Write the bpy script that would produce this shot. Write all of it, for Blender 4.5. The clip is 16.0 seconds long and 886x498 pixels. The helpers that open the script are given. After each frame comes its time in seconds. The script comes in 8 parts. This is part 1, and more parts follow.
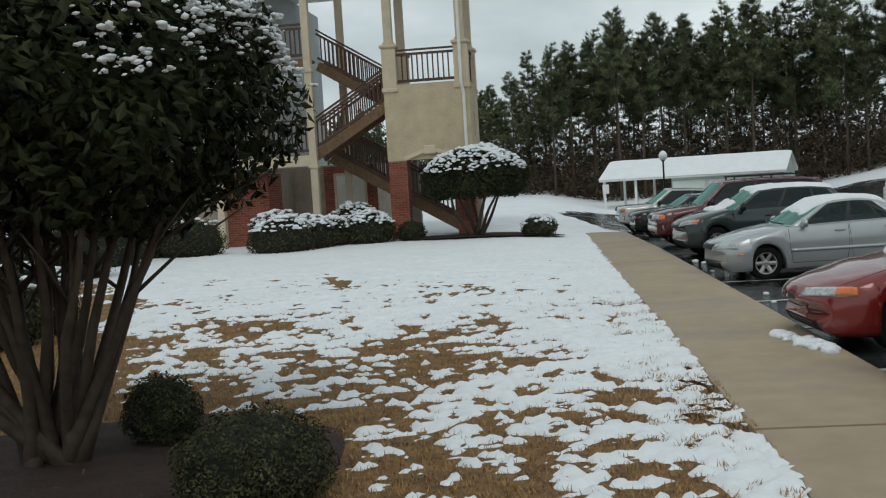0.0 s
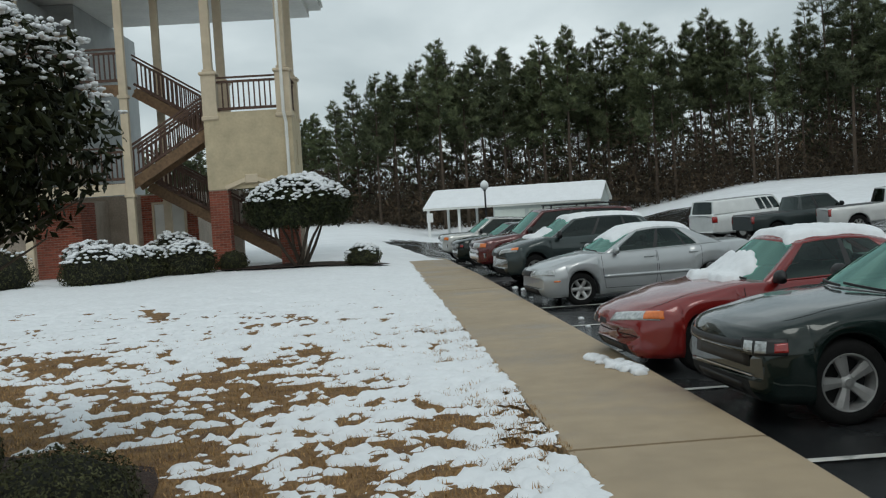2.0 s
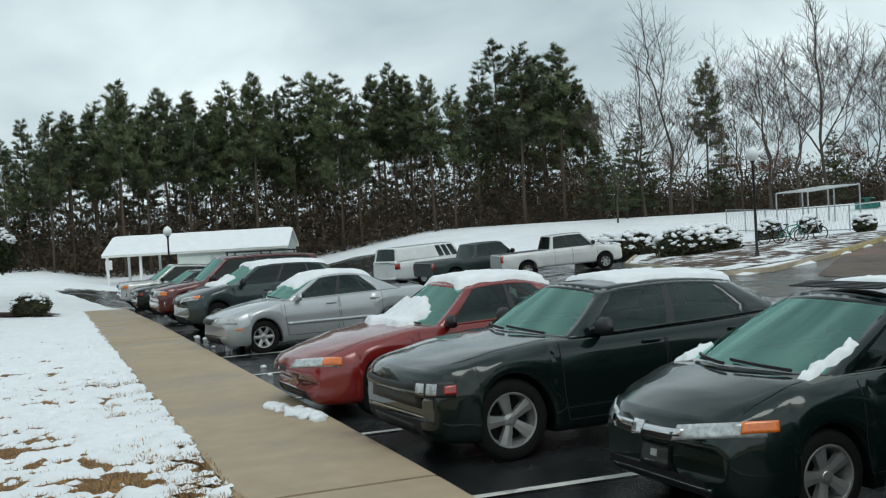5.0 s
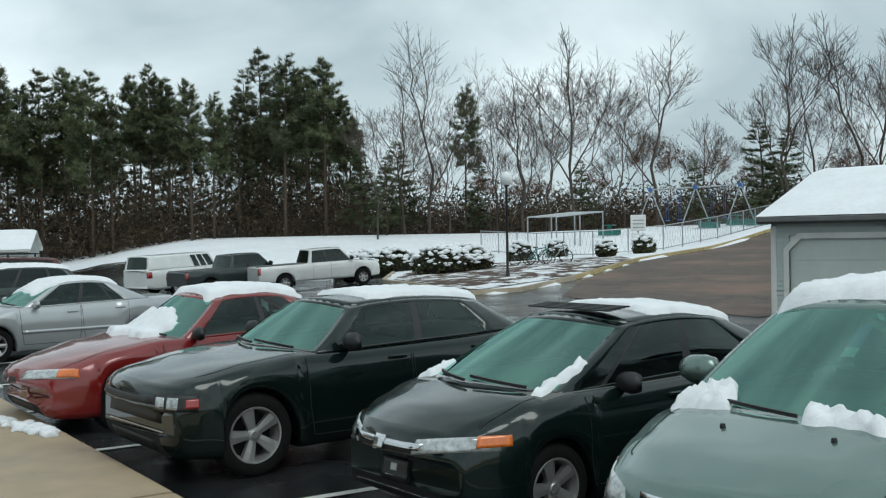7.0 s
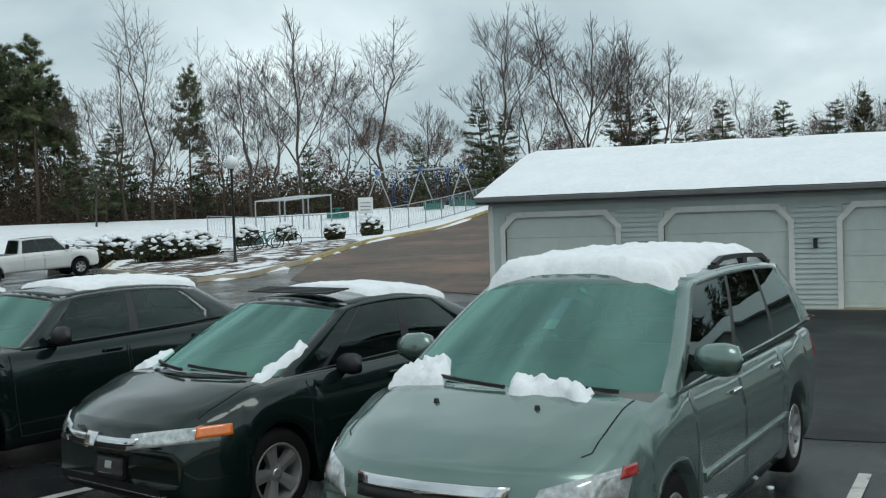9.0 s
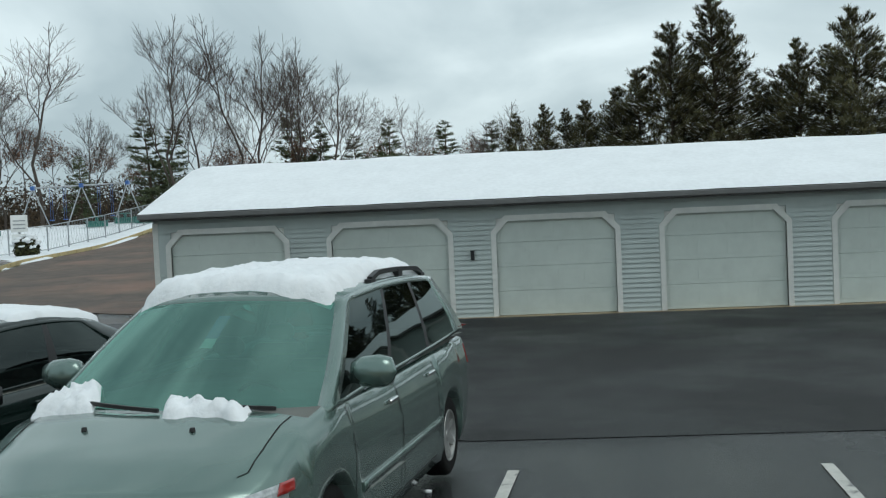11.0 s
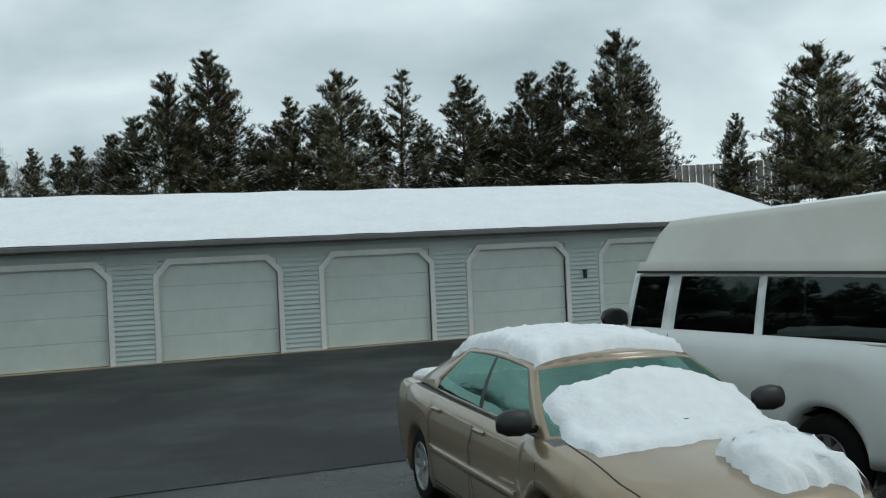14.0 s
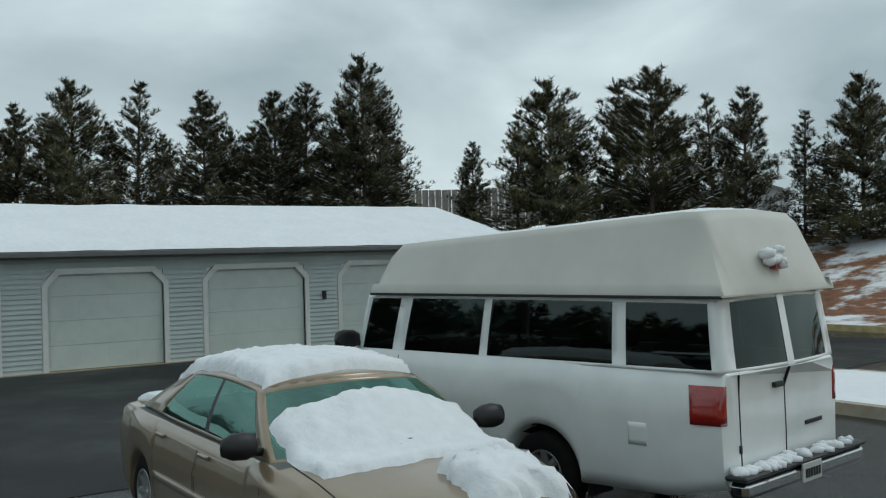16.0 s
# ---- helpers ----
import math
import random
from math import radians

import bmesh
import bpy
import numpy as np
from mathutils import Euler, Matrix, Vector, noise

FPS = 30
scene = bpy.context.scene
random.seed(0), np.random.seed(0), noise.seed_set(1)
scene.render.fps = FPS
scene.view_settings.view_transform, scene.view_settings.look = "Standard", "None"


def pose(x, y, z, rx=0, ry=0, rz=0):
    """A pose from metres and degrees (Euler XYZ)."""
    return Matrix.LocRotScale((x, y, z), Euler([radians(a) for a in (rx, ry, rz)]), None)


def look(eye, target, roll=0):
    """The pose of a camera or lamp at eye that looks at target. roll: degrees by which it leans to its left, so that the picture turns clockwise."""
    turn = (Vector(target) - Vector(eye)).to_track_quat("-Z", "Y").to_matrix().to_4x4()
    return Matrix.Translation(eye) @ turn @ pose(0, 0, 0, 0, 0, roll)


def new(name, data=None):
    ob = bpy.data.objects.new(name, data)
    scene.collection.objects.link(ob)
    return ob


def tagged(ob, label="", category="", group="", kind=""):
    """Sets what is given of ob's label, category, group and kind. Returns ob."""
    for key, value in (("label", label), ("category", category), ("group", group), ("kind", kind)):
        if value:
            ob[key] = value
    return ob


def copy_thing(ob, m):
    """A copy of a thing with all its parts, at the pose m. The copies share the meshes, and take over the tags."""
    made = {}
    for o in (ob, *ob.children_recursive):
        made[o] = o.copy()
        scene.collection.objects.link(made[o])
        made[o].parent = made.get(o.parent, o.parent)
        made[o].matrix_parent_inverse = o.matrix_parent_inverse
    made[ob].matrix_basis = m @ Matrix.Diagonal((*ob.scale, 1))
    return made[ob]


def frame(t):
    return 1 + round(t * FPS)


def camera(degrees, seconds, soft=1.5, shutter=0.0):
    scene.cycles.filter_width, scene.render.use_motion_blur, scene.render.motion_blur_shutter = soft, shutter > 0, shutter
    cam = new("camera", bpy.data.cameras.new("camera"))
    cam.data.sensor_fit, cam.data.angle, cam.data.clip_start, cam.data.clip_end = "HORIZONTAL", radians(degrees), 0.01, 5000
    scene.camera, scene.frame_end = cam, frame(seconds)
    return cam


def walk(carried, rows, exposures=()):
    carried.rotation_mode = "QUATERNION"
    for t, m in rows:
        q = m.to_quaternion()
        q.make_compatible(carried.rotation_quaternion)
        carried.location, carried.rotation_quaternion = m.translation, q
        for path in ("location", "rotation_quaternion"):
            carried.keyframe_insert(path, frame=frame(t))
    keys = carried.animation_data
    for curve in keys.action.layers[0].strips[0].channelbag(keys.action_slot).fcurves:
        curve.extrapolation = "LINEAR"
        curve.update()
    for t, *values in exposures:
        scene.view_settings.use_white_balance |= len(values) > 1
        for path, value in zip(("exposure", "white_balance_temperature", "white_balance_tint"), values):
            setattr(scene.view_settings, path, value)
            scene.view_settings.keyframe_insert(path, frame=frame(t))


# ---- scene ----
cam = camera(45.7, 16.0, soft=1.2)
EYE_Z, SWING = 2.239, 0.364
# seconds, yaw, pitch, roll; the camera is held out at arm's length and turns with its bearer
PATH = [
    (0.0, -14.13, -3.57, 3.49),
    (0.5, -15.02, -3.14, 3.50),
    (1.0, -17.32, -2.81, 3.46),
    (1.5, -21.00, -2.99, 3.64),
    (2.0, -23.61, -2.58, 3.55),
    (2.5, -27.23, -2.41, 3.04),
    (3.0, -30.15, -2.09, 2.53),
    (3.5, -32.37, -2.06, 2.52),
    (4.0, -34.58, -1.97, 2.53),
    (4.2, -35.65, -1.85, 2.47),
    (6.3, -49.06, -0.59, 2.21),
    (6.5, -50.34, -0.78, 1.20),
    (7.0, -53.44, -0.75, 0.97),
    (7.5, -57.94, -1.14, 0.66),
    (8.0, -60.87, -0.99, 0.99),
    (8.2, -62.38, -1.67, 1.15),
    (10.3, -77.55, -1.06, 3.56),
    (10.5, -79.45, -1.61, 3.48),
    (11.0, -85.73, -1.88, 2.53),
    (11.5, -91.44, -1.73, 3.32),
    (12.0, -97.02, -1.65, 3.68),
    (12.5, -100.90, -1.17, 3.66),
    (13.0, -103.39, -0.10, 3.12),
    (13.5, -108.52, -0.42, 3.23),
    (14.0, -112.38, -0.33, 2.51),
    (14.5, -114.71, -0.90, 2.35),
    (15.0, -118.76, -1.80, 1.81),
    (15.5, -122.54, -1.01, 1.46),
    (16.0, -126.30, 0.32, 1.53),
]
walk(cam, [(t, pose(-SWING * math.sin(radians(a)), SWING * math.cos(radians(a)), EYE_Z, 90 + p, r, a)) for t, a, p, r in PATH],
     exposures=[(0.0, -0.28, 6420, 8), (3.0, -0.17, 6340, 7), (4.0, -0.02, 6300, 6), (8.0, 0.12, 6200, 5), (11.5, 0.05, 6200, 5), (14.0, -0.1, 6150, 4), (16.0, -0.28, 6120, 4)])

# ---- light: an overcast winter sky with a veiled sun ----
world = bpy.data.worlds.new("overcast_sky")
scene.world = world
world.use_nodes = True
wn, wl = world.node_tree.nodes, world.node_tree.links
wn.clear()
w_out, w_bg, w_mix = wn.new("ShaderNodeOutputWorld"), wn.new("ShaderNodeBackground"), wn.new("ShaderNodeMix")
w_sky, w_co, w_map = wn.new("ShaderNodeTexSky"), wn.new("ShaderNodeTexCoord"), wn.new("ShaderNodeMapping")
w_n1, w_r1 = wn.new("ShaderNodeTexNoise"), wn.new("ShaderNodeValToRGB")
w_sky.sky_type, w_sky.sun_disc = "NISHITA", False
w_sky.sun_elevation, w_sky.sun_rotation = radians(38), radians(200)
w_sky.air_density, w_sky.dust_density = 1.0, 3.0
w_sc = wn.new("ShaderNodeVectorMath")
w_sc.operation, w_sc.inputs[3].default_value = "SCALE", 0.12
w_map.inputs["Scale"].default_value = (1.0, 1.0, 2.0)
w_map.inputs["Location"].default_value = (0.3, 1.7, 0.4)
w_n1.inputs["Scale"].default_value, w_n1.inputs["Detail"].default_value = 3.2, 6.0
w_n1.inputs["Roughness"].default_value, w_n1.inputs["Distortion"].default_value = 0.48, 0.3
w_r1.color_ramp.elements[0].position, w_r1.color_ramp.elements[0].color = 0.34, (0.45, 0.53, 0.56, 1)
w_r1.color_ramp.elements[1].position, w_r1.color_ramp.elements[1].color = 0.66, (0.90, 0.98, 0.99, 1)
w_mid = w_r1.color_ramp.elements.new(0.5)
w_mid.color = (0.65, 0.73, 0.75, 1)
w_mix.data_type, w_mix.inputs[0].default_value = "RGBA", 0.93
w_bg.inputs["Strength"].default_value = 1.0
wl.new(w_co.outputs["Generated"], w_map.inputs["Vector"])
wl.new(w_map.outputs["Vector"], w_n1.inputs["Vector"])
wl.new(w_n1.outputs["Fac"], w_r1.inputs["Fac"])
wl.new(w_sky.outputs["Color"], w_sc.inputs[0])
wl.new(w_sc.outputs[0], w_mix.inputs[6])
wl.new(w_r1.outputs["Color"], w_mix.inputs[7])
wl.new(w_mix.outputs[2], w_bg.inputs["Color"])
wl.new(w_bg.outputs["Background"], w_out.inputs["Surface"])

sun = new("sun", bpy.data.lights.new("sun", "SUN"))
sun.data.energy, sun.data.angle, sun.data.color = 0.7, radians(25), (1.0, 0.97, 0.92)
sun.matrix_world = look((0, 0, 30), (6, 14, 8))


# ---- materials ----
def mat(name, color, rough=0.6, metal=0.0, spec=0.5, var=0.15, scale=6.0, bump=0.0, bump_scale=60.0, coat=0.0, tint=None,
        big=0.12, random=0.0, translucent=0.0):
    """A surface with variation at two scales and fine relief, in metres."""
    m = bpy.data.materials.new(name)
    m.use_nodes = True
    n, l = m.node_tree.nodes, m.node_tree.links
    b = n["Principled BSDF"]
    b.inputs["Roughness"].default_value, b.inputs["Metallic"].default_value = rough, metal
    b.inputs["Specular IOR Level"].default_value = spec
    b.inputs["Coat Weight"].default_value, b.inputs["Coat Roughness"].default_value = coat, 0.04
    co = n.new("ShaderNodeTexCoord")
    fine, wide = n.new("ShaderNodeTexNoise"), n.new("ShaderNodeTexNoise")
    fine.inputs["Scale"].default_value, fine.inputs["Detail"].default_value = scale, 5.0
    wide.inputs["Scale"].default_value, wide.inputs["Detail"].default_value = scale * 0.17, 3.0
    for t in (fine, wide):
        l.new(co.outputs["Object"], t.inputs["Vector"])
    mx, ramp, ramp2, mul = n.new("ShaderNodeMix"), n.new("ShaderNodeMapRange"), n.new("ShaderNodeMapRange"), n.new("ShaderNodeMix")
    mx.data_type, mul.data_type, mul.blend_type = "RGBA", "RGBA", "MULTIPLY"
    mul.inputs[0].default_value = 1.0
    ramp.inputs[1].default_value, ramp.inputs[2].default_value = 0.3, 0.7
    ramp2.inputs[1].default_value, ramp2.inputs[2].default_value = 0.3, 0.7
    ramp2.inputs[3].default_value, ramp2.inputs[4].default_value = 1 - big, 1 + big
    dark = tuple(c * (1 - var) for c in color)
    lite = tuple(min(1, c * (1 + var)) for c in (tint or color))
    mx.inputs[6].default_value, mx.inputs[7].default_value = (*dark, 1), (*lite, 1)
    l.new(fine.outputs["Fac"], ramp.inputs[0])
    l.new(wide.outputs["Fac"], ramp2.inputs[0])
    l.new(ramp.outputs[0], mx.inputs[0])
    l.new(mx.outputs[2], mul.inputs[6])
    l.new(ramp2.outputs[0], mul.inputs[7])
    last = mul.outputs[2]
    if random:
        info, rr, m2 = n.new("ShaderNodeObjectInfo"), n.new("ShaderNodeMapRange"), n.new("ShaderNodeMix")
        m2.data_type, m2.blend_type, m2.inputs[0].default_value = "RGBA", "MULTIPLY", 1.0
        rr.inputs[3].default_value, rr.inputs[4].default_value = 1 - random, 1 + random
        l.new(info.outputs["Random"], rr.inputs[0])
        l.new(last, m2.inputs[6])
        l.new(rr.outputs[0], m2.inputs[7])
        last = m2.outputs[2]
    l.new(last, b.inputs["Base Color"])
    if bump:
        bn, bt = n.new("ShaderNodeBump"), n.new("ShaderNodeTexNoise")
        bt.inputs["Scale"].default_value, bt.inputs["Detail"].default_value = bump_scale, 4.0
        bn.inputs["Strength"].default_value, bn.inputs["Distance"].default_value = bump, 0.02
        l.new(co.outputs["Object"], bt.inputs["Vector"])
        l.new(bt.outputs["Fac"], bn.inputs["Height"])
        l.new(bn.outputs["Normal"], b.inputs["Normal"])
    return m


def island_var(m, amount):
    """Lets every loose piece of a joined mesh differ in tone."""
    n, l = m.node_tree.nodes, m.node_tree.links
    b = n["Principled BSDF"]
    src = b.inputs["Base Color"].links[0].from_socket
    geo, rr, mx = n.new("ShaderNodeNewGeometry"), n.new("ShaderNodeMapRange"), n.new("ShaderNodeMix")
    mx.data_type, mx.blend_type, mx.inputs[0].default_value = "RGBA", "MULTIPLY", 1.0
    rr.inputs[3].default_value, rr.inputs[4].default_value = 1 - amount, 1 + amount
    l.new(geo.outputs["Random Per Island"], rr.inputs[0])
    l.new(src, mx.inputs[6])
    l.new(rr.outputs[0], mx.inputs[7])
    l.new(mx.outputs[2], b.inputs["Base Color"])
    return m


def glass_mat(name, color, ior=1.65, sheen=(0.62, 0.72, 0.70)):
    m = bpy.data.materials.new(name)
    m.use_nodes = True
    n, l = m.node_tree.nodes, m.node_tree.links
    n.clear()
    out, mix, tr, gl, fr = (n.new("ShaderNodeOutputMaterial"), n.new("ShaderNodeMixShader"), n.new("ShaderNodeBsdfTransparent"),
                            n.new("ShaderNodeBsdfGlossy"), n.new("ShaderNodeFresnel"))
    tr.inputs["Color"].default_value = (*color, 1)
    gl.inputs["Roughness"].default_value = 0.02
    gl.inputs["Color"].default_value = (*sheen, 1)
    fr.inputs["IOR"].default_value = ior
    l.new(fr.outputs[0], mix.inputs[0])
    l.new(tr.outputs[0], mix.inputs[1])
    l.new(gl.outputs[0], mix.inputs[2])
    l.new(mix.outputs[0], out.inputs["Surface"])
    return m


def patchy(name, base, over, scale, lo, hi, rough_base=0.9, rough_over=0.7, bump=0.6, bump_scale=40.0, detail=8.0, stretch=(1, 1, 1), var=0.35):
    """Two surfaces laid over one another in patches, such as old snow on dead grass or water on asphalt."""
    m = mat(name, base, rough_base, var=var, scale=scale * 6, bump=bump, bump_scale=bump_scale)
    n, l = m.node_tree.nodes, m.node_tree.links
    b = n["Principled BSDF"]
    src = b.inputs["Base Color"].links[0].from_socket
    co, mp, nz, mr, mx, rm = (n.new("ShaderNodeTexCoord"), n.new("ShaderNodeMapping"), n.new("ShaderNodeTexNoise"),
                              n.new("ShaderNodeMapRange"), n.new("ShaderNodeMix"), n.new("ShaderNodeMapRange"))
    mp.inputs["Scale"].default_value = stretch
    nz.inputs["Scale"].default_value, nz.inputs["Detail"].default_value, nz.inputs["Roughness"].default_value = scale, detail, 0.6
    mr.inputs[1].default_value, mr.inputs[2].default_value = lo, hi
    mx.data_type, mx.inputs[7].default_value = "RGBA", (*over, 1)
    rm.inputs[3].default_value, rm.inputs[4].default_value = rough_base, rough_over
    l.new(co.outputs["Object"], mp.inputs["Vector"])
    l.new(mp.outputs["Vector"], nz.inputs["Vector"])
    l.new(nz.outputs["Fac"], mr.inputs[0])
    l.new(mr.outputs[0], mx.inputs[0])
    l.new(src, mx.inputs[6])
    l.new(mx.outputs[2], b.inputs["Base Color"])
    l.new(mr.outputs[0], rm.inputs[0])
    l.new(rm.outputs[0], b.inputs["Roughness"])
    return m


M = {
    "snow": mat("snow", (0.80, 0.82, 0.84), 0.75, var=0.04, scale=9, bump=0.35, bump_scale=28, big=0.03),
    "snow_far": mat("snow_far", (0.78, 0.80, 0.82), 0.8, var=0.05, scale=2, bump=0.2, bump_scale=6, big=0.04),
    "grass": patchy("dead_grass", (0.23, 0.13, 0.05), (0.12, 0.065, 0.03), 3.0, 0.45, 0.65, 0.95, 0.95, 0.9, 70),
    "blade": island_var(mat("dry_blade", (0.33, 0.195, 0.075), 0.85, var=0.25, scale=9), 0.4),
    "mulch": mat("mulch", (0.036, 0.018, 0.012), 0.95, var=0.5, scale=45, bump=1.0, bump_scale=60),
    "mulch_bed": patchy("bark_bed", (0.075, 0.045, 0.03), (0.76, 0.78, 0.80), 1.1, 0.49, 0.55, 0.95, 0.75, 0.8, 40, stretch=(1, 1, 1)),
    "bank": patchy("winter_bank", (0.20, 0.09, 0.045), (0.76, 0.78, 0.80), 0.5, 0.47, 0.55, 0.95, 0.75, 0.8, 12),
    "concrete": patchy("concrete", (0.38, 0.29, 0.185), (0.21, 0.155, 0.10), 0.55, 0.48, 0.70, 0.6, 0.25, 0.25, 130, var=0.08),
    "asphalt": patchy("wet_asphalt", (0.024, 0.026, 0.027), (0.010, 0.011, 0.012), 0.35, 0.34, 0.54, 0.36, 0.07, 0.22, 160, var=0.25),
    "lane": patchy("lane_asphalt", (0.015, 0.015, 0.015), (0.009, 0.009, 0.010), 0.3, 0.42, 0.62, 0.5, 0.28, 0.35, 160, var=0.25),
    "road_brown": patchy("muddy_road", (0.085, 0.06, 0.045), (0.17, 0.085, 0.05), 0.25, 0.5, 0.7, 0.7, 0.6, 0.4, 60),
    "line": patchy("worn_line", (0.55, 0.54, 0.50), (0.10, 0.10, 0.10), 4.0, 0.58, 0.66, 0.6, 0.5, 0.2, 90, var=0.1),
    "kerb": mat("kerb", (0.42, 0.36, 0.27), 0.7, var=0.15, scale=5, bump=0.3),
    "kerb_yellow": mat("kerb_worn", (0.45, 0.36, 0.18), 0.7, var=0.2, scale=5, bump=0.3),
    "siding": mat("vinyl_siding", (0.47, 0.52, 0.50), 0.5, var=0.05, scale=3, bump=0.08, big=0.06),
    "door_paint": mat("garage_door", (0.60, 0.65, 0.60), 0.45, var=0.04, scale=4, bump=0.06, big=0.05),
    "trim": mat("trim", (0.72, 0.72, 0.68), 0.5, var=0.05, scale=7, big=0.06),
    "fascia": mat("fascia", (0.14, 0.14, 0.135), 0.5, var=0.1, scale=5),
    "shingle": mat("shingle", (0.05, 0.05, 0.05), 0.9, var=0.3, scale=30, bump=0.5),
    "black": mat("black_metal", (0.015, 0.016, 0.018), 0.4, var=0.1),
    "globe": mat("lamp_globe", (0.75, 0.78, 0.78), 0.25, var=0.02),
    "stucco": mat("stucco", (0.50, 0.42, 0.28), 0.85, var=0.06, scale=14, bump=0.35, bump_scale=110),
    "cream": mat("cream_paint", (0.56, 0.47, 0.34), 0.6, var=0.06, scale=6, bump=0.1),
    "brick": mat("brick", (0.26, 0.075, 0.045), 0.85, var=0.3, scale=18, bump=0.5, bump_scale=90, random=0.3),
    "mortar": mat("mortar", (0.32, 0.27, 0.22), 0.95, var=0.15, scale=20, bump=0.4),
    "deck": mat("stained_wood", (0.080, 0.042, 0.028), 0.7, var=0.3, scale=12, bump=0.3, bump_scale=40),
    "deck_new": mat("stair_wood", (0.145, 0.085, 0.042), 0.7, var=0.3, scale=12, bump=0.3, bump_scale=40),
    "wall_grey": mat("grey_siding", (0.34, 0.36, 0.36), 0.6, var=0.06, scale=4, bump=0.1),
    "pane": glass_mat("house_glass", (0.25, 0.32, 0.32)),
    "dark_room": mat("dark_room", (0.03, 0.032, 0.035), 0.9),
    "white_door": mat("white_door", (0.62, 0.62, 0.58), 0.5, var=0.03),
    "bark": mat("bark", (0.085, 0.062, 0.045), 0.95, var=0.35, scale=14, bump=0.8, bump_scale=30),
    "bark_smooth": mat("smooth_bark", (0.065, 0.046, 0.032), 0.8, var=0.3, scale=10, bump=0.5, bump_scale=25),
    "bark_grey": mat("grey_bark", (0.15, 0.125, 0.105), 0.95, var=0.3, scale=5, bump=0.5),
    "needles": island_var(mat("needles", (0.060, 0.085, 0.040), 0.8, var=0.3, scale=1.5, tint=(0.10, 0.115, 0.05), random=0.25), 0.35),
    "needles_e": island_var(mat("young_needles", (0.062, 0.064, 0.030), 0.85, var=0.3, scale=2.5, tint=(0.10, 0.09, 0.038), random=0.25), 0.4),
    "leaf": island_var(mat("glossy_leaf", (0.013, 0.020, 0.010), 0.6, spec=0.10, var=0.35, scale=5, tint=(0.032, 0.036, 0.015)), 0.45),
    "leaf_box": island_var(mat("boxwood_leaf", (0.016, 0.022, 0.010), 0.85, spec=0.25, var=0.35, scale=8, tint=(0.06, 0.06, 0.026)), 0.45),
    "leaf_brown": island_var(mat("brown_leaf", (0.15, 0.075, 0.045), 0.85, var=0.3, scale=3), 0.4),
    "twig": mat("twig", (0.075, 0.06, 0.05), 0.95, var=0.25, scale=3),
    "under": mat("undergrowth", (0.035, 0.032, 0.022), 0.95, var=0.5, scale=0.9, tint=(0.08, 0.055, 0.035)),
    "fence": mat("fence_board", (0.42, 0.40, 0.36), 0.85, var=0.15, scale=5, bump=0.3, random=0.12),
    "steel": mat("galvanised", (0.36, 0.38, 0.39), 0.45, metal=0.7, var=0.15),
    "green_metal": mat("green_metal", (0.02, 0.16, 0.13), 0.45, var=0.1),
    "blue_plastic": mat("blue_plastic", (0.05, 0.13, 0.36), 0.4, var=0.05),
    "white_paint": mat("white_board", (0.74, 0.75, 0.74), 0.5, var=0.04),
    # near black: the shade deep inside the shrubs, put into the colour
    "inner": mat("shrub_shade", (0.012, 0.013, 0.008), 0.95, var=0.4, scale=14),
    "unit": mat("unit_metal", (0.10, 0.105, 0.095), 0.5, var=0.15, scale=6),
}
M["lane"].node_tree.nodes["Principled BSDF"].inputs["Specular IOR Level"].default_value = 0.12
M["asphalt"].node_tree.nodes["Principled BSDF"].inputs["Specular IOR Level"].default_value = 0.24


# ---- building helpers ----
def link_mesh(name, bm, material, smooth=False):
    me = bpy.data.meshes.new(name)
    bm.normal_update()
    bm.to_mesh(me)
    bm.free()
    for m in (material if isinstance(material, (list, tuple)) else [material]):
        me.materials.append(m)
    if smooth:
        me.polygons.foreach_set("use_smooth", [True] * len(me.polygons))
    return new(name, me)


def part(name, bm, material, parent=None, label="", smooth=False):
    ob = link_mesh(name, bm, material, smooth)
    if parent is not None:
        ob.parent = parent
    if label:
        ob["label"] = label
    return ob


def thing(name, m, label, category, group="", kind=""):
    ob = new(name)
    ob.matrix_world = m
    ob.empty_display_size = 0.2
    return tagged(ob, label, category, group, kind)


def box(bm, x0, x1, y0, y1, z0, z1, bevel=0.0):
    v = [bm.verts.new(p) for p in ((x0, y0, z0), (x1, y0, z0), (x1, y1, z0), (x0, y1, z0), (x0, y0, z1), (x1, y0, z1), (x1, y1, z1), (x0, y1, z1))]
    f = [bm.faces.new([v[i] for i in q]) for q in ((0, 3, 2, 1), (4, 5, 6, 7), (0, 1, 5, 4), (1, 2, 6, 5), (2, 3, 7, 6), (3, 0, 4, 7))]
    if bevel:
        es = list({e for q in f for e in q.edges})
        bmesh.ops.bevel(bm, geom=es, offset=bevel, segments=1, affect="EDGES")
    return v


def beam(bm, a, b, w, h, up=(0, 0, 1)):
    """A squared timber from a to b."""
    a, b = Vector(a), Vector(b)
    d = (b - a).normalized()
    s = d.cross(Vector(up))
    s = s.normalized() if s.length > 1e-5 else Vector((1, 0, 0))
    u = s.cross(d)
    ring = [[bm.verts.new(p + s * i * w / 2 + u * j * h / 2) for i, j in ((-1, -1), (1, -1), (1, 1), (-1, 1))] for p in (a, b)]
    for i in range(4):
        bm.faces.new((ring[0][i], ring[0][(i + 1) % 4], ring[1][(i + 1) % 4], ring[1][i]))
    bm.faces.new(ring[0][::-1])
    bm.faces.new(ring[1])


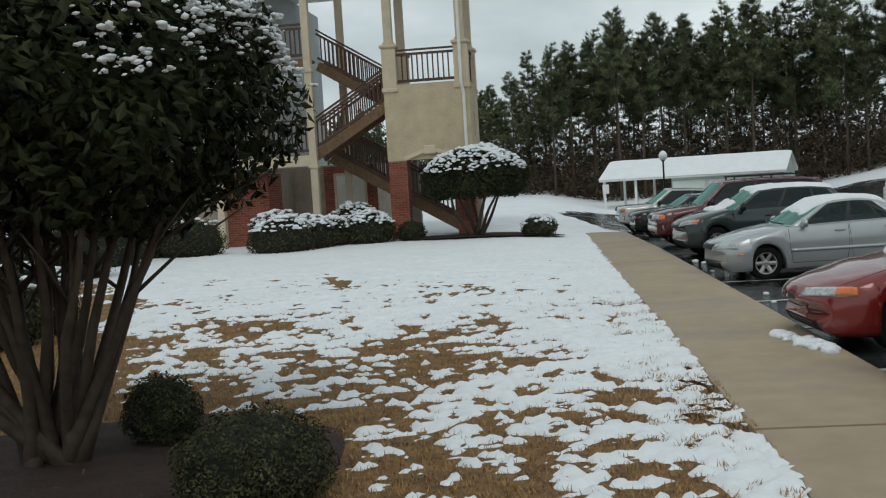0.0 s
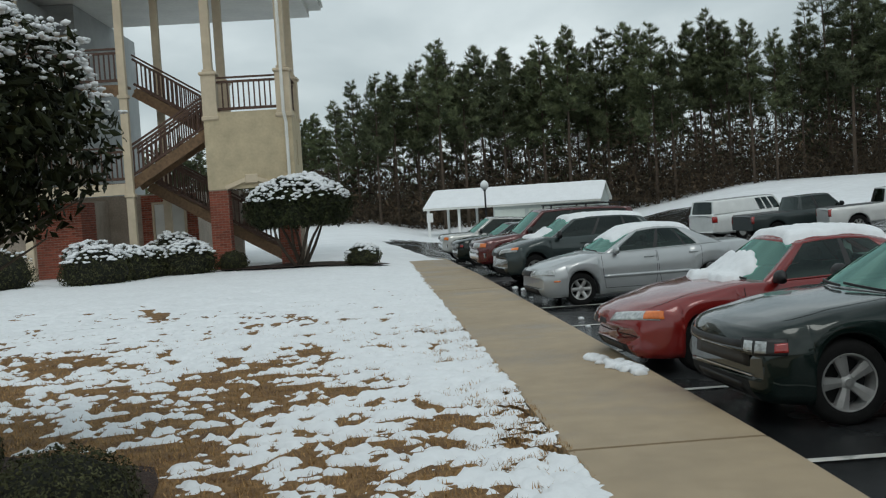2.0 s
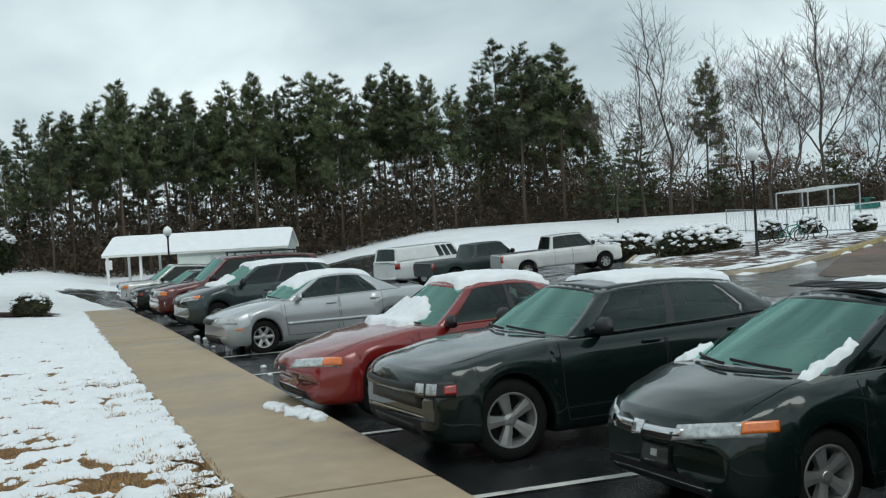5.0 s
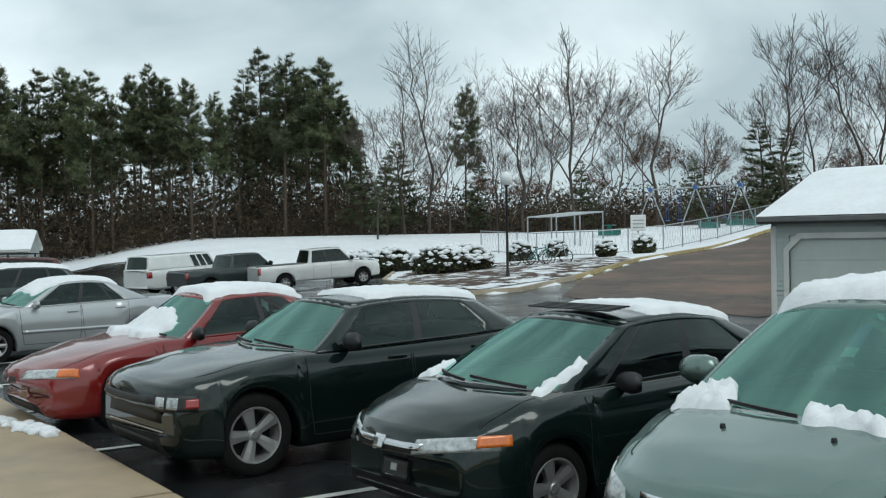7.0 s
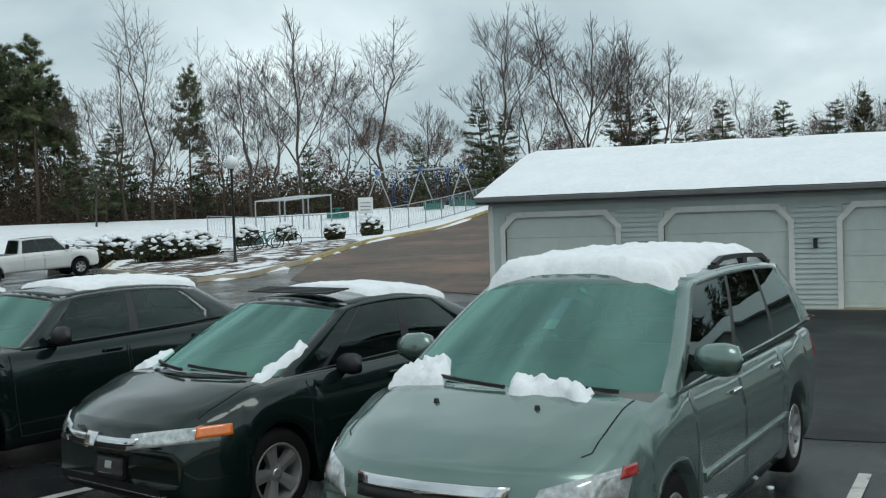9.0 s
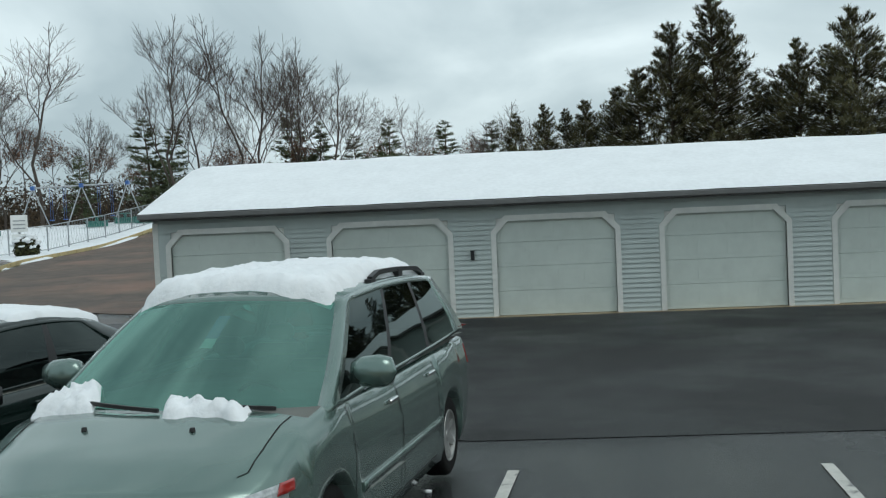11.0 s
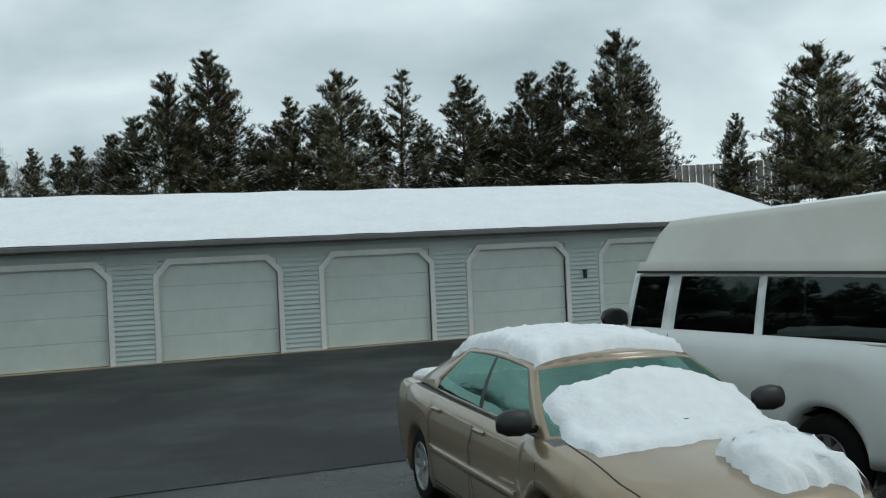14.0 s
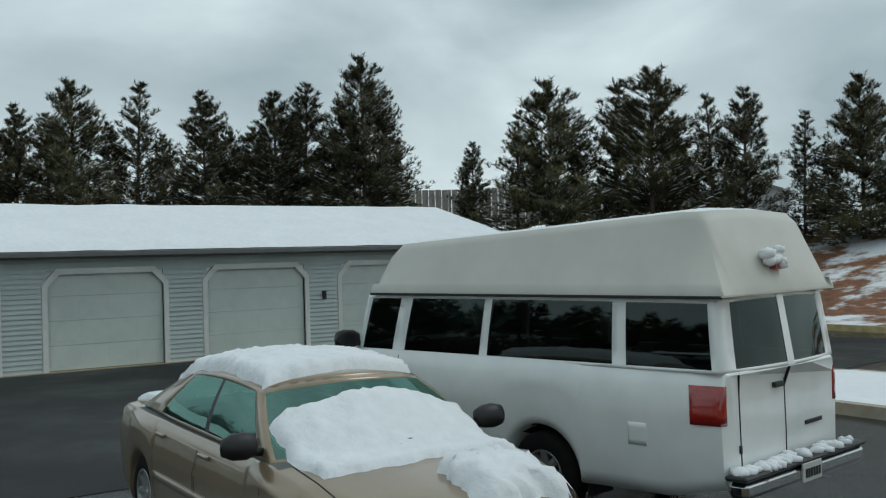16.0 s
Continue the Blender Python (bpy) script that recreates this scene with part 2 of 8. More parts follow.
def tube(bm, pts, radii, sides=6, cap=True):
    """A tapered round limb along pts."""
    rings, ref = [], Vector((0.31, 0.87, 0.38))
    pts = [Vector(p) for p in pts]
    for i, p in enumerate(pts):
        d = (pts[min(i + 1, len(pts) - 1)] - pts[max(i - 1, 0)]).normalized()
        s = d.cross(ref).normalized()
        u = s.cross(d)
        rings.append([bm.verts.new(p + (s * math.cos(k * math.tau / sides) + u * math.sin(k * math.tau / sides)) * radii[i]) for k in range(sides)])
    for a, b in zip(rings, rings[1:]):
        for k in range(sides):
            bm.faces.new((a[k], b[k], b[(k + 1) % sides], a[(k + 1) % sides]))
    if cap:
        bm.faces.new(rings[0])
        bm.faces.new(rings[-1][::-1])


def lathe(bm, profile, sides=24, axis="Z", at=(0, 0, 0)):
    """A turned shape from (radius, along) pairs."""
    at = Vector(at)
    rings = []
    for r, h in profile:
        ring = []
        for k in range(sides):
            c, s = math.cos(k * math.tau / sides) * r, math.sin(k * math.tau / sides) * r
            ring.append(bm.verts.new(at + Vector({"Z": (c, s, h), "Y": (c, h, s), "X": (h, c, s)}[axis])))
        rings.append(ring)
    for a, b in zip(rings, rings[1:]):
        for k in range(sides):
            bm.faces.new((a[k], a[(k + 1) % sides], b[(k + 1) % sides], b[k]))
    return rings


def sm(a, b, v):
    t = min(1.0, max(0.0, (v - a) / (b - a)))
    return t * t * (3 - 2 * t)


# ---- the lie of the land ----
def kerb_x(y):
    """East edge of the footpath."""
    if y > 5.1:
        return 4.9 + 0.345 * (y - 5.1)
    u = min(5.1 - y, 9.0)
    return 4.9 - 0.345 * (u - u * u / 18)


def land(x, y):
    """Height of the paved land, before kerbs."""
    d, az = math.hypot(x, y), math.degrees(math.atan2(x, y))
    side = sm(-2, 4, x - kerb_x(y))
    z = 0.20 - (0.20 - 0.17 * sm(1, 8, y)) * max(sm(12, 21, x) * sm(26, 16, y), 1 - sm(0.5, 8, y))
    z -= side * min(1.0, 0.04 * max(0.0, y - 23) * sm(20, 30, y))
    z += 0.035 * max(0.0, x - 30) * sm(90, 60, x) * sm(4, 12, y) + (1.05 * sm(60, 90, x) * sm(4, 12, y))
    z += 1.75 * sm(62, 92, d) * sm(32, 41, az) * sm(110, 84, az)
    z += 3.0 * max(sm(29, 44, x) * sm(5, -6, y), sm(-25.5, -40, y) * sm(-6, 6, x))
    return z


def lawn(x, y):
    """Height of the lawn on the house side."""
    e = kerb_x(y) - 1.62 - x
    return land(x, y) + 0.14 + 0.32 * sm(14, 30, y) * sm(-2, 3, e) + 0.10 * sm(2, 9, e) * sm(16, 4, y)


def region(name, poly, height, material, step, label="", parent=None, kind="structure", smooth=True):
    """A paved or planted sheet inside an outline, draped over the land."""
    from mathutils.geometry import delaunay_2d_cdt
    poly = [Vector(p) for p in poly]
    edge = []
    for a, b in zip(poly, poly[1:] + poly[:1]):
        k = max(1, int((b - a).length / step))
        edge += [a.lerp(b, i / k) for i in range(k)]
    pts, n = list(edge), len(edge)
    x0, x1 = min(p.x for p in poly), max(p.x for p in poly)
    y0, y1 = min(p.y for p in poly), max(p.y for p in poly)
    gx, gy = x0 + step / 2, 0
    while gx < x1:
        gy = y0 + step / 2
        while gy < y1:
            pts.append(Vector((gx, gy)))
            gy += step
        gx += step
    out = delaunay_2d_cdt(pts, [], [list(range(n))], 1, 1e-5)
    me = bpy.data.meshes.new(name)
    me.from_pydata([(p.x, p.y, height(p.x, p.y)) for p in out[0]], [], [tuple(f) for f in out[2]])
    me.materials.append(material)
    if smooth:
        me.polygons.foreach_set("use_smooth", [True] * len(me.polygons))
    ob = new(name, me)
    return tagged(ob, label, "", "", kind)


def inside(x, y, poly):
    c = False
    for (x0, y0), (x1, y1) in zip(poly, poly[1:] + poly[:1]):
        if (y0 > y) != (y1 > y) and x < (x1 - x0) * (y - y0) / (y1 - y0) + x0:
            c = not c
    return c


KERB_YS = [-30 + i for i in range(63)]
LOT = ([(kerb_x(y), float(y)) for y in KERB_YS] + [(16.0, 40.0), (20.0, 56.0), (30.0, 70.0), (50.0, 70.0), (50.0, 50.0), (44.5, 36.5),
       (37.0, 31.0), (30.2, 22.6), (29.6, 20.8), (31.2, 19.8), (36.5, 20.6), (48.0, 23.4), (62.0, 24.3), (90.0, 25.5), (90.0, 13.5), (60.0, 12.5),
       (40.0, 11.5), (33.0, 9.5), (31.5, 8.0), (31.5, -21.0), (24.0, -24.5), (8.0, -24.5)])
ISLE = [(6.6, -12.6), (10.5, -12.9), (11.6, -14.3), (10.4, -15.9), (6.4, -15.9), (3.0, -15.0), (3.0, -12.6)]


def ground_z(x, y):
    if inside(x, y, LOT):
        return land(x, y) - 0.12
    if x < kerb_x(y):
        return lawn(x, y) - (0.13 if x > kerb_x(y) - 1.9 and y > -30 and y < 33 else 0.0)
    return land(x, y) + 0.10


def spread(a, b, near, grow, start):
    """Rows from a to b, close together round the middle."""
    out, v, s = [start], start, near
    while v < b:
        v += s
        out.append(min(v, b))
        s *= grow if abs(v - start) > 34 else 1
    v, s = start, near
    while v > a:
        v -= s
        out.insert(0, max(v, a))
        s *= grow if abs(v - start) > 34 else 1
    return out


XS, YS = spread(-900, 1100, 0.8, 1.14, 12), spread(-900, 1100, 0.8, 1.14, 10)
me = bpy.data.meshes.new("ground")
me.from_pydata([(x, y, ground_z(x, y)) for y in YS for x in XS], [],
               [(j * len(XS) + i, j * len(XS) + i + 1, (j + 1) * len(XS) + i + 1, (j + 1) * len(XS) + i)
                for j in range(len(YS) - 1) for i in range(len(XS) - 1)])
me.materials.append(M["grass"])
me.materials.append(M["snow_far"])
me.materials.append(M["bank"])
me.materials.append(M["under"])
for poly in me.polygons:
    cx, cy, _ = poly.center
    d, az = math.hypot(cx, cy), math.degrees(math.atan2(cx, cy))
    k = 1
    if cx < kerb_x(cy) + 0.5 and cy < 27 and cy > -30:
        k = 0
    elif cy < -25 or (cx > 27 and cy < 9):
        k = 2
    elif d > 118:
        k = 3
    poly.material_index = k
    poly.use_smooth = True
tagged(new("ground", me), "patchy snow over dead grass and winter ground", "ground", "", "structure")

region("asphalt", LOT, lambda x, y: land(x, y), M["asphalt"], 1.5, "dark wet asphalt of the parking lot")
LANE = [(12.0, -24.0), (22.6, -19.5), (22.6, 9.0), (17.5, 15.0), (12.6, 6.5), (10.6, 0.6), (10.6, -10.0)]
region("driving_lane", LANE, lambda x, y: land(x, y) + 0.006, M["lane"], 1.0, "newer black asphalt strip before the garages")
ROAD = [(24.5, 9.0), (30.0, 17.5), (36.5, 20.3), (48.0, 23.1), (62.0, 24.0), (89.0, 25.2), (89.0, 13.8), (60.0, 12.8), (40.0, 11.8), (33.0, 9.8), (31.2, 8.4)]
region("muddy_road", ROAD, lambda x, y: land(x, y) + 0.014, M["road_brown"], 1.2, "brown road with red mud rising to the playground")
region("snow_island", ISLE, lambda x, y: land(x, y) + 0.16, M["snow"], 0.6, "snow-covered island at the end of the parking row")

# footpath slabs
SLAB = 1.52


def path_pt(s):
    """Point of the path's east edge, and its direction, at s metres along."""
    y, run = -14.0, 0.0
    while run < s:
        dx = kerb_x(y + 0.05) - kerb_x(y)
        run += math.hypot(dx, 0.05)
        y += 0.05
    dx = kerb_x(y + 0.05) - kerb_x(y - 0.05)
    t = Vector((dx, 0.1)).normalized()
    return Vector((kerb_x(y), y)), t


footpath = thing("footpath", Matrix(), "tan concrete footpath, wet, with cross joints", "", "", "structure")
s0 = 0.0
joint_s = [0.0]
while joint_s[-1] < 47:
    joint_s.append(joint_s[-1] + 2.93)
OFF = 0.30
for a, b in zip(joint_s, joint_s[1:]):
    bm = bmesh.new()
    rows = []
    for i in range(7):
        p, t = path_pt(a + OFF + 0.006 + (b - a - 0.012) * i / 6)
        n = Vector((-t.y, t.x))
        row = []
        for w in (0.0, 0.05, 0.5, 1.0, 1.47, 1.52):
            q = p + n * w
            z = land(q.x, q.y) + 0.145 - (0.006 if w in (0.0, 1.52) else 0)
            row.append((q.x, q.y, z))
        rows.append([(row[0][0], row[0][1], row[0][2] - 0.2)] + row + [(row[-1][0], row[-1][1], row[-1][2] - 0.2)])
    vs = [[bm.verts.new(p) for p in r] for r in rows]
    for r0, r1 in zip(vs, vs[1:]):
        for k in range(len(r0) - 1):
            bm.faces.new((r0[k], r1[k], r1[k + 1], r0[k + 1]))
    bm.faces.new(vs[0])
    bm.faces.new(vs[-1][::-1])
    bmesh.ops.recalc_face_normals(bm, faces=bm.faces)
    part("slab", bm, M["concrete"], footpath)


def kerb(name, pts, label, material, h=0.16, w=0.16, closed=False):
    """A kerb of short stones along pts."""
    root = thing(name, Matrix(), label, "kerb", "", "structure")
    pts = [Vector(p) for p in pts]
    for a, b in zip(pts, pts[1:] + (pts[:1] if closed else [])):
        k = max(1, round((b - a).length / 2.4))
        for i in range(k):
            p, q = a.lerp(b, i / k + 0.004), a.lerp(b, (i + 1) / k - 0.004)
            n = Vector((-(q - p).y, (q - p).x)).normalized() * w
            bm = bmesh.new()
            lo = [(v.x, v.y, land(v.x, v.y) - 0.1) for v in (p, q, q + n, p + n)]
            hi = [(v.x, v.y, land(v.x, v.y) + h) for v in (p + n * 0.15, q + n * 0.15, q + n, p + n)]
            v = [bm.verts.new(c) for c in lo + hi]
            for f in ((0, 1, 5, 4), (1, 2, 6, 5), (2, 3, 7, 6), (3, 0, 4, 7), (4, 5, 6, 7)):
                bm.faces.new([v[j] for j in f])
            bmesh.ops.recalc_face_normals(bm, faces=bm.faces)
            part("kerb_stone", bm, material, root)
    return root


kerb("bed_kerb", [(44.5, 36.5), (37.0, 31.0), (30.2, 22.6), (29.6, 20.8), (31.2, 19.8), (36.5, 20.6)], "pale concrete kerb round the planting bed", M["kerb"])
kerb("road_kerb", [(36.5, 20.6), (48.0, 23.4), (62.0, 24.3), (88.0, 25.4)], "worn yellowish kerb along the muddy road", M["kerb_yellow"])
kerb("island_kerb", ISLE, "concrete kerb round the snowy island", M["kerb"], closed=True)
kerb("bank_kerb", [(24.0, -24.5), (8.0, -24.5), (-4.0, -24.5)], "worn kerb at the foot of the bank", M["kerb_yellow"])

# painted stall lines: kerb end and heading
for px, py, ang, ln in ((4.98, 6.42, -20.0, 5.4), (3.92, 3.15, -13.0, 5.2), (4.3, 0.72, -6.0, 5.1), (3.75, -2.05, -4.0, 5.6), (4.6, -4.75, -1.0, 5.2), (5.95, 9.2, -20, 5.2),
                        (6.9, 11.9, -20, 5.2), (7.8, 14.5, -20, 5.2), (8.8, 17.2, -20, 5.2)):
    bm = bmesh.new()
    d = Vector((math.cos(radians(ang)), math.sin(radians(ang))))
    n = Vector((-d.y, d.x)) * 0.05
    rows = []
    for i in range(13):
        p = Vector((px, py)) + d * ln * i / 12
        rows.append([bm.verts.new((q.x, q.y, land(q.x, q.y) + 0.011)) for q in (p + n, p - n)])
    for a, b in zip(rows, rows[1:]):
        bm.faces.new((a[0], a[1], b[1], b[0]))
    tagged(link_mesh("stall_line", bm, M["line"]), "worn white parking stall line on the asphalt", "road marking", "stall lines", "structure")


# ---- the long garage ----
GX, GY0, GY1, EAVE, BAY = 22.83, 8.05, -19.25, 2.42, 3.55


def gable_roof(bm, x0, x1, y0, y1, z, rise, thick=0.1):
    """A gabled roof with its ridge along y."""
    xm = (x0 + x1) / 2
    prof = [(x0, z), (xm, z + rise), (x1, z), (x1, z - thick), (xm, z + rise - thick), (x0, z - thick)]
    ends = [[bm.verts.new((px, y, pz)) for px, pz in prof] for y in (y0, y1)]
    for i in range(6):
        j = (i + 1) % 6
        bm.faces.new((ends[0][i], ends[0][j], ends[1][j], ends[1][i]))
    for e in ends:
        bm.faces.new((e[0], e[1], e[4], e[5]))
        bm.faces.new((e[1], e[2], e[3], e[4]))
    bmesh.ops.recalc_face_normals(bm, faces=bm.faces)


def roof_snow(name, x0, x1, y0, y1, z, rise, label, seed=0, thick=0.09):
    """Snow lying on both slopes of a gabled roof, with a soft uneven rim."""
    bm = bmesh.new()
    xm, nx, ny = (x0 + x1) / 2, 22, max(20, int(abs(y1 - y0) / 0.3))
    grid = []
    for j in range(ny + 1):
        y = y0 + (y1 - y0) * j / ny
        row = []
        for i in range(nx + 1):
            u = i / nx
            w = 0.05 * noise.noise((seed, y * 1.3, u * 3)) if i in (0, nx) else 0
            x = x0 + (x1 - x0) * u + w
            base = z + rise * (1 - abs(x - xm) / ((x1 - x0) / 2))
            rim = min(1.0, min(i, nx - i) / 1.2, min(j, ny - j) / 0.8)
            t = thick * math.sqrt(max(0, rim)) * (1 + 0.35 * noise.noise((x * 0.8, y * 0.8, seed + 7)))
            row.append(bm.verts.new((x, y, base + 0.006 + t)))
        grid.append(row)
    for a, b in zip(grid, grid[1:]):
        for i in range(nx):
            bm.faces.new((a[i], a[i + 1], b[i + 1], b[i]))
    bmesh.ops.recalc_face_normals(bm, faces=bm.faces)
    return tagged(link_mesh(name, bm, M["snow"], True), label, "snow")


def siding(bm, x, y0, y1, z0, z1, course=0.105, face=-1, axis="x"):
    """Lapped courses on a wall that faces along -axis (or + for face 1)."""
    n = max(1, round((z1 - z0) / course))
    for i in range(n):
        a, b = z0 + (z1 - z0) * i / n, z0 + (z1 - z0) * (i + 1) / n
        o, t = face * 0.030, face * 0.003
        if axis == "x":
            q = [(x + o, y0, a), (x + o, y1, a), (x + t, y1, b), (x + t, y0, b), (x, y0, a), (x, y1, a)]
        else:
            q = [(y0, x + o, a), (y1, x + o, a), (y1, x + t, b), (y0, x + t, b), (y0, x, a), (y1, x, a)]
        v = [bm.verts.new(c) for c in q]
        bm.faces.new((v[0], v[1], v[2], v[3]))
        bm.faces.new((v[4], v[5], v[1], v[0]))


garage = thing("garage_row", pose(0, 0, 0), "long grey-sided garage row with pale panelled doors", "garage")
DOORS = [0.70 + BAY * (2 - k) for k in range(7)]
OUT_W, DW, DH = 2.74, 2.52, 2.10
bm = bmesh.new()
edges = [GY0] + [v for y in DOORS for v in (y - 0.11, y - OUT_W + 0.11)] + [GY1]
for a, b in zip(edges[::2], edges[1::2]):
    box(bm, GX, GX + 0.15, b, a, -0.1, EAVE - 0.02)
for y in DOORS:
    box(bm, GX, GX + 0.15, y - OUT_W + 0.11, y - 0.11, DH, EAVE - 0.02)
box(bm, GX + 0.15, GX + 7.2, GY0 - 0.15, GY0, -0.1, EAVE)
box(bm, GX + 0.15, GX + 7.2, GY1, GY1 + 0.15, -0.1, EAVE)
box(bm, GX + 7.05, GX + 7.2, GY1 + 0.15, GY0 - 0.15, -0.1, EAVE)
for y in (GY0 - 0.075, GY1 + 0.075):
    v = [bm.verts.new((x, y + d, z)) for d in (-0.07, 0.07) for x, z in ((GX + 0.02, EAVE), (GX + 7.18, EAVE), (GX + 3.6, EAVE + 1.05))]
    for f in ((0, 1, 2), (5, 4, 3), (0, 2, 5, 3), (2, 1, 4, 5), (1, 0, 3, 4)):
        bm.faces.new([v[i] for i in f])
part("wall", bm, M["siding"], garage)
for a, b in zip(edges[::2], edges[1::2]):
    bm = bmesh.new()
    siding(bm, GX - 0.001, b, a, 0.0, EAVE - 0.14)
    part("siding", bm, M["siding"], garage)
bm = bmesh.new()
siding(bm, GY0 + 0.001, GX, GX + 7.2, 0.0, EAVE, face=1, axis="y")
part("siding", bm, M["siding"], garage)
for y in DOORS:
    bm = bmesh.new()
    siding(bm, GX - 0.001, y - OUT_W + 0.11, y - 0.11, DH + 0.02, EAVE - 0.14)
    part("siding", bm, M["siding"], garage)
bm = bmesh.new()
gable_roof(bm, GX - 0.34, GX + 7.54, GY1 - 0.2, GY0 + 0.2, EAVE + 0.1, 1.10)
part("roof", bm, M["shingle"], garage, "dark shingle roof edge under snow")
for nm, x0, x1, z0, z1 in (("fascia", GX - 0.36, GX - 0.34, EAVE - 0.06, EAVE + 0.1), ("gutter", GX - 0.46, GX - 0.362, EAVE - 0.02, EAVE + 0.085), ("soffit", GX - 0.34, GX, EAVE - 0.06, EAVE - 0.045)):
    bm = bmesh.new()
    box(bm, x0, x1, GY1 - 0.2, GY0 + 0.2, z0, z1, 0.01)
    part(nm, bm, M["fascia"] if nm != "soffit" else M["trim"], garage)
bm = bmesh.new()
box(bm, GX - 0.035, GX + 0.06, GY0 - 0.09, GY0 + 0.03, 0.0, EAVE - 0.1, 0.008)
part("corner_post", bm, M["trim"], garage)
CH = 0.30
for k, y in enumerate(DOORS):
    yc = y - OUT_W / 2
    gd = part("garage_door", bmesh.new(), M["door_paint"], garage)
    for i in range(4):
        bm = bmesh.new()
        z0, z1 = 0.02 + i * 0.52, 0.02 + (i + 1) * 0.52 - 0.004
        box(bm, GX + 0.06, GX + 0.10, yc - DW / 2, yc + DW / 2, z0, z1, 0.006)
        for c in range(4):
            ya = yc - DW / 2 + 0.06 + c * (DW - 0.06) / 4
            box(bm, GX + 0.056, GX + 0.06, ya, ya + (DW - 0.06) / 4 - 0.07, z0 + 0.09, z1 - 0.09, 0.002)
        part("door_panel", bm, M["door_paint"], gd)
    # casing with clipped upper corners
    outer = [(-1.37, 0.0), (-1.37, DH - CH + 0.02), (-1.37 + CH, DH + 0.06), (1.37 - CH, DH + 0.06), (1.37, DH - CH + 0.02), (1.37, 0.0)]
    inner = [(-1.26, 0.0), (-1.26, DH - CH - 0.03), (-1.30 + CH, DH - 0.06), (1.30 - CH, DH - 0.06), (1.26, DH - CH - 0.03), (1.26, 0.0)]
    bm = bmesh.new()
    vo, vi, vob, vib = ([bm.verts.new((xx, yc + p, q)) for p, q in s] for s, xx in ((outer, GX - 0.045), (inner, GX - 0.045), (outer, GX + 0.03), (inner, GX + 0.06)))
    for i in range(5):
        for r in ((vo, vi), (vi, vib), (vob, vo)):
            bm.faces.new((r[0][i], r[0][i + 1], r[1][i + 1], r[1][i]))
    for s in (1, -1):
        v = [bm.verts.new((GX + 0.03, yc + s * a, b)) for a, b in ((1.28, DH - CH - 0.05), (1.28, DH), (1.28 - CH, DH))]
        bm.faces.new(v)
    bmesh.ops.recalc_face_normals(bm, faces=bm.faces)
    part("door_casing", bm, M["trim"], garage)
for y in ((DOORS[1] - OUT_W + DOORS[2]) / 2, (DOORS[5] - OUT_W + DOORS[6]) / 2):
    bm = bmesh.new()
    box(bm, GX - 0.10, GX - 0.017, y - 0.04, y + 0.04, 1.24, 1.42, 0.01)
    box(bm, GX - 0.115, GX - 0.03, y - 0.05, y + 0.05, 1.42, 1.44, 0.004)
    tagged(link_mesh("wall_lamp", bm, M["black"]), "small black wall lamp on the grey siding", "lamp", "garage lamps")
bm = bmesh.new()
box(bm, GX - 0.2, GX + 7, GY1, GY0, -0.25, 0.012)
part("floor_slab", bm, M["concrete"], garage)
roof_snow("roof_snow", GX - 0.40, GX + 7.6, GY1 - 0.22, GY0 + 0.22, EAVE + 0.1, 1.10, "even white snow on the long garage roof", 3)


# ---- vehicles ----
from mathutils.bvhtree import BVHTree


def paint(name, color, metal=0.3, rough=0.24):
    return mat(name, color, rough, metal=metal, var=0.05, scale=3, coat=0.8 if max(color) < 0.05 else 0.9, spec=0.15 if max(color) < 0.05 else 0.5, big=0.05, bump=0.01, bump_scale=300)


V = {
    "tyre": mat("tyre_rubber", (0.008, 0.008, 0.008), 0.9, spec=0.2, var=0.2, scale=20, bump=0.4, bump_scale=80),
    "alloy": mat("alloy", (0.45, 0.45, 0.44), 0.35, metal=0.7, var=0.12, scale=12),
    "well": mat("wheel_well", (0.008, 0.008, 0.008), 0.95),
    "cabin": mat("cabin_trim", (0.13, 0.135, 0.125), 0.9, var=0.15),
    "cabin_light": mat("cabin_trim_light", (0.30, 0.30, 0.27), 0.9, var=0.15),
    "rubber": mat("black_trim", (0.012, 0.012, 0.013), 0.5, var=0.1),
    "chrome": mat("chrome", (0.62, 0.63, 0.64), 0.12, metal=1.0, var=0.03),
    "lens": mat("headlight_lens", (0.42, 0.44, 0.44), 0.08, metal=0.35, var=0.35, scale=26, coat=1.0),
    "amber": mat("amber_lens", (0.72, 0.17, 0.02), 0.15, var=0.12, scale=30, coat=1.0),
    "red_lens": mat("red_lens", (0.30, 0.015, 0.012), 0.15, var=0.2, scale=30, coat=1.0),
    "plate": mat("number_plate", (0.55, 0.56, 0.53), 0.5, var=0.05),
    "plate_dark": mat("dark_plate", (0.02, 0.02, 0.02), 0.35, var=0.1),
    "windscreen": glass_mat("tinted_windscreen", (0.13, 0.43, 0.34), 2.6, (0.58, 0.98, 0.86)),
    "side_glass": glass_mat("tinted_side_glass", (0.22, 0.34, 0.30)),
    "privacy": glass_mat("privacy_glass", (0.05, 0.065, 0.065)),
    "seam": mat("panel_gap", (0.006, 0.006, 0.006), 0.8),
}


def lerp_list(pts, x):
    """Value at x of a smooth line through (x, value) pairs with falling x."""
    if x >= pts[0][0]:
        return pts[0][1]
    for (x0, v0), (x1, v1) in zip(pts, pts[1:]):
        if x >= x1:
            t = (x0 - x) / (x0 - x1)
            return v0 + (v1 - v0) * t
    return pts[-1][1]


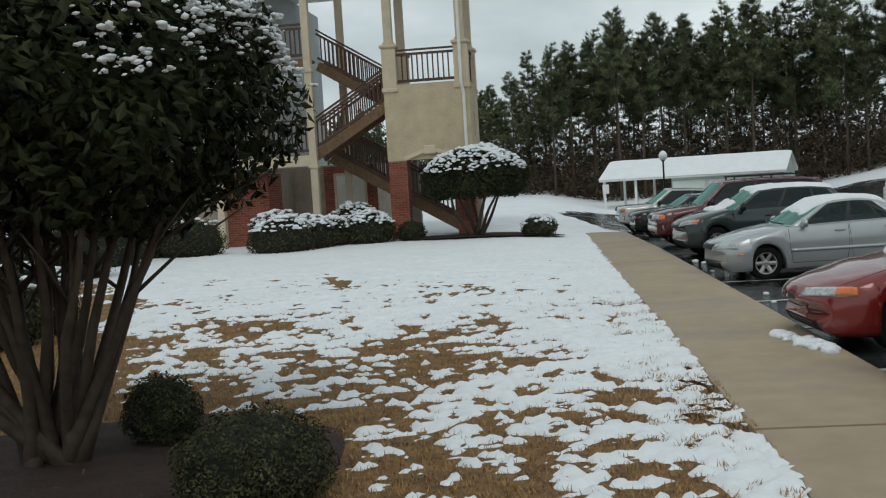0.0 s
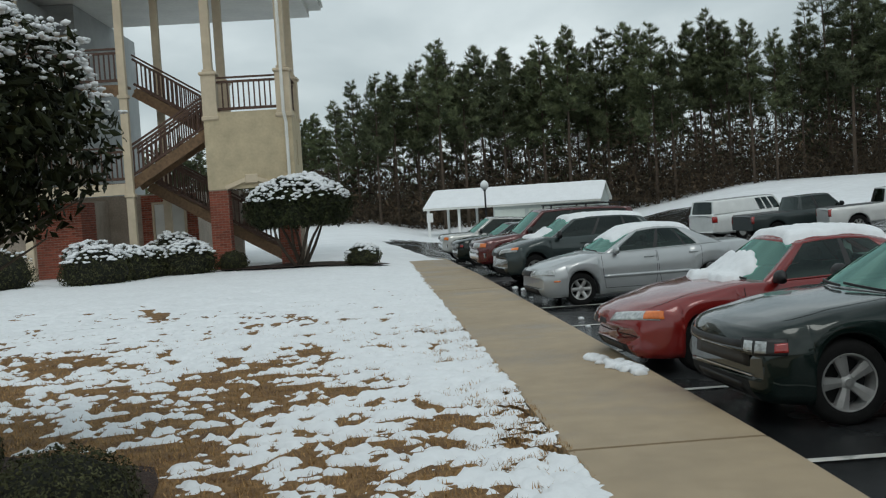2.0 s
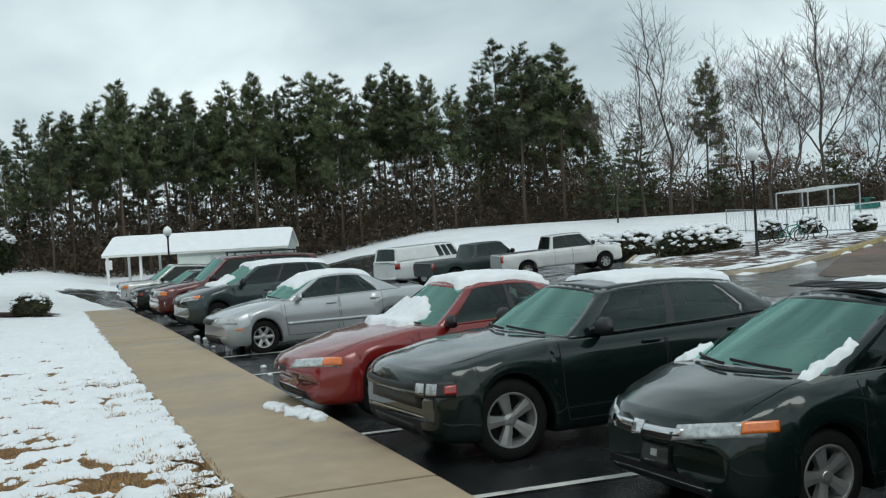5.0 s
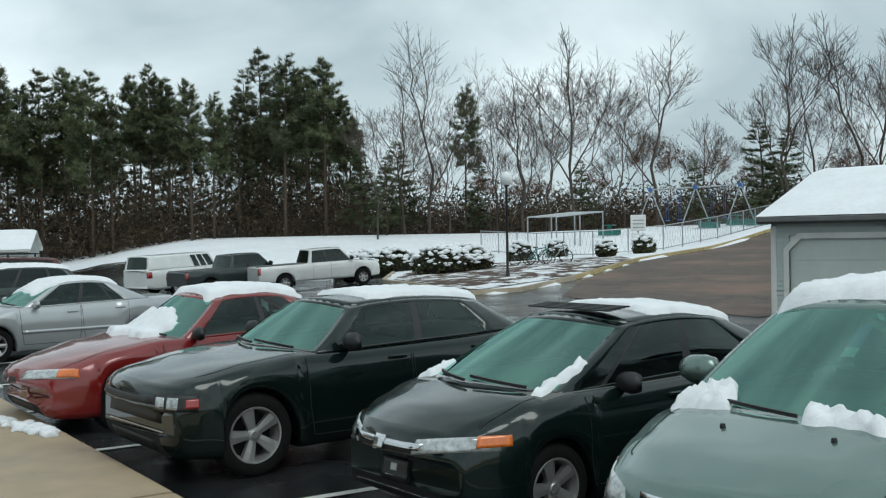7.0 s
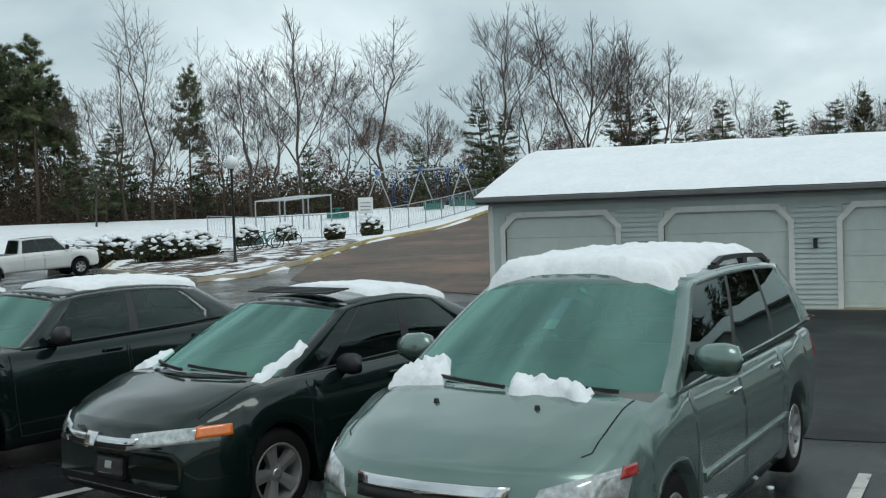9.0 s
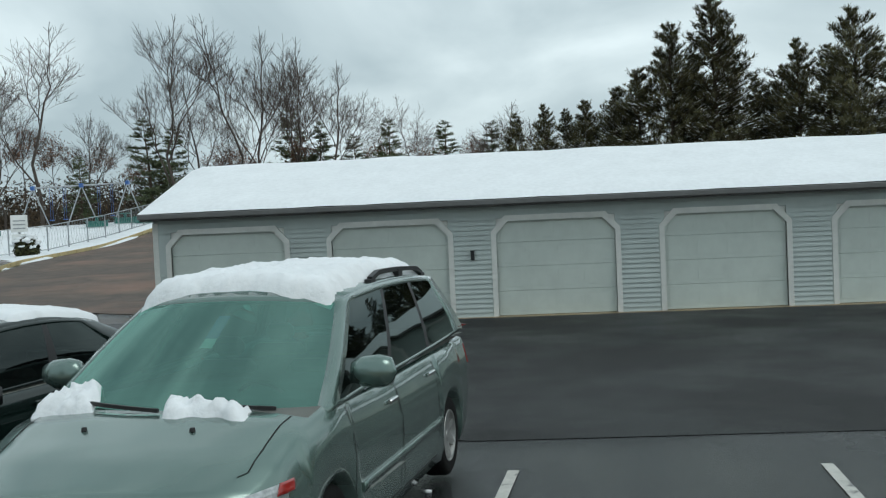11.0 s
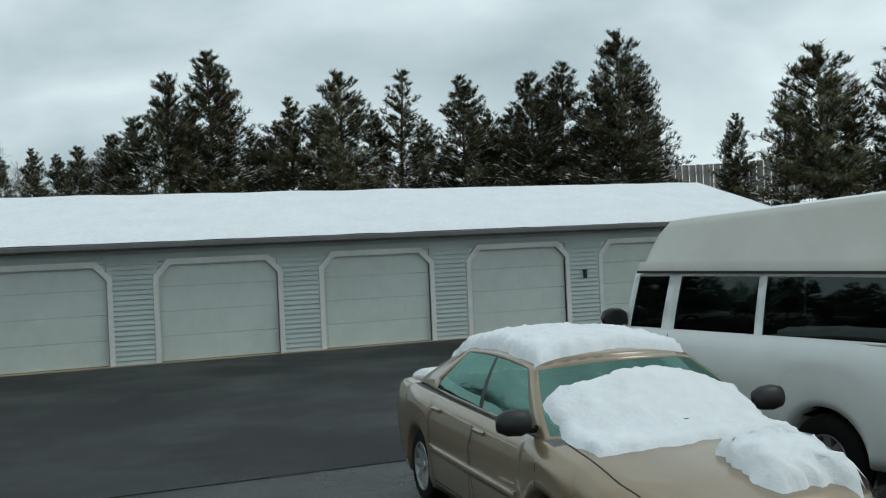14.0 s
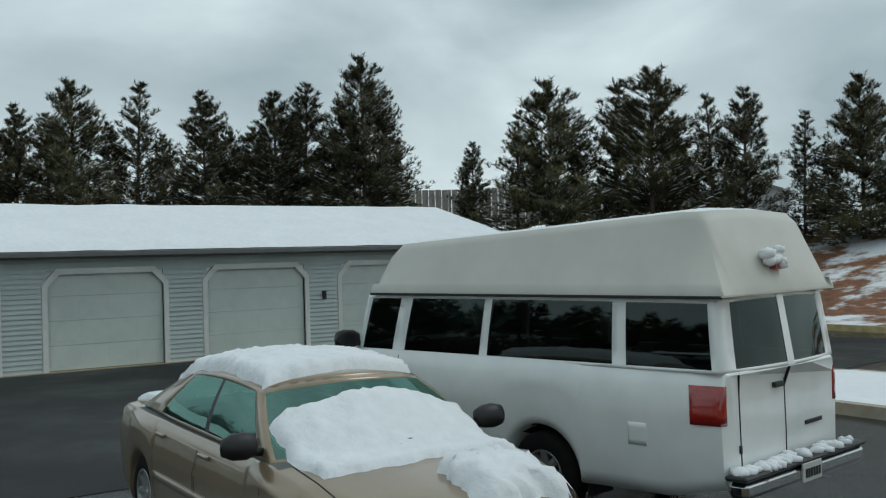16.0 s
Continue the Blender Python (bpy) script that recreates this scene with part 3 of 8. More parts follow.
def body_shell(s):
    """The lower body: sections along the length, with wheel arches, rounded in plan at nose and tail."""
    fo, tail, R = s["fo"], -(s["wb"] + s["ro"]), s["R"]
    ra = R * s.get("arch", 1.14)
    xs = set()
    n = 46
    for i in range(n + 1):
        xs.add(round(fo + (tail - fo) * i / n, 4))
    for e in (0.0, 0.015, 0.05, 0.1, 0.16):
        xs.add(fo - e)
        xs.add(tail + e)
    for c in (0.0, -s["wb"]):
        xs = {x for x in xs if abs(x - c) > ra + 0.02 or x in (fo, tail)}
        for k in range(17):
            xs.add(c + ra * math.cos(math.pi * k / 16))
        xs.add(c + ra + 0.004)
        xs.add(c - ra - 0.004)
    xs = sorted((x for x in xs if tail <= x <= fo), reverse=True)
    bm = bmesh.new()
    rows, deck = [], s["top"]
    bulge = s.get("bulge", 0.0)
    for x in xs:
        w, zt, zb = lerp_list(s["wide"], x), lerp_list(deck, x), lerp_list(s["low"], x)
        crown = lerp_list(s["crown"], x)
        zs = zt - crown
        arch, flare = False, 0.0
        for c in (0.0, -s["wb"]):
            if abs(x - c) <= ra + 1e-6:
                zb = max(zb, R + math.sqrt(max(0, ra * ra - (x - c) ** 2)))
                arch = True
            flare = max(flare, s.get("flare", 0.018) * sm(ra * 1.35, ra * 0.9, abs(x - c)))
        h = zs - zb
        inner = 0.60 if arch else 0.80
        crease = s.get("crease", 0.012)
        pr = [(inner * w, zb + (0.02 if arch else 0.0)), ((0.955 if not arch else 0.975) * w + flare, zb), (0.985 * w + flare, zb + 0.12 * h), (w + flare * 0.7 + bulge, zb + 0.38 * h),
              (w + bulge + crease * 0.3, zb + 0.60 * h), (w * 0.992 + crease, zb + 0.70 * h), (0.975 * w, zb + 0.86 * h), (0.945 * w, zs), (0.90 * w, zs + 0.42 * crown), (0.70 * w, zs + 0.74 * crown),
              (0.38 * w, zs + 0.94 * crown), (0.0, zs + crown)]
        row = []
        for sgn in (-1, 1):
            for y, z in (pr if sgn < 0 else pr[-2::-1]):
                q = min(1.0, abs(y) / max(0.1, s["wide"][len(s["wide"]) // 2][1]))
                wf, wr = sm(fo - 0.9, fo, x), sm(tail + 0.7, tail, x)
                xx = x - s.get("bow", 0.28) * wf * q ** 2.4 + s.get("bow_r", 0.15) * wr * q ** 2.6
                row.append(bm.verts.new((xx, sgn * y, z)))
        rows.append(row)
    m = len(rows[0])
    c0, c1 = s["glass"]["c0"], s["glass"]["a0"]
    for a, b in zip(rows, rows[1:]):
        for k in range(m - 1):
            f = bm.faces.new((a[k], a[k + 1], b[k + 1], b[k]))
            f.smooth = True
            mid = f.calc_center_median()
            if 8 <= k <= m - 10 and c0 + 0.10 < mid.x < c1 - 0.12:
                f.material_index = 1
        f = bm.faces.new((a[m - 1], a[0], b[0], b[m - 1]))
        f.material_index = 2
    bm.faces.new(rows[0][::-1])
    bm.faces.new(rows[-1])
    bmesh.ops.recalc_face_normals(bm, faces=bm.faces)
    return bm


def cabin(s, car, pnt):
    """Pillars, roof and real panes over the lower body."""
    g = s["glass"]
    zr, wb2, wt = g["zr"], g["wb"], g["wt"]
    bowf, bowr, crown = g.get("bowf", 0.22), g.get("bowr", 0.14), g.get("crown", 0.05)
    a0, a1, c1, c0 = g["a0"] - bowf, g["a1"] - bowf * 0.7, g["c1"] + bowr * 0.7, g["c0"] + bowr
    belt = g["belt"]
    cols = g["cols"]              # (u, kind) along the side from windscreen to tail
    rows = (0.0, 0.05, 0.27, 0.5, 0.72, 0.915, 1.0)
    arc = g.get("arc", 0.05)

    def side(u, v, sg):
        x0, x1 = a0 + (c0 - a0) * u, a1 + (c1 - a1) * u
        x = x0 + (x1 - x0) * v
        w = wb2 + (wt - wb2) * v ** 1.35
        taper = 1 - g.get("taper", 0.10) * max(0, u - 0.62) ** 1.5 / 0.23 * 0.6 - 0.05 * max(0, 0.2 - u)
        z = lerp_list(belt, x) * (1 - v) + v * (zr - arc * (2 * u - 0.9) ** 2)
        return Vector((x, sg * w * taper, z))

    def front(q, v):
        p = side(0, v, 1)
        b = bowf * (1 - v) + bowf * 0.7 * v
        return Vector((p.x + b * (1 - q * q), p.y * q, p.z + crown * v * (1 - q * q) + 0.03 * (1 - v) * (1 - q * q)))

    def back(q, v):
        p = side(1, v, 1)
        b = bowr * (1 - v) + bowr * 0.7 * v
        return Vector((p.x - b * (1 - q * q), p.y * q, p.z + crown * v * (1 - q * q)))

    frame_bm = bmesh.new()

    def quad(bm, pts):
        f = bm.faces.new([bm.verts.new(p) for p in pts])
        f.smooth = True

    def pane(name, cells, label=""):
        bm = bmesh.new()
        for c in cells:
            quad(bm, c)
        bmesh.ops.remove_doubles(bm, verts=bm.verts, dist=1e-4)
        bmesh.ops.recalc_face_normals(bm, faces=bm.faces)
        ob = part(name, bm, g["mats"].get(name, V["side_glass"]), car, label, True)
        ob.visible_shadow = False
        return ob

    # sides
    for sg in (1, -1):
        run = []
        for (u0, kind), (u1, _) in zip(cols, cols[1:]):
            black = bmesh.new()
            n = max(1, round((u1 - u0) / 0.06))
            for i in range(n):
                ua, ub = u0 + (u1 - u0) * i / n, u0 + (u1 - u0) * (i + 1) / n
                for v0, v1 in zip(rows, rows[1:]):
                    cell = [side(ua, v0, sg), side(ub, v0, sg), side(ub, v1, sg), side(ua, v1, sg)]
                    if kind == "w" and 0.04 < v0 and v1 < 0.95:
                        run.append(cell)
                    else:
                        quad(black if kind == "b" and 0.04 < v0 and v1 < 0.95 else frame_bm, cell)
            if kind == "w":
                pane("side_window", run)
                run = []
            if black.faces:
                part("pillar_trim", black, V["rubber"], car)
            else:
                black.free()
    # windscreen and rear pane
    for fn, nm, edge in ((front, "windscreen", g.get("pillar", 0.93)), (back, "rear_window", g.get("pillar_r", 0.88))):
        qs = [-1, -edge] + [-edge + 2 * edge * i / 10 for i in range(1, 10)] + [edge, 1]
        cells = []
        for q0, q1 in zip(qs, qs[1:]):
            for v0, v1 in zip(rows, rows[1:]):
                cell = [fn(q0, v0), fn(q1, v0), fn(q1, v1), fn(q0, v1)]
                if abs(q0 + q1) / 2 < edge and 0.04 < v0 and v1 < 0.95 and not (nm == "rear_window" and g.get("blind")):
                    cells.append(cell)
                else:
                    quad(frame_bm, cell)
        if cells:
            pane(nm, cells)
    # roof
    us = [i / 14 for i in range(15)]
    qs = [-1 + i / 6 for i in range(13)]
    rf = bmesh.new()

    def roof_pt(u, q):
        p = side(u, 1, 1)
        bx = bowf * 0.7 * (1 - u) ** 2 - bowr * 0.7 * u ** 2
        return Vector((p.x + bx * (1 - q * q), p.y * q, p.z + crown * (1 - q * q)))

    for u0, u1 in zip(us, us[1:]):
        for q0, q1 in zip(qs, qs[1:]):
            quad(rf, [roof_pt(u0, q0), roof_pt(u1, q0), roof_pt(u1, q1), roof_pt(u0, q1)])
    for bm, nm, mm in ((frame_bm, "pillar_frame", pnt), (rf, "roof", g.get("roof_mat", pnt))):
        bmesh.ops.remove_doubles(bm, verts=bm.verts, dist=1e-4)
        if not bm.faces:
            bm.free()
            continue
        bmesh.ops.recalc_face_normals(bm, faces=bm.faces)
        if nm == "pillar_frame":
            s["frame_copy"] = bm.copy()
        if nm == "roof":
            s["roof_copy"] = bm.copy()
        ob = part(nm, bm, mm, car, "", True)
        if nm != "pillar_trim":
            so = ob.modifiers.new("thickness", "SOLIDIFY")
            so.thickness, so.offset = 0.03, -1
    # seats and steering wheel seen through the panes
    floor = lerp_list(belt, a0 - 0.8) - 0.10
    for sx in g.get("seats", (a0 - 0.95,)):
        for sy in (0.36, -0.36):
            bm = bmesh.new()
            box(bm, sx - 0.26, sx - 0.10, sy - 0.23, sy + 0.23, floor - 0.06, floor + 0.20, 0.05)
            box(bm, sx - 0.28, sx - 0.18, sy - 0.12, sy + 0.12, floor + 0.22, floor + 0.36, 0.04)
            part("seat", bm, g.get("seat_mat", V["cabin"]), car)
    bm = bmesh.new()
    for k in range(16):
        t0, t1 = k * math.tau / 16, (k + 1) * math.tau / 16
        c = Vector((a0 - 0.42, 0.36, floor + 0.03))
        beam(bm, c + Vector((0.07 * math.sin(t0), 0.18 * math.cos(t0), 0.17 * math.sin(t0))), c + Vector((0.07 * math.sin(t1), 0.18 * math.cos(t1), 0.17 * math.sin(t1))), 0.025, 0.025)
    part("steering_wheel", bm, V["rubber"], car)
    bm = bmesh.new()
    box(bm, a0 - 0.30, a0 + bowf * 0.4, -wb2 * 0.86, wb2 * 0.86, floor - 0.05, floor + 0.09, 0.04)
    part("dashboard", bm, V["cabin"], car)
    return side, front, back, roof_pt


def wheel_parts(R, rim, spokes, width, alloy=None, style=0):
    """Meshes of a tyre and a rim, axis along y, outer face at +y."""
    bm = bmesh.new()
    w = width / 2
    lathe(bm, [(rim - 0.01, -w * 0.9), (rim + 0.012, -w), (R - 0.04, -w), (R - 0.012, -w * 0.86), (R, -w * 0.6), (R, w * 0.6), (R - 0.012, w * 0.86), (R - 0.04, w), (rim + 0.012, w), (rim - 0.01, w * 0.9)], 32, "Y")
    bmesh.ops.recalc_face_normals(bm, faces=bm.faces)
    tyre = bpy.data.meshes.new("tyre")
    for f in bm.faces:
        f.smooth = True
    bm.to_mesh(tyre)
    bm.free()
    tyre.materials.append(V["tyre"])
    bm = bmesh.new()
    lathe(bm, [(rim + 0.004, w * 0.86), (rim - 0.004, w * 0.99), (rim - 0.018, w * 0.96), (rim - 0.03, w * 0.4), (rim - 0.04, -w * 0.6)], 32, "Y")
    r = lathe(bm, [(rim - 0.045, -0.02), (0.04, -0.02)], 20, "Y")
    for f in bm.faces:
        if all(abs(v.co.y + 0.02) < 1e-4 for v in f.verts):
            f.material_index = 1
    lathe(bm, [(0.0, w * 0.80), (0.03, w * 0.80), (0.036, w * 0.74), (0.07, w * 0.66), (0.075, w * 0.2)], 16, "Y")
    for k in range(spokes):
        t = k * math.tau / spokes
        d, n = Vector((math.cos(t), 0, math.sin(t))), Vector((-math.sin(t), 0, math.cos(t)))
        if style == 1:
            span, hub, out, rise = 0.030, 0.050, 0.032, 0.0
        else:
            span, hub, out, rise = 0.030, 0.034, rim * (0.24 if spokes <= 5 else 0.16), 0.0
        p = [d * 0.055 + n * hub, d * (rim - 0.022) + n * out, d * (rim - 0.022) - n * out, d * 0.055 - n * hub]
        top = [bm.verts.new(q + Vector((0, w * y, 0))) for q, y in zip(p, (0.68, 0.86, 0.86, 0.68))]
        ctr = [bm.verts.new(d * rr + Vector((0, w * y, 0))) for rr, y in ((0.055, 0.74), (rim - 0.022, 0.93))]
        bot = [bm.verts.new(q + Vector((0, w * 0.35, 0))) for q in p]
        bm.faces.new((top[0], top[1], ctr[1], ctr[0]))
        bm.faces.new((ctr[0], ctr[1], top[2], top[3]))
        for i in range(4):
            j = (i + 1) % 4
            bm.faces.new((top[i], bot[i], bot[j], top[j]))
    bmesh.ops.recalc_face_normals(bm, faces=bm.faces)
    rm = bpy.data.meshes.new("rim")
    bm.to_mesh(rm)
    bm.free()
    rm.materials.append(alloy or V["alloy"])
    rm.materials.append(V["well"])
    return tyre, rm


def patch(bvh, corners, direction, off, nu=10, nv=4, skirt=0.02):
    """A thin shaped panel laid on the body: four corners, dropped onto it along direction."""
    d = Vector(direction).normalized()
    c = [Vector(p) for p in corners]
    bm = bmesh.new()
    grid = []
    for j in range(nv + 1):
        row = []
        for i in range(nu + 1):
            p = c[0].lerp(c[1], i / nu).lerp(c[3].lerp(c[2], i / nu), j / nv)
            hit = bvh.ray_cast(p + d * 0.8, -d, 1.6)
            q = hit[0] if hit[0] is not None else p
            row.append(bm.verts.new(q + d * off))
        grid.append(row)
    for a, b in zip(grid, grid[1:]):
        for i in range(nu):
            bm.faces.new((a[i], a[i + 1], b[i + 1], b[i])).smooth = True
    rim = grid[0] + [r[-1] for r in grid[1:]] + grid[-1][-2::-1] + [r[0] for r in grid[-2:0:-1]]
    low = [bm.verts.new(v.co - d * (off + skirt)) for v in rim]
    for i in range(len(rim)):
        j = (i + 1) % len(rim)
        bm.faces.new((rim[i], rim[j], low[j], low[i]))
    bmesh.ops.recalc_face_normals(bm, faces=bm.faces)
    return bm


def strip(bvh, pts, direction, w=0.008, off=0.003):
    """A thin line such as a panel gap along pts on the body."""
    d = Vector(direction).normalized()
    bm = bmesh.new()
    fine = []
    for a, b in zip(pts, pts[1:]):
        a, b = Vector(a), Vector(b)
        n = max(1, int((b - a).length / 0.08))
        fine += [a.lerp(b, i / n) for i in range(n)]
    fine.append(Vector(pts[-1]))
    out = []
    for p in fine:
        hit = bvh.ray_cast(p + d * 0.8, -d, 1.6)
        out.append((hit[0] if hit[0] is not None else p) + d * off)
    for a, b in zip(out, out[1:]):
        t = (b - a).normalized()
        n = t.cross(d).normalized() * w / 2
        bm.faces.new([bm.verts.new(p) for p in (a - n, b - n, b + n, a + n)])
    return bm


def lie_snow(name, car, s, x0, x1, y0, y1, thick, label, seed, rag=0.06, base=None, step=0.032, hole=0.0, rough=0.45):
    """Snow lying on a car between two x and two y of the car, with a ragged rounded rim."""
    tree = base or s["bvh_top"]
    bm = bmesh.new()
    nx, ny = max(6, int(abs(x1 - x0) / step)), max(6, int(abs(y1 - y0) / step))
    grid, last = [], None
    for i in range(nx + 1):
        row = []
        for j in range(ny + 1):
            u, v = i / nx, j / ny
            x, y = x0 + (x1 - x0) * u, y0 + (y1 - y0) * v
            x += rag * (noise.noise((seed, y * 4, x * 2)) + 0.5 * noise.noise((seed, y * 13, x * 9)))
            y += rag * (noise.noise((seed + 5, x * 4, y * 2)) + 0.5 * noise.noise((seed + 5, x * 13, y * 9)))
            hit = tree.ray_cast(Vector((x, y, 4)), Vector((0, 0, -1)))
            z = hit[0].z if hit[0] is not None else None
            e = min(u, 1 - u) * nx * step
            f = min(v, 1 - v) * ny * step
            k = min(1.0, min(e, f) / max(0.03, thick * 0.8))
            t = thick * math.sqrt(k) * (1 + 0.22 * noise.noise((x * 5, y * 5, seed)) + rough * 0.40 * noise.noise((x * 14, y * 14, seed + 2)) + rough * 0.3 * noise.noise((x * 34, y * 34, seed + 4)))
            if hole:
                t -= thick * 1.2 * max(0.0, noise.noise((x * 3.1, y * 3.1, seed + 9)) - 1 + hole * 2)
            row.append((x, y, z, t))
        grid.append(row)
    verts = {}
    for i, row in enumerate(grid):
        for j, (x, y, z, t) in enumerate(row):
            if z is not None:
                verts[i, j] = bm.verts.new((x, y, z - 0.012 + max(0.0, t)))
    for i in range(nx):
        for j in range(ny):
            q = [verts.get(k) for k in ((i, j), (i + 1, j), (i + 1, j + 1), (i, j + 1))]
            if all(q) and max(v.co.z for v in q) - min(v.co.z for v in q) < 0.3:
                bm.faces.new(q).smooth = True
    bmesh.ops.recalc_face_normals(bm, faces=bm.faces)
    if bm.faces and sum(f.normal.z for f in bm.faces) < 0:
        bmesh.ops.reverse_faces(bm, faces=bm.faces)
    ob = link_mesh(name, bm, M["snow"], True)
    ob.matrix_world = car.matrix_world
    return tagged(ob, label, "snow")


def vehicle(name, s, label, category="car"):
    """A parked vehicle; its origin lies on the ground under the middle of the front axle, x forward."""
    x, y, ang = s["place"]
    z0 = land(x, y)
    zr_ = land(x - s["wb"] * math.cos(radians(ang)), y - s["wb"] * math.sin(radians(ang)))
    car = thing(name, pose(x, y, z0, 0, math.degrees(math.atan2(zr_ - z0, s["wb"])), ang) @ Matrix.Diagonal((s.get("size", 1.0) * s.get("stretch", 1.0), s.get("size", 1.0), s.get("size", 1.0), 1.0)), label, category, "parked vehicles")
    pnt = s["paint"]
    shell = body_shell(s)
    s["bvh"] = BVHTree.FromBMesh(shell)
    lower = shell.copy()
    part("body", shell, [pnt, s["glass"].get("deck_mat", V["cabin"]), V["well"]], car)
    s["fn"] = cabin(s, car, pnt)
    tmp = bpy.data.meshes.new("tmp")
    for extra in ("frame_copy", "roof_copy"):
        s[extra].to_mesh(tmp)
        lower.from_mesh(tmp)
    s["bvh_all"] = BVHTree.FromBMesh(lower)
    # windscreen as a support for snow
    g = s["glass"]
    for k in range(8):
        for v in range(4):
            f = s["fn"][1]
            q = [f(-1 + a / 4, b / 4) for a, b in ((k, v), (k + 1, v), (k + 1, v + 1), (k, v + 1))]
            lower.faces.new([lower.verts.new(p) for p in q])
    s["bvh_top"] = BVHTree.FromBMesh(lower)
    lower.free()
    for extra in ("frame_copy", "roof_copy"):
        s[extra].free()
    bpy.data.meshes.remove(tmp)
    # wheels
    tyre, rim = wheel_parts(s["R"], s["rim"], s["spokes"], s.get("tw", 0.215), s.get("rim_mat"), s.get("style", 0))
    track = s["wide"][len(s["wide"]) // 2][1] - s.get("tw", 0.215) / 2 - 0.035
    for cx in (0.0, -s["wb"]):
        for sg in (1, -1):
            w = new("wheel")
            w.parent = car
            w.matrix_basis = pose(cx, sg * track, s["R"], 0, 0 if sg > 0 else 0, 0 if sg > 0 else 180)
            for nm, me_ in (("tyre", tyre), ("rim", rim)):
                o = new(nm, me_)
                o.parent = w
            bm = bmesh.new()
            ra = s["R"] * s.get("arch", 1.14) + 0.01
            pts = [(cx + ra * math.cos(math.pi * k / 10), s["R"] + ra * math.sin(math.pi * k / 10)) for k in range(11)]
            pts = [(cx + ra, 0.22)] + pts + [(cx - ra, 0.22)]
            ya, yb = sg * (track + 0.06), sg * (track - 0.30)
            for (xa, za), (xb, zb) in zip(pts, pts[1:]):
                bm.faces.new([bm.verts.new(p) for p in ((xa, ya, za), (xb, ya, zb), (xb, yb, zb), (xa, yb, za))])
            bm.faces.new([bm.verts.new((xa, yb, za)) for xa, za in pts])
            part("wheel_arch_liner", bm, V["well"], car)
    b = s["bvh"]
    W = s["wide"][len(s["wide"]) // 2][1]
    # door gaps, handles, side trim
    belt = s["glass"]["belt"]
    for sg in (1, -1):
        for d0, d1 in s["doors"]:
            za, zb = lerp_list(belt, d0) - 0.02, lerp_list(belt, d1) - 0.02
            part("door_gap", strip(b, [(d0, sg * W, za), (d0 - 0.02, sg * W, 0.55), (d0 - 0.06, sg * W, 0.30), (d1 + 0.05, sg * W, 0.30), (d1, sg * W, 0.5), (d1, sg * W, zb)], (0, sg, 0)), V["seam"], car)
            if s.get("handles", True):
                bm = bmesh.new()
                hz = lerp_list(belt, d1 + 0.15) - s.get("handle_drop", 0.12)
                hit = b.ray_cast(Vector((d1 + 0.15, sg * 2, hz)), Vector((0, -sg, 0)))
                hy = hit[0].y if hit[0] is not None else sg * W
                box(bm, d1 + 0.06, d1 + 0.25, min(hy, hy + sg * 0.03), max(hy, hy + sg * 0.03), hz - 0.016, hz + 0.016, 0.008)
                part("door_handle", bm, s.get("handle_mat", pnt), car)
        if "trim_z" in s:
            bm = patch(b, [(-0.45, sg * W, s["trim_z"] - 0.03), (-s["wb"] + 0.42, sg * W, s["trim_z"] - 0.03), (-s["wb"] + 0.42, sg * W, s["trim_z"] + 0.03), (-0.45, sg * W, s["trim_z"] + 0.03)], (0, sg, 0), 0.012, 16, 1)
            part("side_trim", bm, s.get("trim_mat", pnt), car)
        # mirrors
        mx, mz, ms = s["mirror"]
        bm = bmesh.new()
        yy = sg * (s["glass"]["wb"] + 0.13)
        rings = lathe(bm, [(0.0, -0.115), (0.055, -0.105), (0.085, -0.05), (0.092, 0.03), (0.075, 0.09), (0.0, 0.115)], 14, "Y", (0, 0, 0))
        bmesh.ops.scale(bm, vec=(0.75 * ms, 1.0 * ms, 0.88 * ms), verts=bm.verts)
        for v in bm.verts:
            v.co.x = max(v.co.x, -0.03 * ms)
        bmesh.ops.translate(bm, vec=(mx, yy, mz), verts=bm.verts)
        beam(bm, (mx - 0.01, sg * (s["glass"]["wb"] - 0.02), mz - 0.05), (mx, yy - sg * 0.05, mz - 0.04), 0.06, 0.05)
        part("wing_mirror", bm, s.get("mirror_mat", V["rubber"]), car, "", True)
        # shut line of the bonnet
        g0 = s["glass"]["a0"]
        part("bonnet_gap", strip(b, [(g0 - 0.12, sg * W * 0.80, 1.0), ((g0 + s["fo"]) / 2, sg * W * 0.78, 1.0), (s["fo"] - 0.40, sg * W * 0.74, 0.9)], (0, 0, 1), 0.009), V["seam"], car)
    # lamps and fittings given as patches
    for nm, mm, corners, dr, off in s.get("fit", ()):
        both = (1, -1) if dr[1] or any(abs(c[1]) > 0.05 for c in corners) and nm in ("headlight", "indicator", "tail_light", "fog_light", "lamp_bulb", "nostril") else (1,)
        for sg in both:
            bm = patch(b, [(c[0], c[1] * sg, c[2]) for c in corners], (dr[0], dr[1] * sg, dr[2]), off)
            part(nm, bm, mm, car, "", nm in ("grille",))
    # wipers
    f = s["fn"][1]
    for q0, q1 in s.get("wipers", ((0.05, 0.72), (-0.62, 0.02))):
        bm = bmesh.new()
        pts = [f(q0 + (q1 - q0) * i / 6, 0.03 + 0.05 * (1 - i / 6)) + Vector((0.012, 0, 0.02)) for i in range(7)]
        for a, c in zip(pts, pts[1:]):
            beam(bm, a, c, 0.018, 0.022)
        part("wiper", bm, V["rubber"], car)
    return car


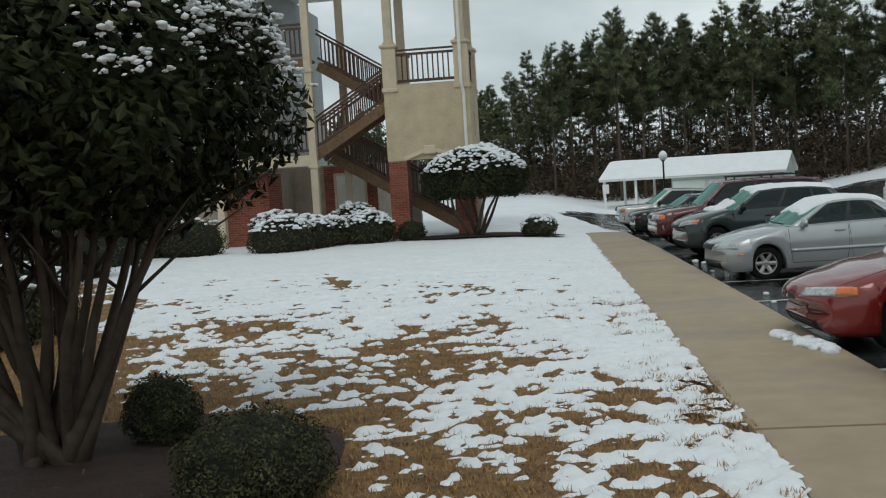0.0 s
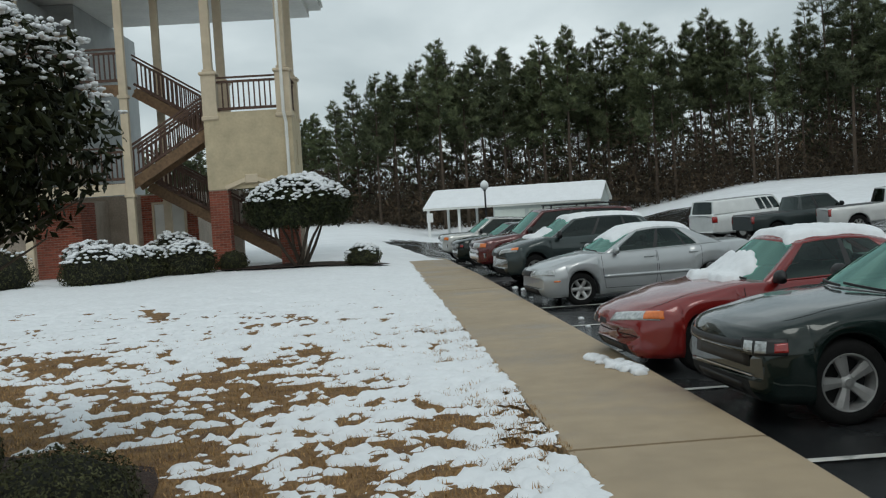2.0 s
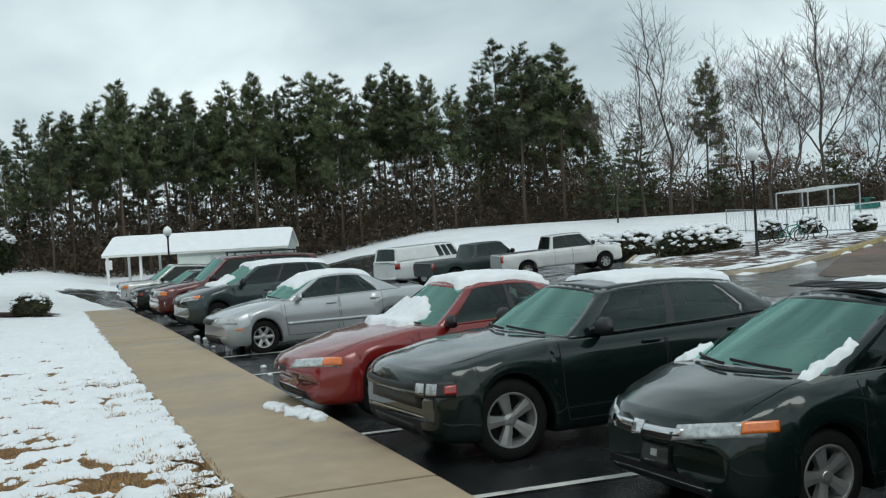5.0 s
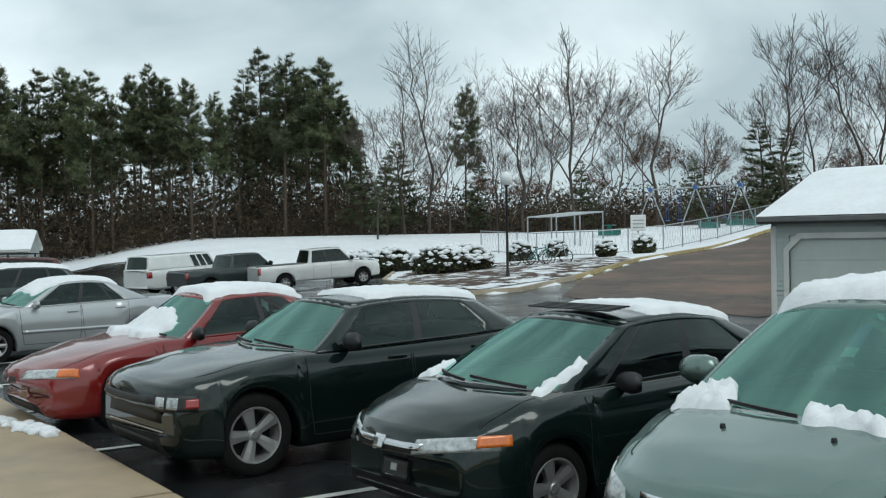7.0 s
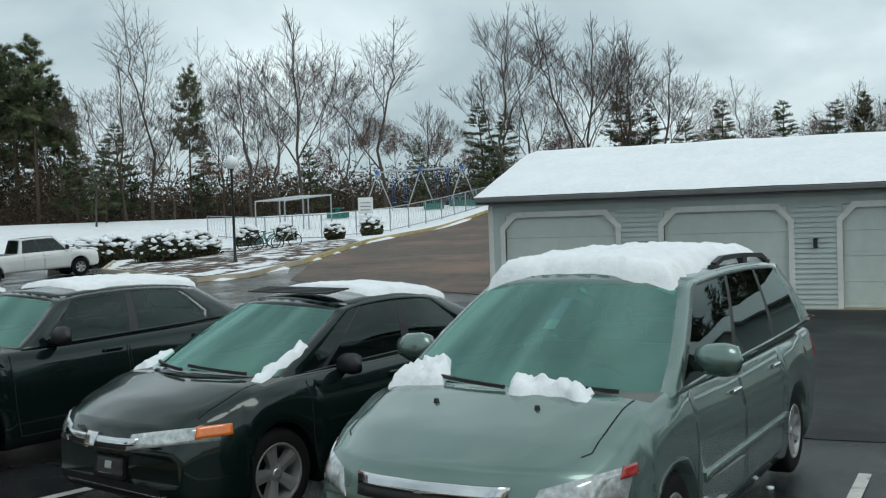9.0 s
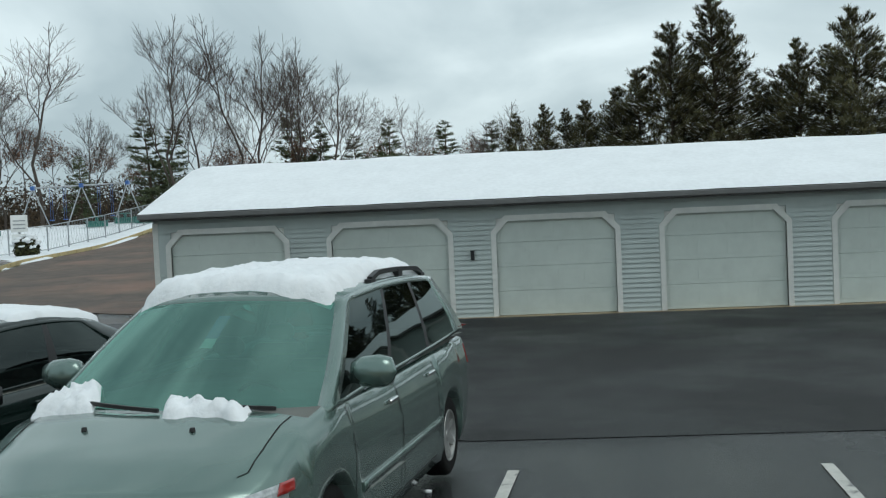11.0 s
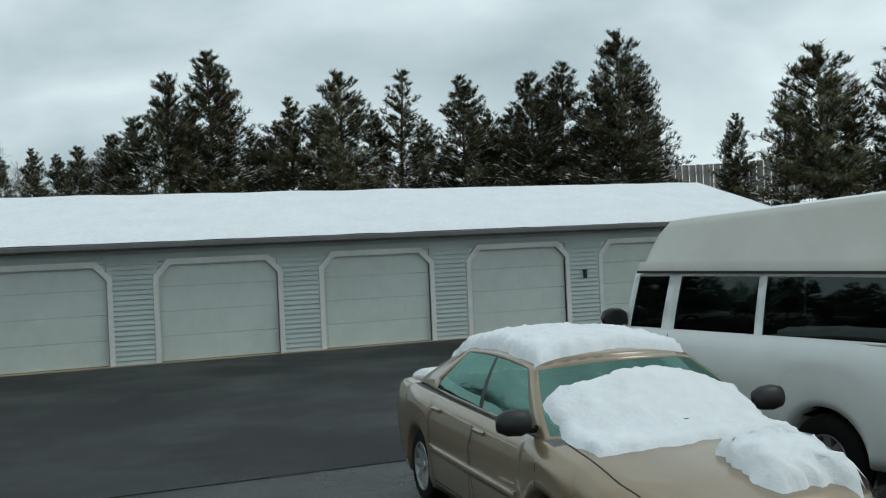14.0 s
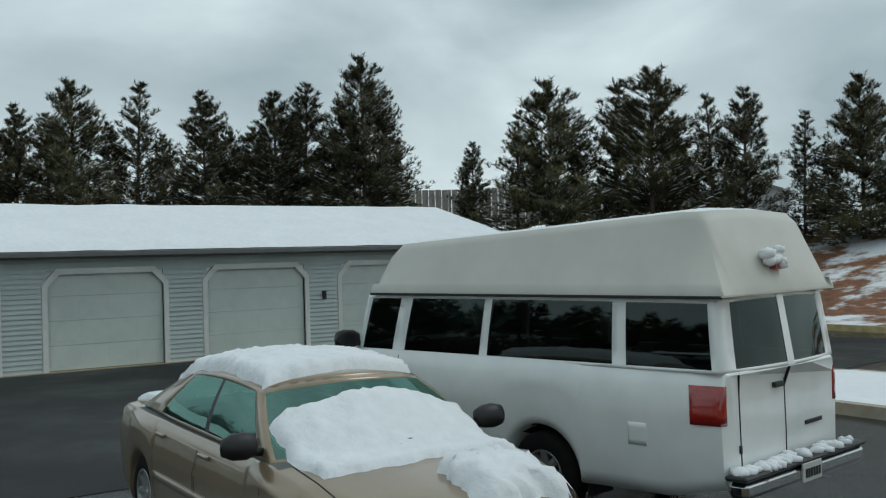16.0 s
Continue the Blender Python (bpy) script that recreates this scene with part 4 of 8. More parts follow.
def sedan_glass(a0, a1, c1, c0, zb, zr, wb, wt, u_b, mats, **k):
    """Cabin of a four-door saloon; u_b: places of the pillars along the side."""
    g = dict(a0=a0, a1=a1, c1=c1, c0=c0, belt=zb, zr=zr, wb=wb, wt=wt, cols=u_b, mats=mats)
    g.update(k)
    return g


GLASS = {"windscreen": V["windscreen"], "side_window": V["side_glass"], "rear_window": V["side_glass"]}
DARK = {"windscreen": V["windscreen"], "side_window": V["privacy"], "rear_window": V["privacy"]}


# saloon in dark green
FRONT = (1, 0, 0)
charger = dict(place=(6.77, 7.71, 163.2), paint=paint("dark_green_paint", (0.007, 0.015, 0.013), 0.35, 0.2), fo=0.86, wb=3.05, ro=0.98, R=0.36, rim=0.245, spokes=5, style=0, tw=0.23,
    top=[(0.86, 0.66), (0.84, 0.76), (0.79, 0.83), (0.62, 0.89), (0.1, 0.98), (-0.45, 1.04), (-1.0, 1.04), (-3.4, 1.10), (-3.75, 1.11), (-3.9, 1.09), (-4.01, 1.0), (-4.03, 0.9)],
    wide=[(0.86, 0.82), (0.62, 0.91), (0.0, 0.935), (-3.0, 0.94), (-3.8, 0.90), (-4.03, 0.84)], low=[(0.86, 0.40), (0.84, 0.30), (0.76, 0.22), (0.4, 0.2), (-3.5, 0.22), (-3.9, 0.28), (-4.03, 0.4)],
    crown=[(0.86, 0.03), (0.45, 0.08), (-0.4, 0.06), (-4.1, 0.05)], bow=0.24, bow_r=0.12, flare=0.022,
    glass=sedan_glass(-0.395, -1.02, -2.81, -3.20, [(0.0, 0.985), (-1.0, 1.015), (-2.6, 1.065), (-4.0, 1.095)], 1.426, 0.86, 0.55,
                      [(0.0, "p"), (0.085, "w"), (0.43, "b"), (0.47, "w"), (0.81, "p"), (1.0, "p")], GLASS, crown=0.06, bowf=0.24, seats=(-1.6,)),
    doors=((-0.50, -1.62), (-1.64, -2.60)), mirror=(-0.93, 1.10, 1.05), handle_drop=0.11,
    fit=(("headlight", V["rubber"], [(0.8, 0.60, 0.61), (0.55, 0.915, 0.62), (0.55, 0.905, 0.76), (0.8, 0.60, 0.76)], (0.75, 0.55, 0.1), 0.008),
         ("lamp_bulb", V["lens"], [(0.8, 0.635, 0.64), (0.76, 0.725, 0.64), (0.76, 0.725, 0.74), (0.8, 0.635, 0.74)], (0.75, 0.55, 0.1), 0.010),
         ("lamp_bulb", V["lens"], [(0.74, 0.745, 0.64), (0.68, 0.83, 0.64), (0.68, 0.83, 0.74), (0.74, 0.745, 0.74)], (0.75, 0.55, 0.1), 0.010),
         ("indicator", V["red_lens"], [(0.62, 0.86, 0.645), (0.54, 0.925, 0.65), (0.54, 0.915, 0.73), (0.62, 0.86, 0.72)], (0.65, 0.65, 0.1), 0.010),
         ("grille", V["rubber"], [(0.85, -0.56, 0.50), (0.85, 0.56, 0.50), (0.85, 0.58, 0.73), (0.85, -0.58, 0.73)], FRONT, 0.006),
         ("grille_bar", V["chrome"], [(0.85, -0.54, 0.605), (0.85, 0.54, 0.605), (0.85, 0.54, 0.625), (0.85, -0.54, 0.625)], FRONT, 0.014),
         ("bumper_lip", V["chrome"], [(0.9, -0.62, 0.425), (0.9, 0.62, 0.425), (0.9, 0.62, 0.44), (0.9, -0.62, 0.44)], FRONT, 0.014),
         ("air_intake", V["rubber"], [(0.9, -0.5, 0.27), (0.9, 0.5, 0.27), (0.9, 0.5, 0.36), (0.9, -0.5, 0.36)], FRONT, 0.006),
         ("tail_light", V["red_lens"], [(-4.1, 0.45, 0.86), (-4.1, 0.86, 0.86), (-4.1, 0.86, 1.0), (-4.1, 0.45, 1.0)], (-1, 0.2, 0), 0.008)))
c_charger = vehicle("saloon_car", charger, "dark green four-door saloon with silver five-spoke wheels")
lie_snow("car_snow", c_charger, charger, -1.40, -2.85, -0.52, 0.46, 0.06, "thin snow sheet on the dark green saloon's roof", 11, 0.05)

# red saloon
grand = dict(place=(7.46, 10.44, 164.0), paint=paint("red_paint", (0.20, 0.014, 0.012), 0.15), fo=0.96, wb=2.72, ro=1.0, R=0.315, rim=0.2, spokes=5,
    top=[(0.96, 0.55), (0.94, 0.64), (0.86, 0.71), (0.66, 0.78), (0.1, 0.90), (-0.42, 0.97), (-1.0, 0.98), (-3.2, 1.05), (-3.5, 1.06), (-3.66, 1.0), (-3.72, 0.88)],
    wide=[(0.96, 0.72), (0.7, 0.86), (0.0, 0.89), (-2.8, 0.89), (-3.72, 0.80)], low=[(0.96, 0.34), (0.93, 0.25), (0.85, 0.19), (-3.3, 0.2), (-3.72, 0.36)],
    crown=[(0.96, 0.05), (0.5, 0.09), (-0.4, 0.05), (-3.7, 0.05)], bow=0.42, bow_r=0.16,
    glass=sedan_glass(-0.45, -1.07, -2.35, -3.05, [(0.0, 0.90), (-1.0, 0.94), (-2.6, 0.99), (-4.0, 1.01)], 1.39, 0.83, 0.56, [(0.0, "p"), (0.065, "w"), (0.43, "b"), (0.47, "w"), (0.78, "p"), (1.0, "p")], GLASS, crown=0.055, bowf=0.26),
    doors=((-0.45, -1.55), (-1.57, -2.45)), mirror=(-0.82, 1.0, 0.95), trim_z=0.52,
    fit=(("headlight", V["lens"], [(0.95, 0.34, 0.60), (0.5, 0.80, 0.61), (0.5, 0.78, 0.72), (0.9, 0.38, 0.70)], (0.75, 0.6, 0.2), 0.008),
         ("indicator", V["amber"], [(0.6, 0.66, 0.615), (0.45, 0.81, 0.62), (0.45, 0.79, 0.71), (0.6, 0.65, 0.71)], (0.7, 0.65, 0.2), 0.014),
         ("nostril", V["rubber"], [(0.95, 0.04, 0.53), (0.95, 0.25, 0.54), (0.95, 0.20, 0.61), (0.95, 0.05, 0.62)], FRONT, 0.006),
         ("bumper_groove", V["seam"], [(0.9, -0.78, 0.425), (0.9, 0.78, 0.425), (0.9, 0.78, 0.437), (0.9, -0.78, 0.437)], FRONT, 0.004),
         ("air_intake", V["rubber"], [(0.95, -0.42, 0.25), (0.95, 0.42, 0.25), (0.95, 0.42, 0.32), (0.95, -0.42, 0.32)], FRONT, 0.006),
         ("plate_mount", paint("red_plate_blank", (0.16, 0.012, 0.01)), [(0.95, -0.15, 0.36), (0.95, 0.15, 0.36), (0.95, 0.15, 0.48), (0.95, -0.15, 0.48)], FRONT, 0.01),
         ("tail_light", V["red_lens"], [(-3.7, 0.4, 0.8), (-3.7, 0.8, 0.8), (-3.7, 0.8, 0.95), (-3.7, 0.4, 0.95)], (-1, 0.2, 0), 0.008)))
c_red = vehicle("saloon_car", grand, "bright red saloon with snow on roof and windscreen")
lie_snow("car_snow", c_red, grand, -1.12, -2.75, -0.55, 0.53, 0.08, "snow slab on the red saloon's roof", 21, 0.05)
lie_snow("car_snow", c_red, grand, -0.28, -0.84, -0.60, 0.52, 0.08, "heap of wet snow on the red saloon's windscreen", 22, 0.1, grand["bvh_top"])

# dark compact with chrome grille bar
civic = dict(place=(6.81, 4.73, 163.0), paint=paint("black_green_paint", (0.007, 0.016, 0.014), 0.35, 0.2), fo=0.92, wb=2.70, ro=0.87, R=0.315, rim=0.215, spokes=5,
    top=[(0.92, 0.58), (0.90, 0.66), (0.83, 0.75), (0.6, 0.86), (0.2, 0.955), (-0.15, 0.99), (-1.0, 1.0), (-3.0, 1.06), (-3.3, 1.08), (-3.5, 1.0), (-3.57, 0.9)],
    wide=[(0.92, 0.70), (0.65, 0.83), (0.0, 0.875), (-2.7, 0.875), (-3.57, 0.78)], low=[(0.92, 0.34), (0.89, 0.24), (0.8, 0.18), (-3.3, 0.2), (-3.57, 0.4)],
    crown=[(0.92, 0.04), (0.5, 0.10), (-0.2, 0.06), (-3.5, 0.05)], bow=0.34, bow_r=0.16,
    glass=sedan_glass(0.19, -0.76, -2.25, -3.05, [(0.3, 0.92), (-1.0, 0.98), (-2.6, 1.05), (-4.0, 1.07)], 1.434, 0.765, 0.59,
                      [(0.0, "p"), (0.05, "w"), (0.13, "b"), (0.15, "w"), (0.46, "b"), (0.50, "w"), (0.80, "p"), (1.0, "p")], DARK, crown=0.055, bowf=0.30, seats=(-1.25,)),
    doors=((-0.28, -1.38), (-1.40, -2.35)), mirror=(-0.67, 1.0, 1.0),
    fit=(("headlight", V["lens"], [(0.9, 0.35, 0.585), (0.5, 0.83, 0.635), (0.5, 0.82, 0.735), (0.9, 0.40, 0.70)], (0.75, 0.6, 0.2), 0.008),
         ("indicator", V["amber"], [(0.6, 0.70, 0.645), (0.4, 0.85, 0.66), (0.4, 0.84, 0.735), (0.6, 0.72, 0.73)], (0.6, 0.75, 0.15), 0.014),
         ("grille", V["rubber"], [(0.9, -0.40, 0.54), (0.9, 0.40, 0.54), (0.9, 0.44, 0.64), (0.9, -0.44, 0.64)], FRONT, 0.005),
         ("grille_bar", V["chrome"], [(0.9, -0.40, 0.615), (0.9, 0.40, 0.615), (0.9, 0.42, 0.66), (0.9, -0.42, 0.66)], FRONT, 0.016),
         ("badge", V["chrome"], [(0.9, -0.055, 0.58), (0.9, 0.055, 0.58), (0.9, 0.065, 0.68), (0.9, -0.065, 0.68)], FRONT, 0.024),
         ("front_plate", V["plate_dark"], [(0.9, -0.155, 0.345), (0.9, 0.155, 0.345), (0.9, 0.155, 0.50), (0.9, -0.155, 0.50)], FRONT, 0.025),
         ("plate_mark", V["plate"], [(0.9, -0.035, 0.41), (0.9, 0.035, 0.41), (0.9, 0.035, 0.46), (0.9, -0.035, 0.46)], FRONT, 0.029),
         ("plate_mark", V["plate"], [(0.9, -0.10, 0.368), (0.9, 0.10, 0.368), (0.9, 0.10, 0.376), (0.9, -0.10, 0.376)], FRONT, 0.029),
         ("chin_trim", V["chrome"], [(0.9, -0.6, 0.262), (0.9, 0.6, 0.262), (0.9, 0.6, 0.285), (0.9, -0.6, 0.285)], FRONT, 0.012),
         ("tail_light", V["red_lens"], [(-3.5, 0.45, 0.8), (-3.5, 0.8, 0.8), (-3.5, 0.8, 0.95), (-3.5, 0.45, 0.95)], (-1, 0.2, 0), 0.008)))
c_civic = vehicle("compact_car", civic, "black-green compact saloon with a chrome grille bar")
lie_snow("car_snow", c_civic, civic, -1.28, -2.45, -0.50, 0.54, 0.06, "snow strip on the back of the compact's roof", 31, 0.06)
lie_snow("car_snow", c_civic, civic, 0.06, -0.46, 0.60, 0.70, 0.05, "wet snow lump in the corner of the windscreen", 32, 0.05, civic["bvh_top"], 0.02, 0.0, 1.3)
lie_snow("car_snow", c_civic, civic, 0.06, -0.22, -0.78, -0.60, 0.06, "wet snow lump at the foot of the windscreen", 33, 0.05, civic["bvh_top"], 0.02, 0.0, 1.3)
bm = bmesh.new()
for i in range(5):
    box(bm, -0.93 - i * 0.05, -0.88 - i * 0.05, -0.46, 0.46, 1.482 + 0.006 * i, 1.494 + 0.006 * i)
part("sunroof_deflector", bm, V["rubber"], c_civic)

# grey-green people carrier
ody = dict(place=(6.44, 2.12, 171.0), paint=paint("grey_green_paint", (0.135, 0.20, 0.18), 0.6, 0.27), fo=1.18, wb=3.0, ro=1.08, R=0.34, rim=0.22, spokes=7, style=1, tw=0.225,
    top=[(1.18, 0.66), (1.15, 0.78), (1.06, 0.88), (0.75, 1.01), (0.30, 1.13), (-0.1, 1.17), (-1.0, 1.13), (-3.9, 1.12), (-4.05, 1.10), (-4.08, 1.0)],
    wide=[(1.18, 0.84), (0.85, 0.955), (0.0, 0.985), (-3.0, 0.985), (-3.9, 0.95), (-4.08, 0.90)], low=[(1.18, 0.38), (1.14, 0.26), (1.06, 0.2), (-3.7, 0.22), (-4.08, 0.4)],
    crown=[(1.18, 0.05), (0.6, 0.11), (-0.1, 0.07), (-4.1, 0.04)], bow=0.34, bow_r=0.12,
    glass=sedan_glass(0.28, -0.82, -3.56, -3.88, [(0.4, 1.07), (-0.8, 1.115), (-2.6, 1.145), (-4.3, 1.185)], 1.736, 0.945, 0.73,
                      [(0.0, "p"), (0.045, "w"), (0.32, "b"), (0.345, "w"), (0.62, "b"), (0.645, "w"), (0.90, "p"), (1.0, "p")], {"windscreen": V["windscreen"], "side_window": V["privacy"], "rear_window": V["privacy"]},
                      crown=0.055, bowf=0.32, bowr=0.12, taper=0.03, seats=(-1.3, -2.3), seat_mat=V["cabin_light"]),
    doors=((-0.32, -1.40), (-1.42, -2.50)), mirror=(-0.51, 1.26, 1.3), mirror_mat=None, handle_drop=0.17, handle_mat=V["chrome"], trim_z=0.55,
    fit=(("headlight", V["lens"], [(1.06, 0.52, 0.64), (0.70, 0.95, 0.70), (0.58, 0.95, 0.86), (1.0, 0.58, 0.78)], (0.75, 0.6, 0.25), 0.008),
         ("indicator", V["red_lens"], [(0.68, 0.88, 0.79), (0.56, 0.96, 0.80), (0.54, 0.95, 0.86), (0.64, 0.88, 0.85)], (0.6, 0.75, 0.2), 0.014),
         ("grille", V["rubber"], [(0.95, -0.44, 0.60), (0.95, 0.44, 0.60), (0.95, 0.46, 0.76), (0.95, -0.46, 0.76)], FRONT, 0.006),
         ("grille_bar", V["chrome"], [(0.95, -0.45, 0.74), (0.95, 0.45, 0.74), (0.95, 0.47, 0.80), (0.95, -0.47, 0.80)], FRONT, 0.016),
         ("tail_light", V["red_lens"], [(-4.0, 0.80, 0.85), (-3.85, 0.97, 0.85), (-3.85, 0.95, 1.2), (-4.0, 0.82, 1.2)], (-0.7, 0.7, 0), 0.008)))
ody["mirror_mat"] = ody["paint"]
c_ody = vehicle("people_carrier", ody, "grey-green minivan with thick snow on its roof", "minivan")
lie_snow("car_snow", c_ody, ody, -0.86, -3.25, -0.70, 0.66, 0.12, "thick rounded snow slab on the minivan's roof", 41, 0.05)
lie_snow("car_snow", c_ody, ody, 0.22, -0.08, -0.88, -0.48, 0.10, "wet snow heap at the foot of the minivan's windscreen", 42, 0.07, ody["bvh_top"], 0.02, 0.0, 1.3)
lie_snow("car_snow", c_ody, ody, 0.33, 0.16, 0.06, 0.56, 0.09, "wet snow heap on the minivan's wiper", 43, 0.07, ody["bvh_top"], 0.02, 0.0, 1.3)
for sg in (1, -1):
    bm = bmesh.new()
    side_fn = ody["fn"][0]
    pts = [side_fn(0.30 + 0.62 * i / 8, 1.0, sg) + Vector((0, -sg * 0.05, 0.03 + 0.035 * min(1, 2 * min(i, 8 - i)))) for i in range(9)]
    for a, b in zip(pts, pts[1:]):
        beam(bm, a, b, 0.04, 0.035)
    for i in (0, 4, 8):
        box(bm, pts[i].x - 0.06, pts[i].x + 0.06, pts[i].y - 0.025, pts[i].y + 0.025, pts[i].z - 0.08, pts[i].z)
    part("roof_rail", bm, V["rubber"], c_ody)
fw = ody["fn"][1]
for v0, v1, mm in ((0.60, 0.80, M["blue_plastic"]), (0.52, 0.60, M["white_paint"])):
    bm = bmesh.new()
    pts = [fw(q, v) + Vector((-0.06, 0, -0.02)) for q, v in ((-0.015, v0), (0.085, v0), (0.085, v1), (-0.015, v1))]
    bm.faces.new([bm.verts.new(p) for p in pts])
    part("parking_permit", bm, mm, c_ody, "blue and white parking permit hanging inside the windscreen" if v0 == 0.60 else "")
for y in (0.33, -0.33):
    bm = bmesh.new()
    hit = ody["bvh"].ray_cast(Vector((0.46, y, 3)), Vector((0, 0, -1)))
    lathe(bm, [(0.0, 0.022), (0.014, 0.02), (0.018, 0.0)], 10, "Z", hit[0])
    part("washer_nozzle", bm, V["rubber"], c_ody)

# tan saloon
tan = dict(place=(6.01, -4.0, 175.4), paint=paint("tan_paint", (0.29, 0.215, 0.135), 0.45, 0.28), fo=1.22, wb=2.77, ro=1.13, R=0.32, rim=0.21, spokes=9, style=1,
    top=[(1.22, 0.64), (1.2, 0.72), (1.12, 0.79), (0.8, 0.87), (0.3, 0.95), (-0.1, 1.0), (-1.0, 1.0), (-3.2, 1.03), (-3.6, 1.03), (-3.85, 0.98), (-3.9, 0.86)],
    wide=[(1.22, 0.74), (0.85, 0.89), (0.0, 0.915), (-2.8, 0.915), (-3.7, 0.86), (-3.9, 0.78)], low=[(1.22, 0.36), (1.18, 0.27), (1.08, 0.2), (-3.4, 0.22), (-3.9, 0.4)],
    crown=[(1.22, 0.04), (0.7, 0.08), (-0.1, 0.06), (-3.9, 0.06)], bow=0.36, bow_r=0.22,
    glass=sedan_glass(0.10, -0.63, -2.48, -3.20, [(0.3, 0.95), (-1.0, 0.985), (-2.6, 1.015), (-4.0, 1.035)], 1.40, 0.82, 0.61, [(0.0, "p"), (0.055, "w"), (0.39, "b"), (0.42, "w"), (0.80, "p"), (1.0, "p")],
                      {"windscreen": V["windscreen"], "side_window": V["windscreen"], "rear_window": V["windscreen"]}, crown=0.055, bowf=0.26, pillar=0.955),
    doors=((-0.08, -1.34), (-1.36, -2.36)), mirror=(-0.33, 1.065, 1.1), trim_z=0.56, handle_mat=None,
    fit=(("headlight", V["lens"], [(1.15, 0.36, 0.57), (0.85, 0.84, 0.58), (0.85, 0.83, 0.665), (1.12, 0.40, 0.66)], (0.75, 0.6, 0.2), 0.008),
         ("grille", V["rubber"], [(1.2, -0.30, 0.50), (1.2, 0.30, 0.50), (1.2, 0.33, 0.63), (1.2, -0.33, 0.63)], FRONT, 0.006),
         ("grille_bar", V["chrome"], [(1.2, -0.34, 0.63), (1.2, 0.34, 0.63), (1.2, 0.34, 0.66), (1.2, -0.34, 0.66)], (1, 0, 0), 0.012),
         ("badge", V["chrome"], [(0.98, -0.05, 0.59), (0.98, 0.05, 0.59), (0.98, 0.05, 0.68), (0.98, -0.05, 0.68)], FRONT, 0.02),
         ("tail_light", V["red_lens"], [(-3.85, 0.35, 0.75), (-3.7, 0.85, 0.75), (-3.7, 0.84, 0.9), (-3.85, 0.35, 0.9)], (-1, 0.4, 0), 0.008)))
tan["handle_mat"] = tan["paint"]
c_tan = vehicle("saloon_car", tan, "tan saloon with snow on roof, windscreen and bonnet")
lie_snow("car_snow", c_tan, tan, -0.80, -2.70, -0.60, 0.60, 0.10, "rounded snow slab on the tan saloon's roof", 51, 0.05)
lie_snow("car_snow", c_tan, tan, 0.30, -0.46, -0.70, 0.76, 0.07, "smooth snow sheet over the tan saloon's windscreen", 52, 0.06, tan["bvh_top"])
lie_snow("car_snow", c_tan, tan, 1.06, 0.46, -0.02, 0.70, 0.15, "mound of snow on the corner of the tan bonnet", 53, 0.12)
lie_snow("car_snow", c_tan, tan, -3.25, -3.70, -0.66, 0.66, 0.06, "snow on the tan saloon's boot lid", 54, 0.06)

# silver saloon
silver = dict(size=0.97, place=(10.15, 17.55, 166.0), paint=paint("silver_paint", (0.42, 0.44, 0.45), 0.55, 0.34), fo=0.87, wb=2.61, ro=1.02, R=0.31, rim=0.2, spokes=6,
    top=[(0.87, 0.58), (0.85, 0.66), (0.77, 0.72), (0.5, 0.81), (0.1, 0.89), (-0.38, 0.97), (-1.0, 0.98), (-3.0, 1.04), (-3.4, 1.05), (-3.6, 0.98), (-3.63, 0.86)],
    wide=[(0.87, 0.72), (0.6, 0.83), (0.0, 0.86), (-2.6, 0.86), (-3.63, 0.77)], low=[(0.87, 0.34), (0.84, 0.24), (0.75, 0.18), (-3.3, 0.2), (-3.63, 0.4)],
    crown=[(0.87, 0.04), (0.5, 0.08), (-0.4, 0.05), (-3.6, 0.05)], bow=0.28, bow_r=0.16,
    glass=sedan_glass(-0.30, -1.05, -2.3, -2.98, [(0.0, 0.92), (-1.0, 0.95), (-2.6, 1.0), (-4.0, 1.02)], 1.375, 0.76, 0.56, [(0.0, "p"), (0.065, "w"), (0.40, "b"), (0.44, "w"), (0.68, "b"), (0.70, "w"), (0.80, "p"), (1.0, "p")],
                      GLASS, crown=0.05),
    doors=((-0.42, -1.50), (-1.52, -2.40)), mirror=(-0.70, 1.0, 0.95), trim_z=0.52, mirror_mat=None,
    fit=(("headlight", V["lens"], [(0.85, 0.40, 0.58), (0.5, 0.80, 0.59), (0.5, 0.79, 0.70), (0.8, 0.42, 0.70)], (0.75, 0.6, 0.2), 0.008),
         ("grille", V["rubber"], [(0.85, -0.30, 0.58), (0.85, 0.30, 0.58), (0.85, 0.33, 0.68), (0.85, -0.33, 0.68)], FRONT, 0.006),
         ("air_intake", V["rubber"], [(0.85, -0.5, 0.26), (0.85, 0.5, 0.26), (0.85, 0.5, 0.36), (0.85, -0.5, 0.36)], FRONT, 0.006),
         ("indicator", V["amber"], [(0.5, 0.78, 0.47), (0.4, 0.84, 0.47), (0.4, 0.84, 0.50), (0.5, 0.78, 0.50)], (0.5, 0.8, 0), 0.008)))
silver["mirror_mat"] = silver["paint"]
c_silver = vehicle("saloon_car", silver, "silver saloon with a light cover of snow on its roof")
lie_snow("car_snow", c_silver, silver, -0.72, -2.3, -0.54, 0.54, 0.05, "thin snow on the silver saloon's roof", 61, 0.05, silver["bvh_top"])

